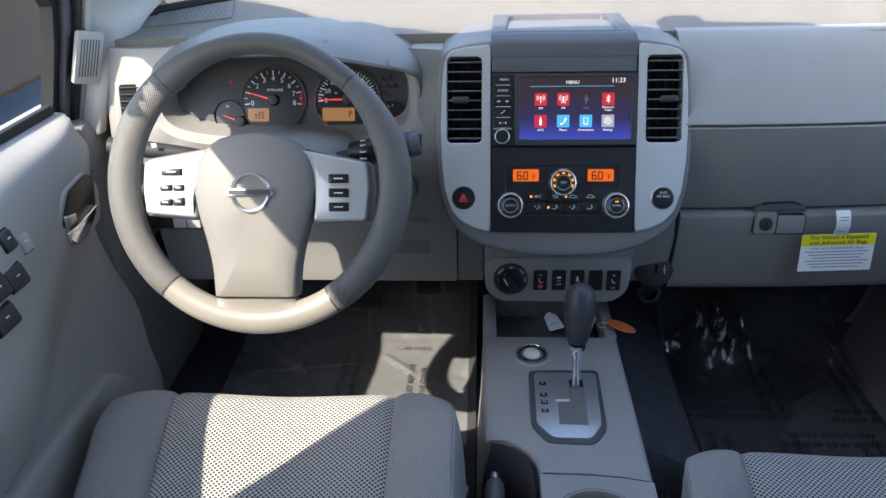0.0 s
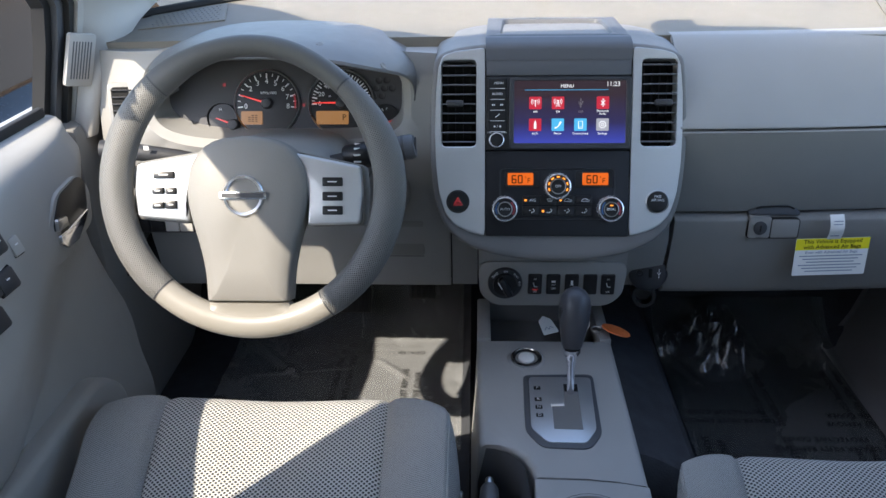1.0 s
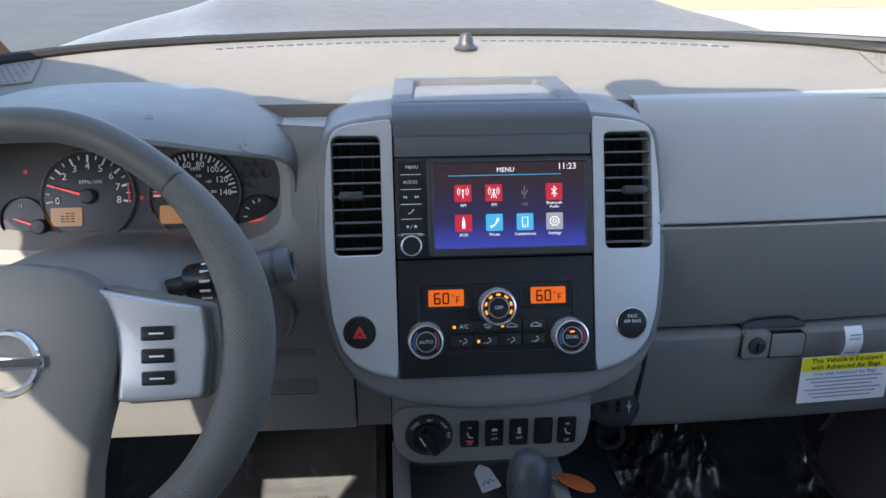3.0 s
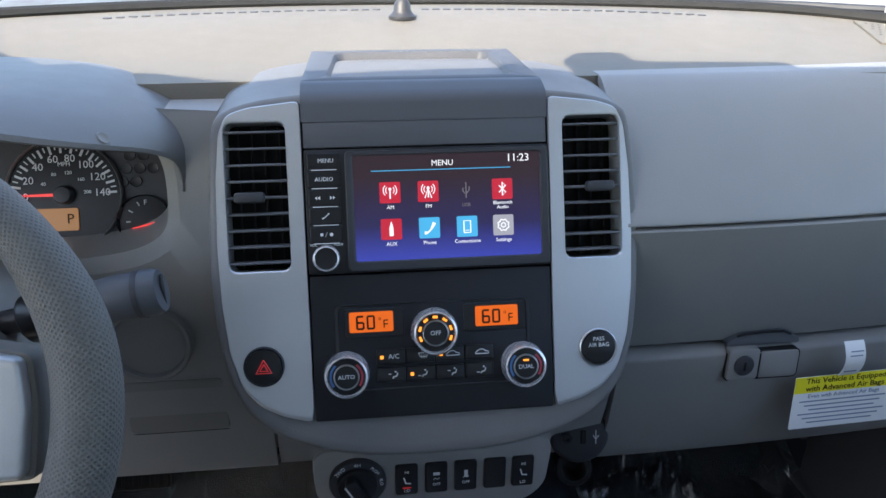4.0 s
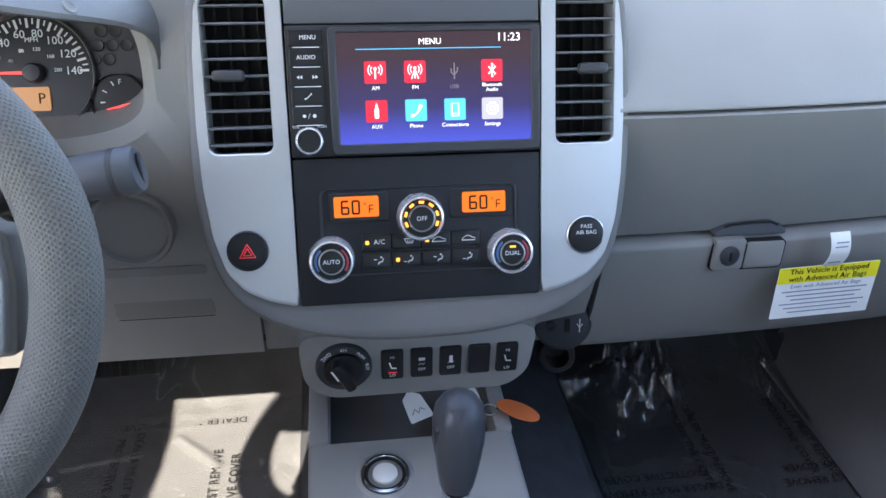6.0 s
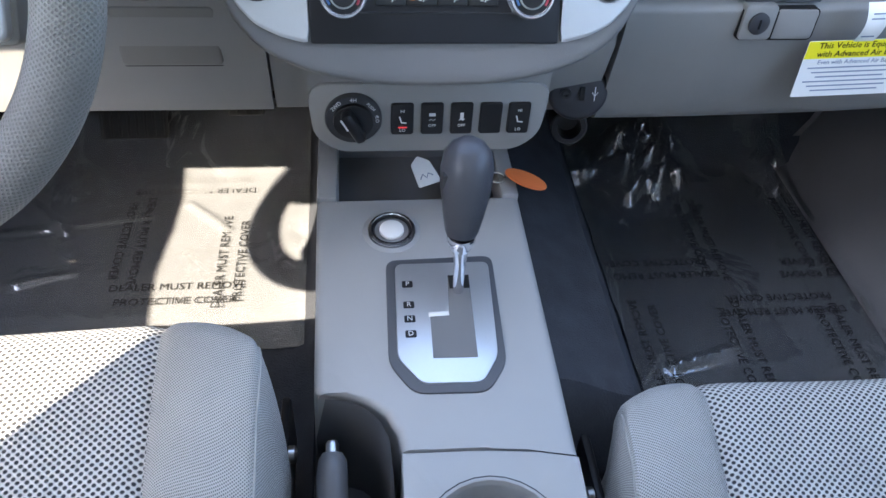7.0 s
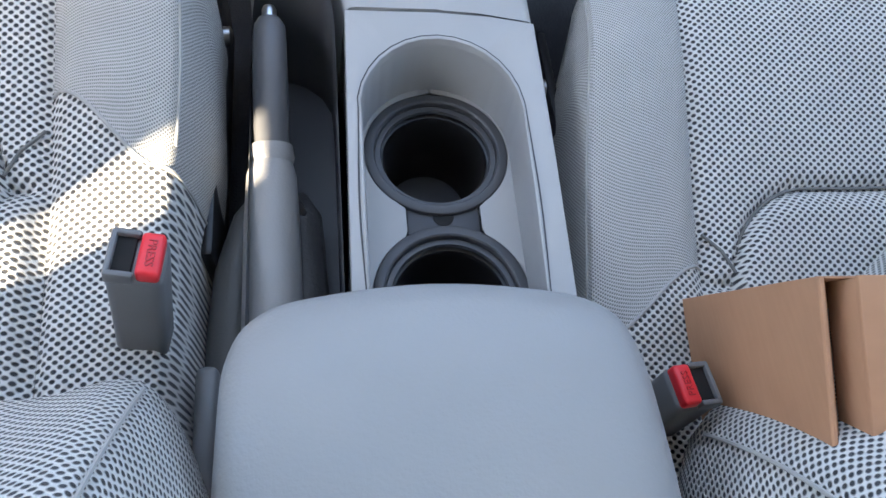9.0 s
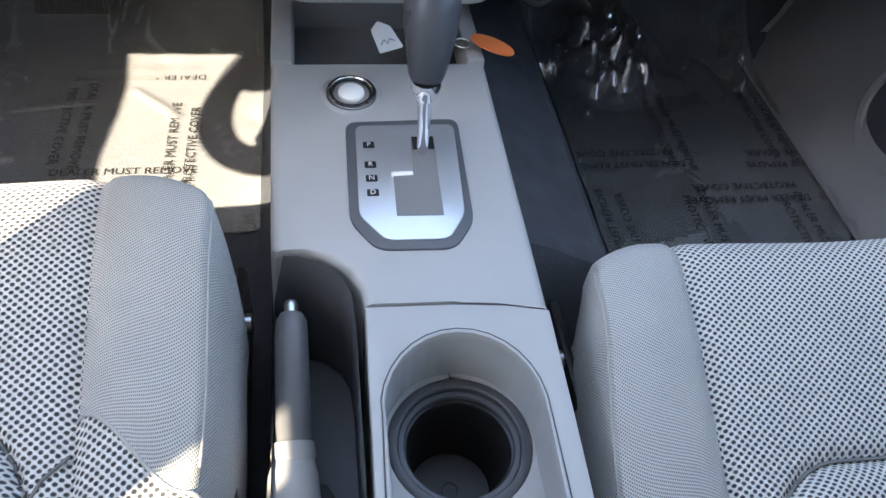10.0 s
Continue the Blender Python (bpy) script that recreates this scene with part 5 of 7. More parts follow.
# rear section: cup holder deck
rear = [(-0.0405, 0.7945), (0.035, 0.793), (0.080, 0.789), (0.1155, 0.782), (0.1150, 0.66), (0.1120, 0.50), (0.110, 0.40), (-0.047, 0.40), (-0.0455, 0.55), (-0.0425, 0.70)]
lip_o = [(-0.0315, 0.50), (-0.0315, 0.60), (-0.0305, 0.695)] + [(0.031 + 0.0625 * math.cos(radians(a)), 0.695 + 0.068 * math.sin(radians(a))) for a in range(172, -1, -12)] + [(0.0935, 0.695), (0.0915, 0.60), (0.089, 0.50)]


def holed_deck(outer, hole, zf, drop, m=96):
    """A deck with a walled pocket: both loops resampled round the pocket's middle."""
    c = sum((Vector(p) for p in hole), Vector((0, 0))) / len(hole)

    def hit(poly, a):
        d = Vector((math.cos(a), math.sin(a)))
        best = 0.0
        for i in range(len(poly)):
            p, q = Vector(poly[i - 1]) - c, Vector(poly[i]) - c
            e = q - p
            den = d.x * e.y - d.y * e.x
            if abs(den) < 1e-12:
                continue
            t = (p.x * e.y - p.y * e.x) / den
            u = (p.x * d.y - p.y * d.x) / den
            if t > 0 and -1e-6 <= u <= 1 + 1e-6:
                best = max(best, t)
        return c + d * best
    angles = sorted([2 * math.pi * k / m for k in range(m)] + [math.atan2(p[1] - c.y, p[0] - c.x) % (2 * math.pi) for p in outer])
    o = [hit(outer, a) for a in angles]
    h = [hit(hole, a) for a in angles]
    rows = [[(p.x, p.y, 0.0) for p in o], [(p.x, p.y, zf(p.y) - 0.0022) for p in o]]
    rows += [[((p + (c - p) * 0.012).x, (p + (c - p) * 0.012).y, zf(p.y) - 0.0005) for p in o], [((p + (c - p) * 0.05).x, (p + (c - p) * 0.05).y, zf(p.y)) for p in o]]
    rows += [[((p + (p - c) * 0.05).x, (p + (p - c) * 0.03).y, zf(p.y)) for p in h], [((p + (p - c) * 0.01).x, (p + (p - c) * 0.01).y, zf(p.y) - 0.0015) for p in h], [(p.x, p.y, zf(p.y) - 0.006) for p in h]]
    rows += [[(p.x, p.y, zf(p.y) - drop) for p in h]]
    return loft(rows, True)


rear_part = part("rear_body", holed_deck(dense(rear), lip_o, top_c, 0.060), CONSOLE, console)

CUPZ = 0.151
CUPRIM = plain("slate_cup_plastic", (0.055, 0.057, 0.062), 0.45, relief=0.15)
mouth = dense(lip_o, 0.006)
mid = sum((Vector(p) for p in mouth), Vector((0, 0))) / len(mouth)
for name, mat, rows in (("pocket_lip", CONSOLE, ((0.0045, 0.0), (0.0040, 0.0012), (0.0028, 0.0018), (0.0012, 0.0012), (0.0, -0.004))), ("lip_groove", DARK, ((0.0058, 0.0), (0.0056, 0.0006), (0.0044, 0.0006), (0.0042, 0.0)))):
    rings = []
    for grow, dz in rows:
        ring = []
        for x, y in mouth:
            d = Vector((x, y)) - mid
            q = Vector((x, y)) + d.normalized() * grow
            ring.append((q.x, q.y, top_c(q.y) + dz))
        rings.append(ring)
    part(name, loft(rings, True), mat, console)
cups = thing("cup_holder_insert", "dark grey twin cup holder insert", "cup holder")
for i, (cx, cy) in enumerate(((0.032, 0.697), (0.032, 0.566))):
    prof = [(0.0605, -0.004), (0.0590, 0.000), (0.0545, 0.0005), (0.0535, -0.003), (0.0505, -0.0045), (0.0495, -0.009), (0.0445, -0.0105), (0.0425, -0.014), (0.0400, -0.085), (0.036, -0.092), (0.0, -0.093)]
    part("cup_well", lathe(prof, 64, at(cx, cy, CUPZ), cap=False), BLACK, cups, "round dark cup well")
    part("cup_rim", lathe([(0.0606, -0.002), (0.0600, 0.0022), (0.0588, 0.0030), (0.0528, 0.0030), (0.0515, 0.0018), (0.0510, -0.003)], 64, at(cx, cy, CUPZ), cap=False), CUPRIM, cups, "stepped grey rim of the cup well")
    part("cup_step", lathe([(0.0512, -0.004), (0.0505, -0.0032), (0.0465, -0.0034), (0.0455, -0.006)], 64, at(cx, cy, CUPZ), cap=False), CUPRIM, cups)
    part("well_mat", lathe([(0.037, 0.0), (0.036, 0.002), (0.008, 0.002), (0.007, 0.001), (0.0, 0.001)], 40, at(cx, cy, CUPZ - 0.0925), cap=False), DARK, cups)


def deck_with_holes():
    """The pocket's floor round both wells, as a strip left and right of them."""
    rows = []
    for k in range(61):
        y = lerp(0.775, 0.47, k / 60)
        half_w = 0.0
        for cy in (0.697, 0.566):
            d = abs(y - cy)
            if d < 0.0605:
                half_w = max(half_w, math.sqrt(0.0605 ** 2 - d * d))
        half_w = max(half_w, 0.030 if 0.60 < y < 0.66 else 0.0)
        rows.append((y, half_w))
    left = loft([[(-0.034, y, CUPZ + 0.002), (min(0.032 - h, 0.0315), y, CUPZ + 0.002), (min(0.032 - h, 0.0315), y, CUPZ - 0.012)] for y, h in rows], False)
    rgt = loft([[(0.097, y, CUPZ + 0.002), (max(0.032 + h, 0.0325), y, CUPZ + 0.002), (max(0.032 + h, 0.0325), y, CUPZ - 0.012)] for y, h in rows], False)
    return join(left, rgt)


part("deck", deck_with_holes(), CONSOLE, cups)
part("bridge", rbox((0.060, 0.030, 0.010), (0.032, 0.6315, CUPZ - 0.006), 0.003, 2), DARK, cups)
part("bridge_hole", lathe([(0.0085, 0.0), (0.0085, 0.0006), (0.0, 0.0006)], 24, at(0.032, 0.636, CUPZ - 0.001)), VOID, cups)
for s in (-1, 1):
    part("bridge_block", rbox((0.006, 0.040, 0.014), (0.032 + s * 0.033, 0.6315, CUPZ - 0.006), 0.002, 2), BLACK, cups)

# ---- brake well and lever ----
well = [(-0.1195, 0.853), (-0.095, 0.851), (-0.076, 0.844), (-0.059, 0.829), (-0.0505, 0.810), (-0.0485, 0.78), (-0.0500, 0.45), (-0.121, 0.45)]
well_d = dense(well)
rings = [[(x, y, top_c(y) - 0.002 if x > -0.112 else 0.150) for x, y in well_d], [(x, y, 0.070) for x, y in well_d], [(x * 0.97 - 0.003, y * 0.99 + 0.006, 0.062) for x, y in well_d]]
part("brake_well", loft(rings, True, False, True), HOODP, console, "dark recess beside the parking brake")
part("well_side", rbox((0.006, 0.42, 0.07), (-0.1235, 0.65, 0.035), 0.002, 1), CONSOLE, console)

SLEEVE = plain("brake_sleeve_leather", (0.245, 0.245, 0.245), 0.5, relief=0.4, grain=400, depth=0.0006)
brake = thing("parking_brake", "grey parking brake lever with leather sleeve", "parking brake")
path = [(-0.1025, 0.820, 0.1765), (-0.1025, 0.814, 0.1745), (-0.103, 0.80, 0.169), (-0.103, 0.75, 0.150), (-0.1035, 0.708, 0.1345)]
part("handle", tube(path, [0.0095, 0.0132, 0.0144, 0.0148, 0.0146], 24), plain("brake_handle_plastic", (0.095, 0.097, 0.103), 0.35, relief=0.1), brake, "smooth grey handle")
part("release_button", tube([(-0.1025, 0.831, 0.1806), (-0.1025, 0.828, 0.1795), (-0.1025, 0.818, 0.1760)], [0.0045, 0.0062, 0.0062], 16), STEEL, brake, "grey release button")
part("collar", tube([(-0.1035, 0.716, 0.1375), (-0.1035, 0.706, 0.134), (-0.1035, 0.702, 0.1325)], [0.0175, 0.0190, 0.0180], 24), SLEEVE, brake)
part("sleeve", tube([(-0.1035, 0.705, 0.133), (-0.1038, 0.69, 0.1305), (-0.104, 0.65, 0.124), (-0.104, 0.60, 0.115), (-0.105, 0.52, 0.102), (-0.106, 0.44, 0.092)], [0.0165, 0.0205, 0.0225, 0.0235, 0.0245, 0.0250], 24), SLEEVE, brake, "grey leather sleeve")
folds = []
for k in range(5):
    y = 0.665 - 0.028 * k
    folds.append(tube([(-0.089, y + 0.014, 0.118 - 0.006 * k), (-0.080, y, 0.106 - 0.006 * k), (-0.068, y - 0.014, 0.076)], [0.004, 0.0065, 0.005], 8))
part("gaiter_side", tube([(-0.118, 0.685, 0.110), (-0.125, 0.665, 0.105), (-0.134, 0.62, 0.095), (-0.138, 0.57, 0.085), (-0.140, 0.46, 0.075)], [0.004, 0.012, 0.018, 0.020, 0.020], 16), LEATHER, brake, "soft grey gaiter")
part("gaiter", join(tube([(-0.082, 0.70, 0.080), (-0.081, 0.67, 0.095), (-0.079, 0.58, 0.09), (-0.078, 0.46, 0.08)], [0.006, 0.017, 0.020, 0.020], 16), *folds), plain("dark_leather", (0.05, 0.05, 0.052), 0.5, relief=0.5, grain=200, depth=0.002), brake, "creased dark gaiter")

# ---- gear lever ----
shifter = thing("gear_lever", "charcoal leather gear knob on a chrome stem", "gear lever")
KNOB = plain("charcoal_knob_leather", (0.050, 0.052, 0.060), 0.36, relief=0.35, grain=500, depth=0.0006)
stem = [(0.0272, 0.970, 0.222), (0.0255, 0.964, 0.250), (0.0235, 0.956, 0.285), (0.0215, 0.949, 0.318)]
part("stem", tube(stem, [0.0060, 0.0056, 0.0060, 0.0080], 20), CHROME, shifter, "polished chrome stem")
part("collar", tube([(0.0218, 0.950, 0.312), (0.0210, 0.947, 0.326), (0.0207, 0.946, 0.333)], [0.0098, 0.0135, 0.0128], 24), CHROME, shifter)
kp = [(0.0205, 0.945, 0.331), (0.0208, 0.947, 0.336), (0.0220, 0.953, 0.350), (0.0238, 0.963, 0.372), (0.0248, 0.971, 0.390), (0.0252, 0.977, 0.403), (0.0254, 0.981, 0.411), (0.0255, 0.983, 0.415)]
kr = [0.0132, 0.0155, 0.0188, 0.0228, 0.0240, 0.0212, 0.0138, 0.0040]
part("knob", tube(kp, kr, 28, flat=1.05), KNOB, shifter, "charcoal leather knob, narrower at its foot")
part("stitch_line", tube([Vector(p) + Vector((0.0, -0.9 * r, 0.0)) for p, r in zip(kp[1:6], kr[1:6])], 0.0009, 6), DARK, shifter)
part("unlock_key", rbox((0.006, 0.022, 0.030), (0.0045, 0.966, 0.378), 0.003, 3), DARK, shifter)

# key fob, tags
fob = thing("key_ring", "key fob with orange and white paper tags", "key")
part("fob", rbox((0.034, 0.060, 0.012), (0.052, 1.135, 0.222), 0.005, 3), BLACK, fob)
OT = at(0.121, 1.120, 0.2500) @ Matrix.Rotation(radians(-28), 4, "Z") @ Matrix.Rotation(radians(8), 4, "Y")
part("orange_tag", prism([(0.026 * math.cos(2 * math.pi * k / 32), 0.0125 * math.sin(2 * math.pi * k / 32)) for k in range(32)], 0.0, 0.0022, 0.0006, 2, OT), ORANGE, fob, "oval orange key tag")
part("tag_ring", tube([(0.089 + 0.009 * math.cos(a), 1.128 + 0.009 * math.sin(a), 0.248) for a in [2 * math.pi * k / 20 for k in range(21)]], 0.0009, 6), STEEL, fob)
for px, py, rz in ((0.0045, 1.150, 20), (0.066, 1.150, -35)):
    PT = at(px, py, 0.2410) @ Matrix.Rotation(radians(rz), 4, "Z") @ Matrix.Rotation(radians(20), 4, "X")
    tagp = part("paper_tag", prism(soften([(-0.014, -0.020), (0.016, -0.018), (0.012, 0.012), (0.0, 0.022), (-0.012, 0.012)], 0.003), 0.0, 0.001, 0.0, 1, PT), WHITE, fob, "white paper tag with pen marks")
    part("pen_mark", tube([PT @ Vector(p) for p in ((-0.008, -0.010, 0.0012), (-0.003, -0.004, 0.0012), (0.0, -0.010, 0.0012), (0.004, -0.004, 0.0012), (0.009, -0.008, 0.0012))], 0.0007, 4), INKBLUE, tagp)

# ---- armrest ----
A0 = [(-0.126, 0.16), (-0.1285, 0.30), (-0.1265, 0.45), (-0.121, 0.497), (-0.103, 0.521), (-0.07, 0.531), (0.003, 0.537), (0.076, 0.529), (0.112, 0.516), (0.128, 0.492), (0.134, 0.44), (0.135, 0.30), (0.133, 0.16)]
loop3 = [tuple(p) for p in curve(A0, 60)]
back = [(lerp(0.133, -0.126, k / 16), 0.16) for k in range(1, 16)]
loop3 = loop3 + back
rings = []
ac = Vector((0.003, 0.34))
for k, z in ((0.96, 0.190), (0.992, 0.194), (1.0, 0.206), (1.0, 0.228), (0.985, 0.243), (0.95, 0.2535), (0.88, 0.2605), (0.72, 0.2655), (0.45, 0.268), (0.08, 0.269)):
    rings.append([(ac.x + (x - ac.x) * k, ac.y + (y - ac.y) * k, z) for x, y in loop3])
part("armrest_pad", loft(rings, True, False, True), ARMREST, console, "padded grey vinyl armrest")
part("bin", rbox((0.225, 0.34, 0.20), (0.003, 0.335, 0.093), 0.012, 3), CONSOLE, console, "grey storage bin under the pad")

# ---- seats ----
def seat(name_group, cx, front_y, z_front, label, back, seam, skew):
    s = thing("front_seat", label, "seat", name_group)

    def P(x, y, z):
        return (cx + x, front_y + y, z_front + z)

    def C(x, y, z):
        """A point of the cushion, which turns a little towards the console at its rear."""
        return P(x + skew * min(y, 0), y, z)

    def surf_z(x, y):
        """Height of the cushion's insert: dips towards the rear and between the bolsters."""
        return -0.010 - 0.075 * smooth(-y / 0.34) - 0.006 * smooth(1 - abs(x) / 0.16) + 0.0

    def arc_y(x):
        k = max(0.0, min(0.999, (abs(x) - 0.056) / 0.074))
        return (-0.200 if skew < 0 else -0.212) - 0.085 * (1 - math.sqrt(1 - k * k))

    # centre insert, front to rear
    rows = []
    for i in range(151):
        v = i / 150
        y = lerp(0.030, -0.50, v)
        row = []
        for j in range(81):
            x = lerp(-1, 1, j / 80) * lerp(0.170, 0.158, smooth(v * 1.4))
            yy, zz = y, surf_z(x, y)
            if y > -0.03:
                t = (y + 0.03) / 0.06
                ang = t * math.pi * 0.55
                yy = -0.03 + 0.040 * math.sin(ang)
                zz = surf_z(x, -0.03) - 0.055 * (1 - math.cos(ang))
            tuft = 0.0
            arc = arc_y(x)
            groove = math.exp(-((yy - arc) / 0.006) ** 2)
            tuft -= 0.009 * groove
            tuft += 0.014 * smooth((arc - yy) / 0.03) * (1 - 0.6 * smooth((arc - yy - 0.05) / 0.1))
            edge = math.exp(-((abs(lerp(-1, 1, j / 80)) - 1) / 0.05) ** 2)
            tuft *= smooth((1 - abs(lerp(-1, 1, j / 80))) / 0.12)
            row.append(C(x, yy, zz + tuft - 0.005 * edge))
        rows.append(row)
    part("cushion_insert", loft(rows, False, uv="top"), CLOTH, s, "light grey perforated mesh cloth")
    # arc piping of the rear insert
    pip = []
    for k in range(25):
        x = lerp(-0.130, 0.130, k / 24)
        y = arc_y(x)
        pip.append(C(x, y, surf_z(x, y) - 0.006))
    part("piping", tube(pip, 0.0016, 6), plain("grey_thread", (0.12, 0.12, 0.115), 0.9, relief=0.3), s)
    for sd in (-1, 1):
        ends = [(0.129, arc_y(0.1295) + 0.002), (0.140, arc_y(0.1295) + 0.020), (0.157, arc_y(0.1295) + 0.034)]
        part("piping", tube([C(sd * x, y, surf_z(x, y) + 0.0006) for x, y in ends], 0.0016, 6), plain("grey_thread", (0.12, 0.12, 0.115), 0.9, relief=0.3), s)
    # bolsters: rounded flanks, ribbed in front, mesh cloth behind a curved seam
    def flank(sd, u, q):
        """A point of the flank: u across it, q along it; past -0.03 it curls down like the insert's front."""
        tail = smooth((seam + 0.015 - q) / 0.16)
        inner_x = lerp(0.170, 0.158, smooth((0.030 - q) / 0.53 * 1.4))
        width = 0.106 * (1 - (0.16 if skew < 0 else 0.0) * tail) + (0.017 * smooth((-0.02 - q) / 0.30) if skew > 0 else 0.0)
        hi = (0.020 * smooth(-q / 0.12) + 0.006) * (1 - 0.9 * tail)
        base = surf_z(inner_x, min(q, -0.03))
        if u < 0.62:
            t = u / 0.62
            x = inner_x + width * 0.80 * t
            z = base - 0.006 * (1 - smooth(t / 0.12)) + hi * math.sin(math.pi * min(1, t * 0.62 + 0.02)) ** 0.8
        else:
            t = (u - 0.62) / 0.38
            a = t * math.pi / 2
            x = inner_x + width * (0.80 + (0.20 if skew < 0 else 0.08) * math.sin(a))
            z = base + hi * math.sin(math.pi * 0.64) ** 0.8 - 0.150 * (1 - math.cos(a)) ** 1.1
        y = q
        if q > -0.03:
            ang = (q + 0.03) / 0.06 * math.pi * 0.55
            y = -0.03 + 0.040 * math.sin(ang)
            z -= 0.055 * (1 - math.cos(ang))
        near = smooth((q + 0.16) / 0.15)
        y -= 0.085 * max(0.0, u - 0.10) ** 2 * near
        x -= 0.020 * u * u * smooth((q + 0.04) / 0.06)
        return C(sd * x, y, z)

    for sd in (-1, 1):
        seam_y = lambda u: seam - 0.062 * smooth(u / 0.62)
        rows = [[flank(sd, j / 36, lerp(0.030, seam_y(j / 36), (i / 40) ** 1.3)) for j in range(37)] for i in range(41)]
        part("cushion_bolster", loft(rows, False, uv=True), KNIT, s, "knitted grey side bolster")
        rows = [[flank(sd, j / 36, lerp(seam_y(j / 36), -0.47, i / 16)) for j in range(37)] for i in range(17)]
        part("cushion_side", loft(rows, False, uv="top"), CLOTH, s)
        part("piping", tube([Vector(flank(sd, j / 20, seam_y(j / 20))) + Vector((0, 0, 0.0005)) for j in range(21)], 0.0015, 6), RIBS, s)
        part("piping", tube([Vector(flank(sd, 0.70, lerp(0.0, seam - 0.045, i / 24))) + Vector((0, 0, 0.0004)) for i in range(25)], 0.0013, 6), RIBS, s)
    # cushion body under the skins
    body = [(x, y) for x, y in rounded(-0.250, -0.50, 0.250, 0.000, 0.05)]
    part("cushion_base", prism([(cx + x, front_y + y) for x, y in body], z_front - 0.20, z_front - 0.095, 0.01), RIBS, s)
    part("seat_frame", rbox((0.46, 0.42, 0.06), P(0, -0.24, -0.215), 0.01, 2), BLACK, s)
    for sd in (-1, 1):
        part("slide_rail", rbox((0.035, 0.52, 0.035), (cx + sd * 0.20, front_y - 0.25, 0.012), 0.004, 2), STEEL, s, "steel slide rail on the floor")
        part("rail_leg", rbox((0.030, 0.30, z_front - 0.235), (cx + sd * 0.20, front_y - 0.25, (z_front - 0.235) / 2 + 0.01), 0.004, 1), BLACK, s)

    inner = -1 if cx > 0 else 1
    shield = part("rail_shield", rbox((0.010, 0.30, 0.085), (cx + inner * 0.270, front_y - 0.155, 0.085), 0.004, 2), BLACK, s, "black shield along the seat rail")
    part("bolt", lathe([(0.009, 0.0), (0.009, 0.006), (0.006, 0.008), (0.0, 0.008)], 12, Matrix.Translation((cx + inner * 0.275, front_y - 0.07, 0.118)) @ Matrix.Rotation(radians(inner * 90), 4, "Y")), STEEL, shield, "zinc bolt")
    if skew < 0:
        part("recliner_cover", rbox((0.016, 0.130, 0.075), (cx + inner * 0.279, front_y - 0.470, 0.118), 0.006, 3), BUCKLE, s, "grey plastic recliner cover")
    # backrest, leaning back
    lean = 41 if skew < 0 else 30
    rec = math.tan(radians(lean))
    zb = -0.085
    rows = []
    for i in range(31):
        v = i / 30
        h = lerp(-0.03, 0.58, v)
        row = []
        for j in range(65):
            u = lerp(-1, 1, j / 64)
            half_w = (0.300 if skew > 0 else 0.322) - 0.06 * smooth((h - 0.30) / 0.3)
            x = u * half_w
            bol = 0.012 * smooth((abs(u) - 0.58) / 0.22) * (1 - smooth((abs(u) - 0.86) / 0.14))
            side = -0.125 * smooth((abs(u) - 0.70) / 0.30) ** 2.0
            y = -back - h * rec + bol + side + (0.21 * (u + 0.72) if skew > 0 else 0.0) + 0.030 * math.exp(-((h - 0.12) / 0.14) ** 2)
            if h < 0.03:
                y -= 0.05 * (1 - smooth((h + 0.03) / 0.06))
            row.append(P(x, y, zb + h))
        rows.append(row)
    part("backrest", loft(rows, False, uv=True), CLOTH, s, "mesh cloth backrest")
    for sd in (-1, 1):
        pts = []
        for k in range(20):
            h = lerp(0.045, 0.56, k / 19)
            half_w = (0.300 if skew > 0 else 0.322) - 0.06 * smooth((h - 0.30) / 0.3)
            pts.append(P(sd * half_w * 0.80, -back - h * rec + 0.0135 - 0.125 * smooth(0.10 / 0.30) ** 2.0 + 0.006 + 0.030 * math.exp(-((h - 0.12) / 0.14) ** 2) - 0.004 + (0.21 * (sd * 0.80 + 0.72) if skew > 0 else 0.0), zb + h))
        part("backrest_seam", tube(pts, 0.0014, 6), RIBS, s)
    part("backrest_shell", rbox((0.42, 0.10, 0.56), (0, 0, 0), 0.03, 3, Matrix.Translation(P(0, -back - 0.29 * rec - 0.085, zb + 0.29)) @ Matrix.Rotation(radians(lean), 4, "X")), DARK, s)
    part("headrest", rbox((0.26, 0.10, 0.17), (0, 0, 0), 0.04, 4, Matrix.Translation(P(0, -back - 0.69 * rec - 0.06, zb + 0.70)) @ Matrix.Rotation(radians(lean - 6), 4, "X")), CLOTH, s)
    return s


seat("front seats", -0.424, 0.926, 0.272, "driver seat in light grey mesh cloth, partly sunlit", 0.436, -0.215, -0.05)
seat("front seats", 0.424, 0.862, 0.228, "passenger seat in light grey mesh cloth holding a box", 0.408, -0.280, 0.10)


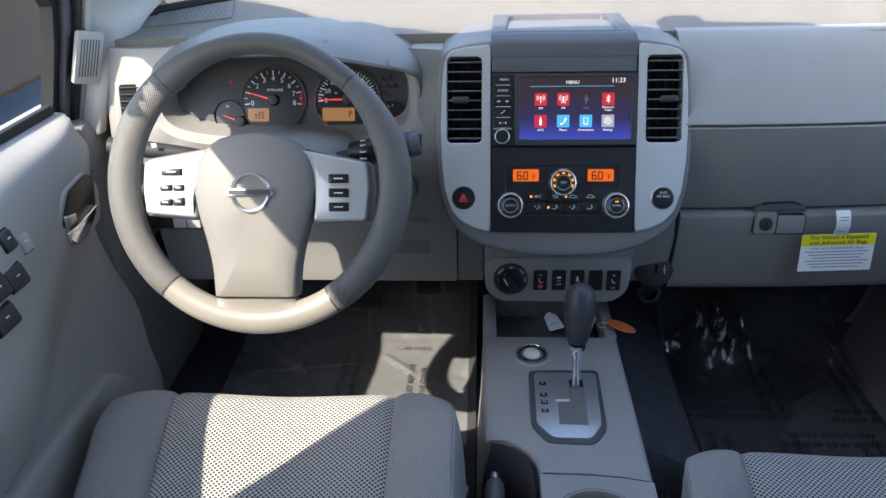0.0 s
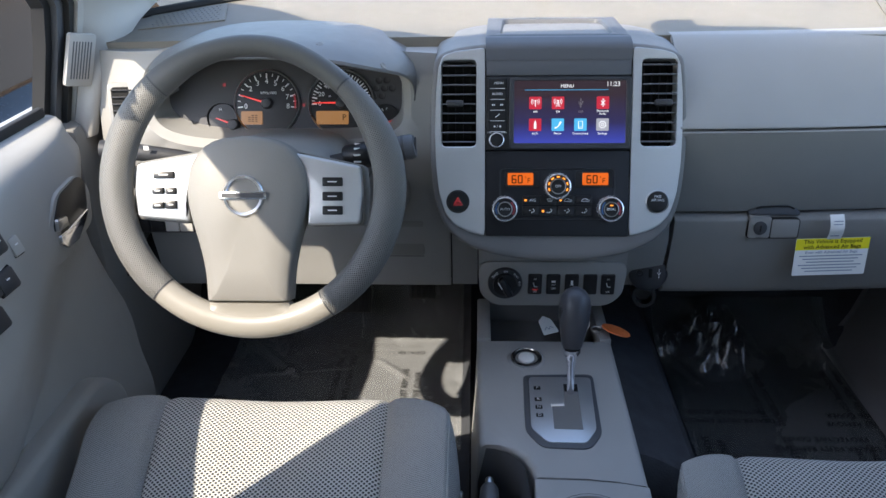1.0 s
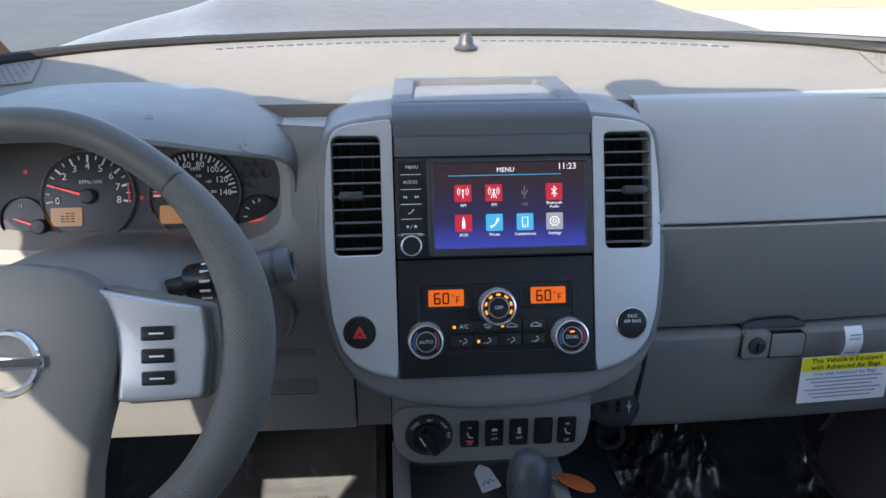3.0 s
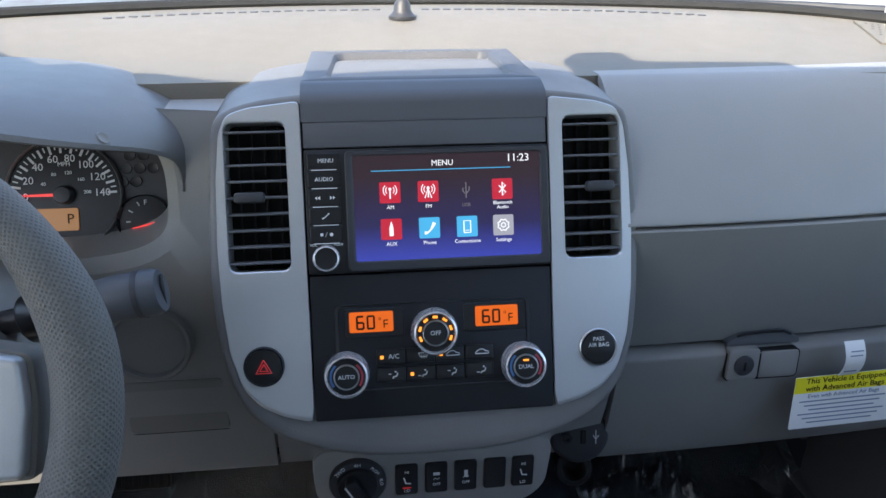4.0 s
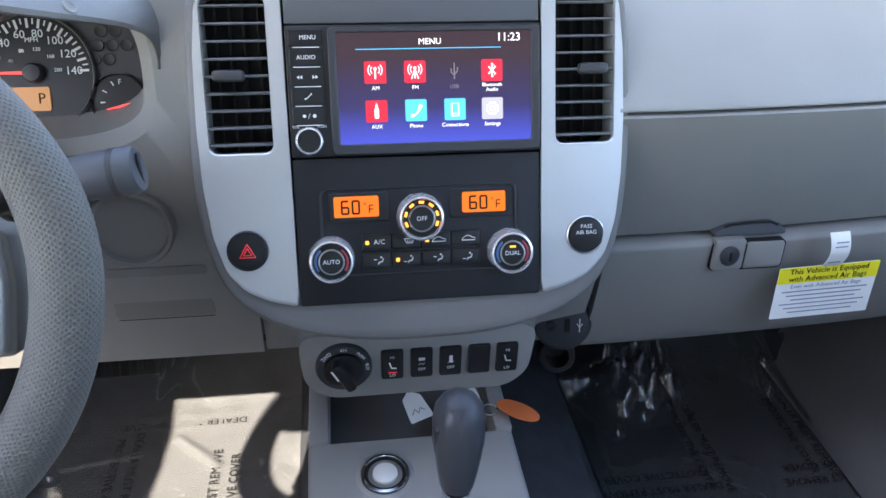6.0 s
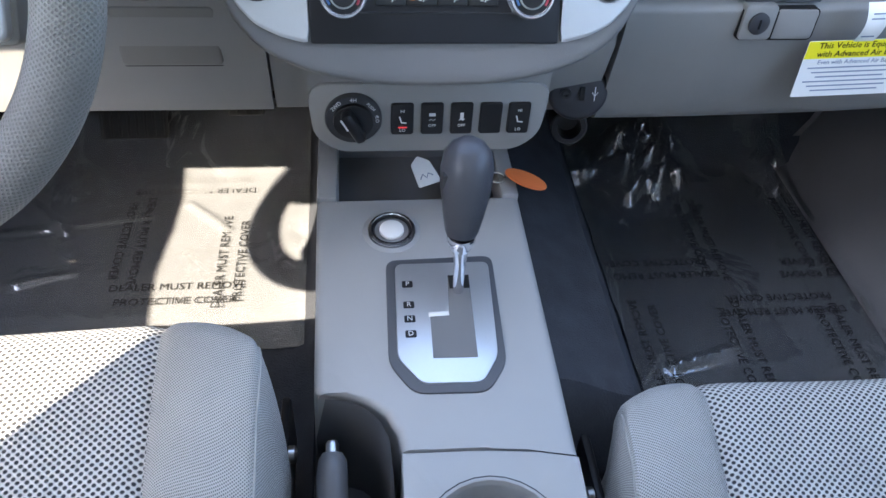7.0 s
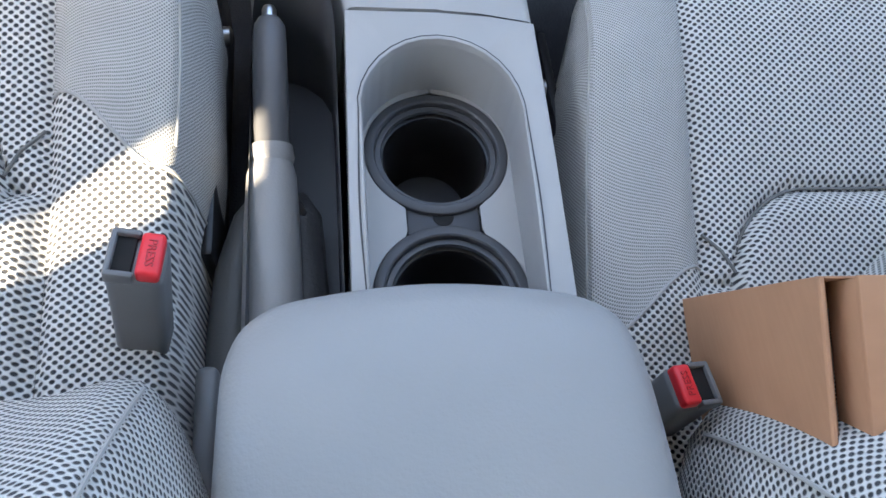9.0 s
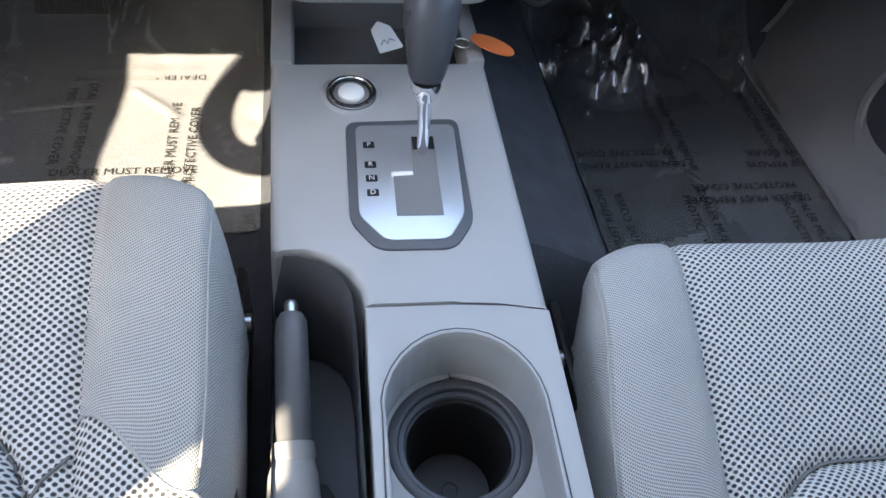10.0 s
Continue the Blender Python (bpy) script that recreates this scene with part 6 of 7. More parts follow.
# ---- belt buckles ----
def buckle(x, y, z, yaw, tilt, flip):
    b = thing("seat_belt_buckle", "grey seat belt buckle with a red press button", "buckle", "seat belt buckles")
    M = Matrix.Translation((x, y, z)) @ Matrix.Rotation(radians(yaw), 4, "Z") @ Matrix.Rotation(radians(9), 4, "Y") @ Matrix.Rotation(radians(tilt), 4, "X") @ Matrix.Scale(0.90, 4)
    part("housing", rbox((0.035, 0.034, 0.135), (0, 0, -0.070), 0.006, 3, M), BUCKLE, b)
    part("tongue_slot", rbox((0.014, 0.028, 0.002), (-0.0085 * flip, 0, -0.002), 0.001, 1, M), VOID, b)
    for sgn in (-1, 1):
        part("slot_cheek", rbox((0.018, 0.0045, 0.012), (-0.0085 * flip, sgn * 0.0150, -0.003), 0.002, 2, M), BUCKLE, b)
    part("slot_end", rbox((0.0040, 0.032, 0.012), (-0.0156 * flip, 0, -0.003), 0.002, 2, M), BUCKLE, b)
    rb = part("press_button", rbox((0.0145, 0.0310, 0.012), (0.0080 * flip, 0, -0.001), 0.003, 3, M), RED, b, "red press button")
    part("letters", words("PRESS", 0.0078, M @ at(0.0080 * flip, 0, 0.0052) @ Matrix.Rotation(radians(-90 if flip > 0 else 90), 4, "Z"), 0.0004), plain("dark_red_letters", (0.35, 0.015, 0.02), 0.4, relief=0), rb)
    part("strap", rbox((0.012, 0.030, 0.10), (0, 0, -0.170), 0.003, 1, M), RUBBER, b)
    return b


buckle(-0.164, 0.541, 0.281, -6, -4, 1)
buckle(0.177, 0.470, 0.205, 5, -4, -1)

# ---- cardboard box on the passenger seat ----
carton = thing("cardboard_box", "brown cardboard box lying on the passenger seat", "box")
BX = Matrix.Translation((0.210, 0.555, 0.150)) @ Matrix.Rotation(radians(-2), 4, "Z") @ Matrix.Rotation(radians(20), 4, "X") @ Matrix.Diagonal((1.0, 0.42, 1.09, 1.0))
part("side_panel", rbox((0.004, 0.232, 0.164), (0.002, -0.116, 0.082), 0.001, 1, BX), CARDBOARD, carton)
part("front_panel", rbox((0.300, 0.004, 0.164), (0.154, -0.002, 0.082), 0.001, 1, BX), CARDBOARD, carton)
part("base_panel", rbox((0.300, 0.228, 0.004), (0.154, -0.118, 0.003), 0.001, 1, BX), CARDBOARD, carton)
part("far_panel", rbox((0.004, 0.228, 0.164), (0.304, -0.118, 0.082), 0.001, 1, BX), CARDBOARD, carton)
part("tuck_flap", rbox((0.004, 0.228, 0.155), (0.0075, -0.116, 0.080), 0.001, 1, BX), CARDBOARD, carton)
part("lid_fold", rbox((0.004, 0.228, 0.026), (0.020, -0.118, 0.158), 0.0015, 2, BX), CARDBOARD, carton, "folded edge of the lid")
part("lid", rbox((0.290, 0.232, 0.004), (0.163, -0.117, 0.170), 0.0015, 2, BX), CARDBOARD, carton, "lid of the box, paler on top")
part("back_panel", rbox((0.296, 0.004, 0.160), (0.156, -0.230, 0.082), 0.001, 1, BX), CARDBOARD, carton)

# ---- cab ----
# floor, tunnel and toe boards
def tunnel(x, y):
    if -0.125 < x < 0.112:
        return 0.0
    if x > 0:
        return (0.150 * smooth((0.290 - x) / 0.075) + 0.04 * smooth((0.22 - x) / 0.1)) * smooth((y - 0.80) / 0.10)
    return 0.05 * smooth((0.160 + x) / 0.05) * smooth((y - 0.15) / 0.3)


def floor_z(x, y):
    """The floor, with toe boards at the front; the driver's side climbs a little sooner."""
    rise = 0.022 * smooth((y - 1.00) / 0.22) if x < -0.10 else 0.0
    return -0.012 + 0.40 * smooth((y - 1.42) / 0.42) + rise + tunnel(x, y)


rows = []
for i in range(181):
    y = lerp(-0.75, 1.80, i / 180)
    rows.append([(x, y, floor_z(x, y)) for x in [lerp(-0.80, 0.80, j / 96) for j in range(97)]])
floor = tagged(finish("floor", sheet(rows, 0.03), CARPET), "dark carpeted cab floor with a raised tunnel", "floor", kind="structure")


def film(name, x0, x1, y0, y1, seed, creases, crumples, mat, label):
    """Loose clear film over the carpet. creases: ridges (x0, y0, x1, y1, height); crumples: (x, y, radius, height)."""
    rnd = Vector((seed * 7.3, seed * 3.1, 0.0))
    rows = []
    for i in range(181):
        y = lerp(y0, y1, i / 180)
        row = []
        for j in range(101):
            x = lerp(x0, x1, j / 100)
            z = floor_z(x, y)
            w = 0.0025 + 0.0012 * noise.noise(Vector((x * 6, y * 6, 0)) + rnd)
            far = smooth((y - 1.36) / 0.1)
            w += far * (0.006 + 0.012 * abs(noise.noise(Vector((x * 14, y * 9, 2)) + rnd)))
            edge = smooth(1 - min(x - x0, x1 - x) / 0.04)
            w += edge * 0.010 * abs(noise.noise(Vector((x * 9, y * 14, 8)) + rnd))
            for ax, ay, bx, by, h in creases:
                d = Vector((bx - ax, by - ay))
                t = max(0.0, min(1.0, ((x - ax) * d.x + (y - ay) * d.y) / d.length_squared))
                q = math.hypot(x - ax - d.x * t, y - ay - d.y * t) + 0.004 * noise.noise(Vector((x * 22, y * 22, 4)) + rnd)
                w += h * math.exp(-(q / 0.007) ** 2)
            for px, py, pr, h in crumples:
                k = smooth(1.3 - math.hypot(x - px, y - py) / pr)
                if k > 0:
                    w += k * h * (0.4 + 1.3 * abs(noise.noise(Vector((x * 30, y * 22, 5)) + rnd)) + 0.5 * abs(noise.noise(Vector((x * 70, y * 60, 7)) + rnd)))
            row.append((x, y, z + w + 0.001))
        rows.append(row)
    bm = loft(rows, False)
    bm.normal_update()
    if sum(q.normal.z for q in bm.faces) < 0:
        bmesh.ops.reverse_faces(bm, faces=bm.faces)
    f = tagged(finish(name, bm, mat, flat=True), label, "plastic film")
    f.visible_shadow = False
    return f


# The driver's sheet takes the copy with sunlight put into its haze.
film_l = film("protective_film", -0.66, -0.150, 1.085, 1.60, 1.0, ((-0.60, 1.30, -0.38, 1.335, 0.006), (-0.55, 1.20, -0.47, 1.22, 0.005), (-0.33, 1.36, -0.27, 1.30, 0.005), (-0.62, 1.42, -0.50, 1.30, 0.010)), ((-0.52, 1.40, 0.05, 0.016),), FILM_SUNLIT, "clear plastic film with printed text over driver footwell")
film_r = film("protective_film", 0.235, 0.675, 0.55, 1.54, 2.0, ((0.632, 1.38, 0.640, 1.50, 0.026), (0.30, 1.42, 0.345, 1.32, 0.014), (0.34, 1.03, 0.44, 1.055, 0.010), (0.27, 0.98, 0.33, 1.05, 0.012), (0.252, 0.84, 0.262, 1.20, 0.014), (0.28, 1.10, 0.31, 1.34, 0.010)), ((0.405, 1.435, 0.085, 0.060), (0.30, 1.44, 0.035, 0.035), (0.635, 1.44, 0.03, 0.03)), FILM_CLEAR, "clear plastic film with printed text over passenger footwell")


def notice(film_ob, x, y, turn, size=0.0178, mat=INK):
    """Two lines of printed text on the film."""
    m = at(x, y, floor_z(x, y) + 0.0055) @ Matrix.Rotation(radians(turn), 4, "Z")
    part("printed_text", join(words("DEALER MUST REMOVE", size, m @ at(0, size * 0.75), 0.0001), words("PROTECTIVE COVER", size, m @ at(0, -size * 0.75), 0.0001)), mat, film_ob)


for x, y, turn in ((-0.326, 1.176, 0), (-0.257, 1.238, 90), (-0.404, 1.285, -90), (-0.327, 1.405, 180)):
    notice(film_l, x, y, turn)
for x, y, turn in ((0.541, 1.135, 180), (0.455, 1.050, -90), (0.602, 1.040, -90), (0.463, 1.277, -90), (0.634, 1.288, -90), (0.374, 1.213, 180), (0.655, 1.207, 180), (0.330, 1.06, 90)):
    notice(film_r, x, y, turn)


# pedals
def pedal(name, x, y, z, w, h, label):
    p = thing(name, label, "pedal")
    M = frame_of((x, y, z), (0, 0.55, 1), (0, -1, 0.55))
    part("pad", rbox((w, h, 0.012), (0, 0, 0), 0.004, 2, M), RUBBER, p)
    n = max(3, int(w / 0.011))
    for k in range(n):
        part("rib", rbox((0.004, h * 0.86, 0.004), (-w / 2 + (k + 0.5) * w / n, 0, 0.007), 0.001, 1, M), RUBBER, p)
    part("arm", tube([M @ Vector((0, h / 2, -0.01)), M @ Vector((0, h / 2 + 0.08, -0.02)), M @ Vector((0, h / 2 + 0.16, -0.01))], 0.007, 8), STEEL, p)


pedal("brake_pedal", -0.395, 1.400, 0.145, 0.095, 0.055, "ribbed black brake pedal under the dash")
pedal("accelerator_pedal", -0.240, 1.445, 0.150, 0.055, 0.050, "ribbed black accelerator pedal under the dash")

# ---- hang tag on the glove box ----
tag = thing("airbag_notice", "yellow and white airbag notice hanging from the glove box", "notice")
TG = frame_of((0.455, 1.117, 0.402), (-0.04, 0.03, 1), (0, -1, 0.03))
part("card", prism(rounded(-0.058, -0.036, 0.058, 0.030, 0.001, 1), 0.0, 0.0008, 0.0, 1, TG), WHITE, tag)
part("yellow_band", prism(rounded(-0.058, 0.010, 0.058, 0.030, 0.0005, 1), 0.0009, 0.0012, 0.0, 1, TG), YELLOW, tag, "yellow heading band")
part("heading", join(words("This Vehicle is Equipped", 0.0094, TG @ at(0, 0.0248, 0.0014)), words("with Advanced Air Bags", 0.0094, TG @ at(0, 0.0152, 0.0014))), INK, tag)
part("second_line", words("Even with Advanced Air Bags", 0.0070, TG @ at(0, 0.0055, 0.0011)), INKBLUE, tag)
for k in range(6):
    part("small_print", rbox((0.100 - 0.012 * (k % 3), 0.0016, 0.0003), (0.0, -0.001 - 0.0055 * k, 0.0010), 0, 1, TG), INKBLUE, tag)
strap_rows = []
for k in range(13):
    t = k / 12
    strap_rows.append([tuple(TG @ Vector((-0.004 + sx * 0.011 + 0.004 * (1 - t), 0.028 + 0.046 * t, 0.0008 + 0.012 * math.sin(t * 2.6)))) for sx in (-1, 1)])
part("strap", sheet(strap_rows, 0.0006, Vector((0, 1, 0))), WHITE, tag, "white paper strap")
for k in range(6):
    part("strap_print", rbox((0.014, 0.0014, 0.0003), (-0.002, 0.037 + 0.0055 * k, 0.0072 + 0.0016 * k if k < 4 else 0.0128), 0, 1, TG), INKBLUE, tag)

# ---- driver's door ----
DOORC = plain("door_trim", (0.31, 0.303, 0.285), 0.55, relief=0.35, grain=700, depth=0.0006)
door = thing("driver_door", "grey driver door with armrest switches and chrome handle", "door")
# stations along the door: the sill, the edge of the armrest, the face below it
rings = []
for y, xe, ze in ((1.128, -0.785, 0.588), (1.120, -0.765, 0.598), (1.100, -0.745, 0.596), (1.060, -0.732, 0.576), (1.00, -0.727, 0.540), (0.94, -0.724, 0.508), (0.88, -0.720, 0.470), (0.80, -0.712, 0.425), (0.74, -0.706, 0.400), (0.60, -0.700, 0.385), (0.35, -0.700, 0.380), (0.05, -0.70, 0.38), (-0.10, -0.70, 0.38)):
    low = -0.745
    zs = 0.636 - 0.040 * smooth((0.88 - y) / 0.22)
    sec = [(-0.830, zs), (-0.800, zs + 0.002), (-0.786, zs - 0.001), (lerp(-0.786, xe, 0.55), lerp(zs, ze, 0.15)), (xe - 0.013, lerp(zs, ze, 0.45)), (xe - 0.004, lerp(zs, ze, 0.80)), (xe, ze - 0.008), (xe - 0.007, ze - 0.05), (xe - 0.024, ze - 0.12), (low, min(0.30, ze - 0.14)), (-0.735, 0.20), (-0.725, 0.12), (-0.735, 0.02)]
    rings.append([(p.x, y, p.y) for p in curve(sec, 44)])
part("door_panel", loft(rings, False), DOORC, door)
part("map_pocket", prism(soften([(0.10, 0.08), (0.98, 0.08), (1.02, 0.20), (0.95, 0.27), (0.12, 0.27)], 0.04), 0.0, 0.035, 0.012, 3, frame_of((-0.745, 0.0, 0.0), (0, 0, 1), (1, 0, 0.0)) @ Matrix.Identity(4)), DOORC, door)
RECESS = [(-0.018, 0.042), (0.042, 0.049), (0.059, 0.034), (0.047, -0.007), (0.006, -0.025), (-0.04, -0.032), (-0.055, -0.004), (-0.045, 0.015)]
PLATE = [(-0.025, 0.045), (0.043, 0.052), (0.069, 0.018), (0.057, -0.032), (-0.027, -0.052), (-0.088, -0.05), (-0.095, -0.035), (-0.078, -0.009)]
LEVER = [(-0.05, -0.009), (-0.022, -0.01), (0.042, -0.004), (0.033, -0.015), (-0.003, -0.036), (-0.037, -0.035), (-0.05, -0.023)]
SLIDE = [(-0.045, 0.015), (-0.019, 0.01), (-0.019, -0.005), (-0.049, -0.003)]
HM = frame_of((-0.728, 1.0, 0.52), (0, 0, 1), (1, 0, 0))
plate = part("recess_plate", prism(soften(PLATE, 0.014), -0.030, 0.0015, 0.0015, 2, HM), DOORC, door, "raised surround of the door handle")
cup = part("handle_recess", prism(soften(RECESS, 0.010), -0.012, 0.0028, 0.0008, 2, HM), BLACK, door, "dark handle recess")
part("door_pull", prism(soften(LEVER, 0.004), 0.002, 0.0085, 0.003, 3, HM), CHROME, cup, "chrome door release")
part("lock_slide", prism(soften(SLIDE, 0.003), 0.002, 0.008, 0.002, 2, HM), STEEL, cup)
for (x, y, z), w, h, lb in (((-0.7295, 0.828, 0.5595), 0.020, 0.026, "dark window switch"), ((-0.7295, 0.859, 0.5405), 0.020, 0.026, "pale lock switch"), ((-0.7205, 0.811, 0.5145), 0.034, 0.028, "dark window switch"), ((-0.7205, 0.772, 0.5200), 0.034, 0.028, "dark window switch"), ((-0.7125, 0.758, 0.4850), 0.040, 0.028, "dark window switch")):
    SWM = frame_of((x, y, z), (-0.30, 0.0, 0.954), (0.95, -0.08, 0.30))
    part("switch_gap", rbox((w + 0.004, h + 0.004, 0.008), (0, 0, -0.003), 0.002, 1, SWM), VOID, door)
    sb = part("window_switch", rbox((w, h, 0.010), (0, 0, 0.0), 0.003, 2, SWM), DARK if "dark" in lb else GREY_LIGHT, door, lb)
    part("mark", rbox((0.006, 0.0018, 0.0003), (0, 0.002, 0.0052), 0, 1, SWM), PRINT, sb)
part("window_seal", rbox((0.012, 0.24, 0.016), (-0.803, 1.00, 0.645), 0.003, 2), RUBBER, door)

# ---- body shell that shades the cab ----
shell_t = thing("cab_shell", "light grey cab roof and pillars", "cab", kind="structure")
# Unseen lining, kept pale to bounce light into the cab.
HEAD = plain("headliner", (0.72, 0.71, 0.68), 0.9, relief=0.3, grain=300)
ROOF_Z, RAIL_X = 1.22, 0.60


def side_x(z):
    """The side of the cab leans inwards above the sill."""
    return 0.78 - 0.29 * (z - 0.65)


def header_y(x):
    # Unseen corners brought forward to shade the cluster hood.
    return 0.80 - 0.02 * x * x + 0.085 * smooth((abs(x) - 0.47) / 0.15)


rows = []
for i in range(17):
    t = i / 16
    rows.append([(x, lerp(-0.85, header_y(x), t), ROOF_Z + 0.03 - 0.05 * (abs(x) / RAIL_X) ** 3 - 0.03 * smooth((t - 0.85) / 0.15)) for x in [lerp(-0.625, 0.625, j / 24) for j in range(25)]])
part("roof", sheet(rows, -0.03), HEAD, shell_t)


def side_strip(name, s, low, high, mat, label=""):
    """A strip of the leaning side between two lines of (y, z)."""
    rows = [[(s * side_x(z), y, z) for y, z in line] for line in (low, high)]
    return part(name, sheet(rows, 0.012, Vector((s, 0, 0))), mat, shell_t, label)


for s in (-1, 1):
    # Right rail raised, out of view, to let more light onto the passenger seat.
    up = 0.07 if s > 0 else 0.0
    side_strip("roof_rail", s, [(y, z + up) for y, z in ((-0.85, 0.97), (-0.40, 0.985), (-0.04, 1.003), (0.07, 1.02), (0.33, 1.030), (0.47, 1.012), (0.575, 0.994), (0.75, 0.958))], [(-0.85, 1.215), (-0.40, 1.215), (-0.04, 1.215), (0.07, 1.215), (0.33, 1.215), (0.47, 1.215), (0.575, 1.215), (0.75, 1.205)], HEAD)
    side_strip("windscreen_pillar", s, [(0.75, 0.958), (0.98, 0.915), (1.12, 0.868), (1.180, 0.80), (1.190, 0.66), (1.190, 0.60)], [(0.70, 1.205), (0.90, 1.100), (1.13, 0.990), (1.28, 0.875), (1.42, 0.745), (1.42, 0.60)], GREY_LIGHT, "light grey windscreen pillar trim")
    side_strip("centre_pillar", s, [(0.085, 0.60), (0.338, 0.60)], [(0.012, 1.025), (0.330, 1.028)], HEAD)
    # Unseen panel added on the left only, to trim the seat's sun patch.
    if s < 0:
        side_strip("sun_patch_mask", s, [(-0.36, 0.60), (0.070, 0.60)], [(-0.36, 0.99), (-0.055, 1.003)], HEAD)
    side_strip("rear_pillar", s, [(-0.90, 0.60), (-0.75, 0.60)], [(-0.90, 0.97), (-0.70, 0.97)], HEAD)
    part("outer_side", rbox((0.03, 2.35, 0.90), (s * 0.850, 0.15, 0.185), 0.01, 2), DOORC, shell_t)
    part("kick_panel", rbox((0.05, 0.65, 0.62), (s * 0.800, 1.48, 0.30), 0.02, 2), GREY_LOW, shell_t)
    part("rear_door_panel", rbox((0.05, 0.90, 0.62), (s * 0.795, -0.42, 0.31), 0.02, 2), DOORC, shell_t)
part("far_door_panel", rbox((0.05, 1.22, 0.62), (0.775, 0.57, 0.31), 0.02, 2), DOORC, shell_t)
SILLM = plain("dark_sill_trim", (0.13, 0.125, 0.125), 0.55, relief=0.3)
sill_sec = [(0.668, -0.006), (0.690, -0.002), (0.715, 0.018), (0.735, 0.06), (0.752, 0.12), (0.765, 0.20)]
part("sill_trim", sheet([[(x, y, z) for x, z in sill_sec] for y in (-0.10, 0.3, 0.7, 1.1, 1.5)], -0.012, Vector((1, 0, -0.3))), SILLM, shell_t, "dark grey sill trim beside the passenger")
SPK = frame_of((0.748, 1.16, 0.105), (0, 1, 0), (-1, 0, 0.25))
spk = part("speaker_ring", lathe([(0.088, -0.004), (0.088, 0.004), (0.082, 0.008), (0.074, 0.006), (0.072, 0.001)], 48, SPK, cap=False), SILLM, shell_t, "round speaker surround")
part("speaker_mesh", lathe([(0.073, 0.001), (0.05, 0.004), (0.0, 0.005)], 40, SPK), DARK, spk)
# Unseen rear of the cab, added to close it and cut light from behind.
part("back_wall", rbox((1.66, 0.04, 0.72), (0, -0.92, 0.36), 0.01, 2), HEAD, shell_t)
part("back_header", rbox((1.30, 0.04, 0.10), (0, -0.87, 1.19), 0.01, 2), HEAD, shell_t)
for s in (-1, 1):
    part("back_post", rbox((0.16, 0.04, 0.44), (s * 0.63, -0.90, 0.93), 0.01, 2), HEAD, shell_t)
part("rear_bench", rbox((1.30, 0.45, 0.30), (0, -0.62, 0.15), 0.05, 3), CLOTH, shell_t)
part("fire_wall", rbox((1.66, 0.03, 0.72), (0, 1.83, 0.34), 0.01, 1), BLACK, shell_t)

rear_mirror = thing("rear_view_mirror", "black rear view mirror hung from the windscreen", "mirror")
MR = Matrix.Translation((0.050, 0.940, 1.088)) @ Matrix.Rotation(radians(-3), 4, "Z")
part("housing", rbox((0.215, 0.030, 0.055), (0, 0, 0), 0.012, 3, MR), BLACK, rear_mirror)
part("mirror_glass", rbox((0.197, 0.003, 0.042), (0, -0.0155, 0), 0.001, 1, MR), CHROME, rear_mirror, "reflecting mirror glass")
part("mount", tube([(0.040, 0.950, 1.092), (0.0, 0.958, 1.095), (-0.035, 0.965, 1.092)], 0.010, 10), BLACK, rear_mirror)
part("mount_base", rbox((0.058, 0.062, 0.045), (-0.038, 0.968, 1.088), 0.010, 2), BLACK, rear_mirror, "black mount glued to the windscreen")

# inner faces of the windscreen pillars, turning in from the side to the glass and the dash end
for s in (-1, 1):
    outer = [(0.58, 1.190), (0.66, 1.195), (0.74, 1.200), (0.80, 1.196), (0.868, 1.130), (0.915, 0.990), (0.958, 0.750)]
    inner = [(0.762, 1.202, 0.585), (0.736, 1.222, 0.676), (0.704, 1.305, 0.747), (0.692, 1.430, 0.792), (0.665, 1.330, 0.880), (0.635, 1.130, 1.020), (0.605, 0.800, 1.190)]
    rows = []
    for k in range(9):
        u = k / 8
        row = []
        for (z, y), q in zip(outer, inner):
            a = Vector((side_x(z), y, z))
            p = a.lerp(Vector(q), u) + Vector((-0.010, -0.012, 0)) * math.sin(math.pi * u) ** 0.7
            row.append((s * p.x, p.y, p.z))
        rows.append(row)
    cols = [[tuple(c) for c in curve([Vector(r) for r in row], 40)] for row in rows]
    part("pillar_trim", sheet(cols, 0.006, Vector((s, 0.4, 0))), GREY_LIGHT, shell_t, "light grey inner pillar trim")

# A-pillar side: vent panel and door seals by the driver
PV = frame_of((-0.752, 1.178, 0.712), (0.28, 0.10, 1), (0.86, -0.48, -0.20))
grl = part("pillar_grille", prism(rounded(-0.024, -0.042, 0.024, 0.042, 0.004, 3), -0.006, 0.0015, 0.0010, 2, PV), GREY_LIGHT, shell_t)
for k in range(7):
    part("grille_slot", rbox((0.0020, 0.060, 0.001), (-0.0156 + 0.0052 * k, 0, 0.0014), 0, 1, PV), HOODP, grl)
SEAL = ((0.60, 1.192), (0.66, 1.192), (0.74, 1.190), (0.80, 1.180), (0.868, 1.120), (0.915, 0.980), (0.955, 0.76))
for off, y0, y1, mt, lb in ((0.006, 0.002, -0.016, RUBBER, "black rubber door seal"), (0.016, -0.016, -0.036, HOODP, "grey door frame"), (0.026, -0.036, -0.054, BLACK, "black glass run")):
    rows = [[(-side_x(z) - off, y + dy, z - 0.4 * max(0.0, -dy) * smooth((z - 0.80) / 0.08)) for z, y in SEAL] for dy in (y0, y1)]
    part("door_seal", sheet(rows, 0.020, Vector((-1, 0, 0))), mt, shell_t, lb)

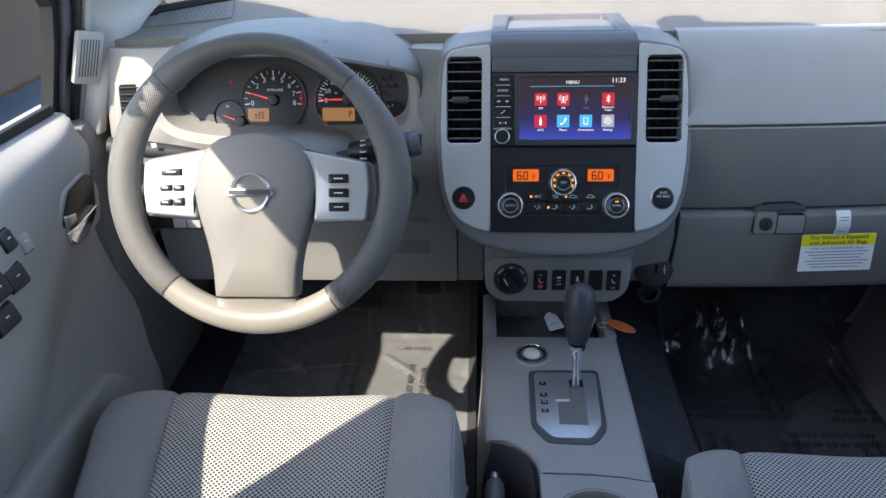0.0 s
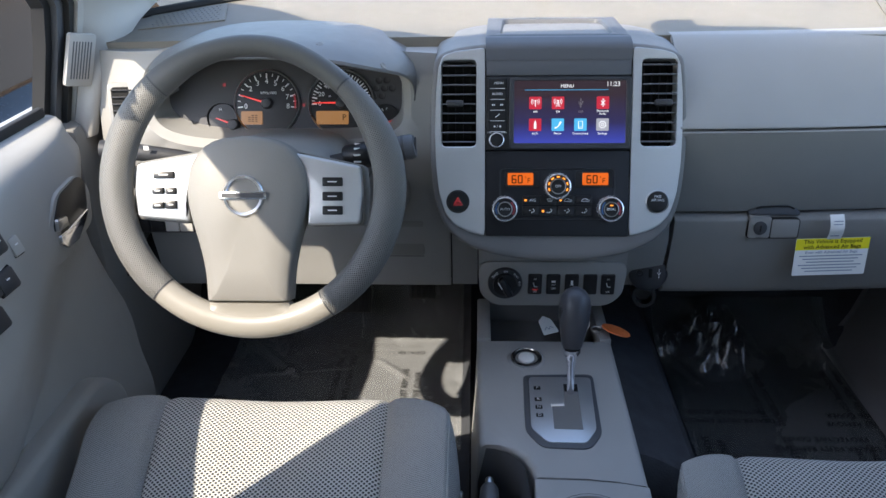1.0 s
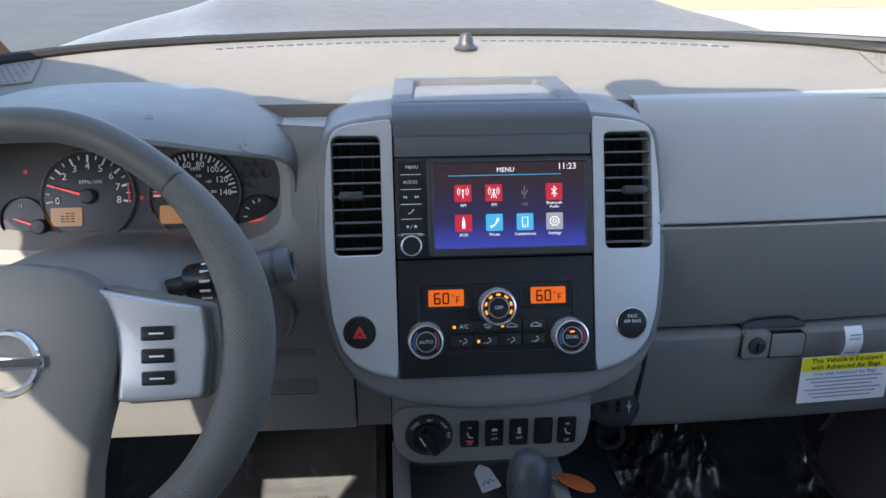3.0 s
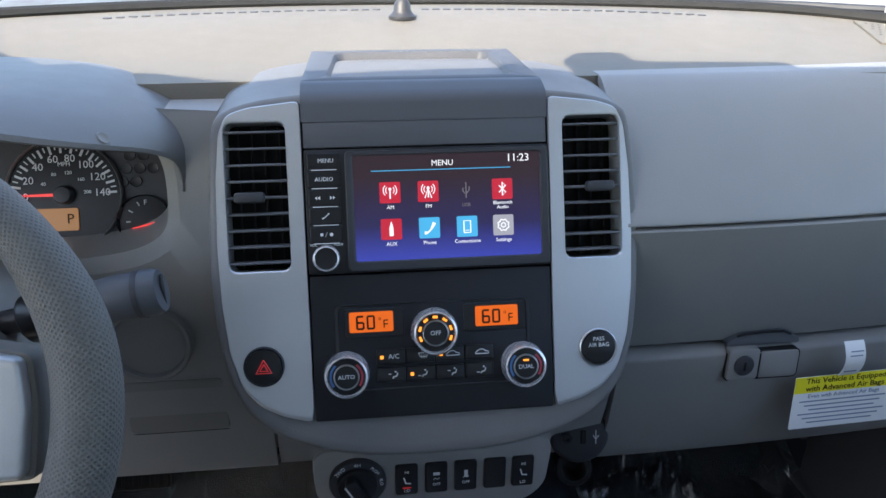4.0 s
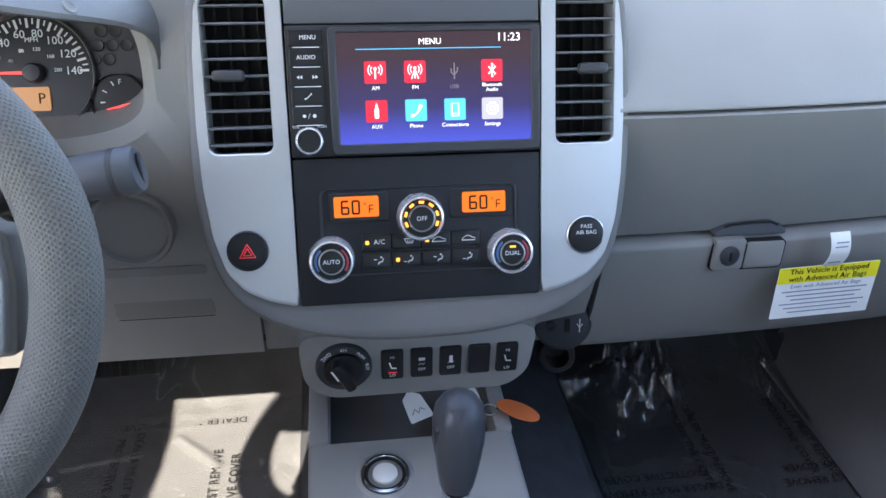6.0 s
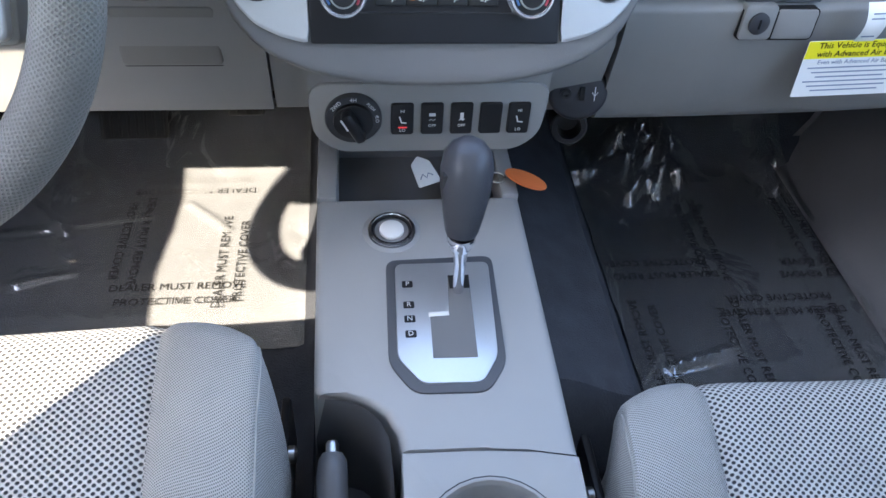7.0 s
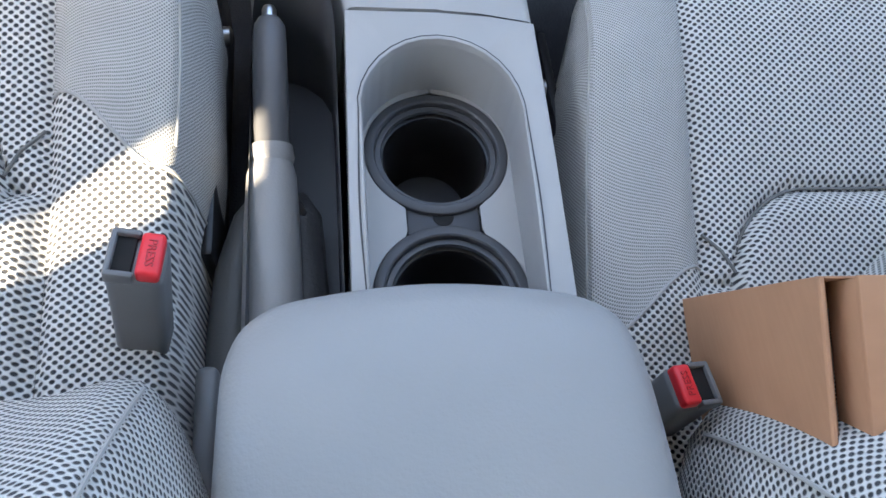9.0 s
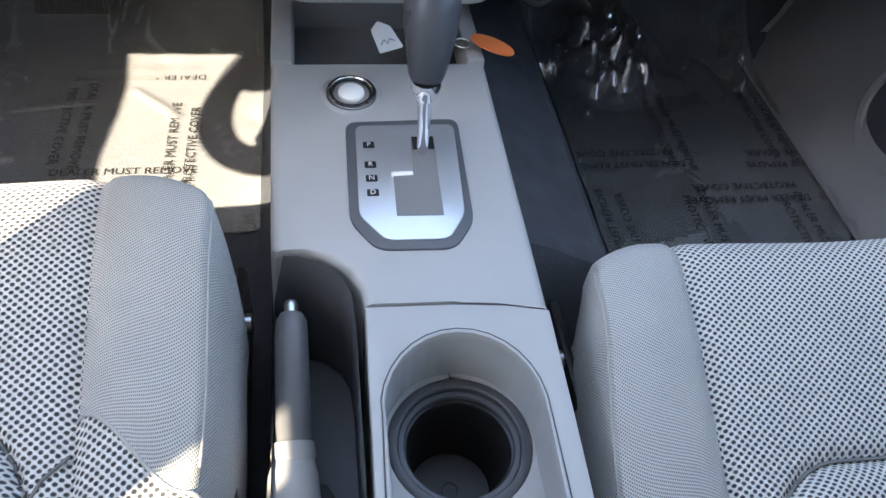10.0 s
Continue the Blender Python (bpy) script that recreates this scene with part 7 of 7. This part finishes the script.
# glass
# Unseen pane, added to dim the light entering from the rear.
back_pane = tagged(finish("rear_dimming_pane", rbox((1.12, 0.005, 0.44), (0, -0.905, 0.93), 0.0, 1), TINT), "unseen rear pane added to dim light from behind", "window", kind="structure")
rows = []
for i in range(9):
    t = i / 8
    row = []
    for j in range(25):
        x = lerp(-1, 1, j / 24)
        bx, by = x * 0.775, base_y(x * 0.775) + 0.012
        tx, ty = x * RAIL_X, header_y(x * RAIL_X) + 0.03
        row.append((lerp(bx, tx, t), lerp(by, ty, t), lerp(0.755, ROOF_Z, t)))
    rows.append(row)
wscreen = tagged(finish("window_1", sheet(rows, 0.004, Vector((0, 0.6, 0.8))), GLASS), "clear raked windscreen", "window", kind="structure")
wscreen.visible_shadow = False
# black band and cowl along the foot of the windscreen
band = [(x, base_y(x) + 0.006, top_z(x, base_y(x)) + 0.004) for x in [lerp(-0.775, 0.775, j / 40) for j in range(41)]]
cowl = thing("cowl", "black cowl below the windscreen with wiper arms", "cowl")
part("seal", tube(band, 0.009, 8), RUBBER, cowl)
rows = [[(x, base_y(x) + 0.015 + 0.14 * t, 0.752 - 0.01 * t) for x in [lerp(-0.80, 0.80, j / 40) for j in range(41)]] for t in (0, 0.5, 1)]
part("cowl_panel", sheet(rows, 0.02), DARK, cowl)
for pts in (((-0.28, 1.700, 0.757), (0.05, 1.675, 0.766), (0.20, 1.668, 0.766), (0.42, 1.640, 0.764)), ((0.30, 1.705, 0.757), (0.55, 1.64, 0.764), (0.72, 1.56, 0.762))):
    part("wiper_arm", tube([tuple(p) for p in curve(pts, 12)], 0.007, 8), DARK, cowl, "dark wiper arm")

# ---- outside ----
bonnet = thing("bonnet", "silver beige bonnet beyond the windscreen", "bonnet")
rows = []
for i in range(17):
    t = i / 16
    row = []
    for j in range(33):
        x = lerp(-1, 1, j / 32)
        y = lerp(1.72 - 0.16 * x * x, 2.75 - 0.25 * x * x, t)
        z = 0.765 + 0.055 * smooth(t * 2.0) - 0.10 * smooth((t - 0.5) * 2) - 0.10 * abs(x) ** 3 + 0.02 * math.exp(-((abs(x) - 0.55) / 0.1) ** 2)
        row.append((x * 0.80, y, z))
    rows.append(row)
part("skin", sheet(rows, 0.05), plain("beige_car_paint", (0.115, 0.092, 0.066), 0.4, metal=0.2, relief=0.0, spec=0.3), bonnet)

ASPHALT = plain("pale_concrete", (0.34, 0.325, 0.295), 0.9, relief=0.5, grain=40, depth=0.01, vary=0.2, blot=0.8)
bm = bmesh.new()
bmesh.ops.create_grid(bm, x_segments=2, y_segments=2, size=400)
bmesh.ops.translate(bm, vec=(0, 0, -0.75), verts=bm.verts)
tagged(finish("ground", bm, ASPHALT), "pale concrete lot in sunlight", "ground", kind="structure")

# darker strip of asphalt ahead of the parking row
ROADM = plain("dark_asphalt", (0.060, 0.062, 0.060), 0.9, relief=0.5, grain=60, depth=0.01, vary=0.25, blot=0.6)
bm = prism([(-30.0, 3.2), (-1.2, 3.2), (0.3, 9.0), (-1.0, 20.0), (-3.0, 70.0), (-30.0, 70.0)], -0.80, -0.744)
tagged(finish("road", bm, ROADM), "dark asphalt lane ahead of the truck", "road", kind="structure")


def parked_car(x, y, turn, paint, label):
    """A parked estate car: lofted body, glasshouse, wheels, lamps."""
    c = thing("parked_car", label, "car", "parked cars")
    M = Matrix.Translation((x, y, -0.745)) @ Matrix.Rotation(radians(turn), 4, "Z")
    body = [(-2.25, 0.55, 0.72), (-2.20, 0.32, 0.80), (-1.2, 0.26, 0.88), (0.0, 0.25, 0.90), (1.3, 0.26, 0.90), (2.15, 0.32, 0.88), (2.25, 0.55, 0.80)]
    top = [0.80, 0.90, 0.96, 1.00, 1.02, 1.00, 0.92]
    rings = []
    for (px, z0, w), zt in zip(body, top):
        rings.append([tuple(M @ Vector((sx * w, px, z))) for sx, z in ((-0.80, z0), (-1.0, z0 + 0.12), (-1.0, zt - 0.25), (-0.95, zt - 0.04), (-0.85, zt), (0.85, zt), (0.95, zt - 0.04), (1.0, zt - 0.25), (1.0, z0 + 0.12), (0.80, z0))])
    part("body", loft(rings, True, True, True), paint, c)
    rings = []
    for px, zt, w in ((-1.25, 0.99, 0.80), (-0.55, 1.50, 0.66), (0.6, 1.56, 0.68), (1.6, 1.50, 0.66), (2.10, 1.00, 0.76)):
        rings.append([tuple(M @ Vector((sx * w, px, z))) for sx, z in ((-1.05, 0.96), (-1.0, zt - 0.06), (-0.9, zt), (0.9, zt), (1.0, zt - 0.06), (1.05, 0.96))])
    part("glasshouse", loft(rings, True, True, True), GLOSS, c, "dark tinted glass")
    for sx in (-1, 1):
        for wy in (-1.35, 1.40):
            W = M @ Matrix.Translation((sx * 0.80, wy, 0.34)) @ Matrix.Rotation(radians(90 * sx), 4, "Y")
            wh = part("tyre", lathe([(0.21, -0.11), (0.32, -0.11), (0.345, -0.07), (0.345, 0.07), (0.32, 0.11), (0.21, 0.11)], 32, W, cap=False), RUBBER, c)
            part("rim", lathe([(0.215, 0.08), (0.20, 0.10), (0.06, 0.085), (0.0, 0.085)], 24, W), STEEL, wh)
        part("headlamp", rbox((0.34, 0.10, 0.14), (sx * 0.58, -2.17, 0.68), 0.04, 2, M), WHITE, c)
    lat = []
    for k in range(9):
        for sgn in (-1, 1):
            lat.append(rbox((0.012, 0.02, 0.30), (-0.28 + 0.07 * k, -2.25, 0.60), 0.0, 1, M @ Matrix.Translation((-0.28 + 0.07 * k, -2.25, 0.60)) @ Matrix.Rotation(radians(35 * sgn), 4, "Y") @ Matrix.Translation((0.28 - 0.07 * k, 2.25, -0.60))))
    part("grille", join(*lat), STEEL, c, "steel lattice grille")
    return c


parked_car(-2.55, 2.3, 0, plain("black_car_paint", (0.015, 0.016, 0.018), 0.25, metal=0.0, relief=0.0, coat=1.0), "dark parked car beside the truck")


# low tan building across the lot
facade = thing("far_building", "long tan rendered building across the lot", "building", kind="structure")
TAN = plain("tan_render", (0.36, 0.25, 0.16), 0.85, relief=0.4, grain=8, depth=0.01, vary=0.12, blot=0.3)
part("wall", rbox((34.0, 0.4, 9.0), (13.0, 31.0, 3.75), 0.02, 1), TAN, facade)
part("roof_edge", rbox((34.6, 0.9, 0.35), (13.0, 30.9, 8.4), 0.03, 1), GREY_LIGHT, facade)
for k in range(6):
    part("window", rbox((2.2, 0.10, 1.6), (0.0 + 5.2 * k, 30.78, 2.6), 0.02, 1), GLOSS, facade, "dark window")
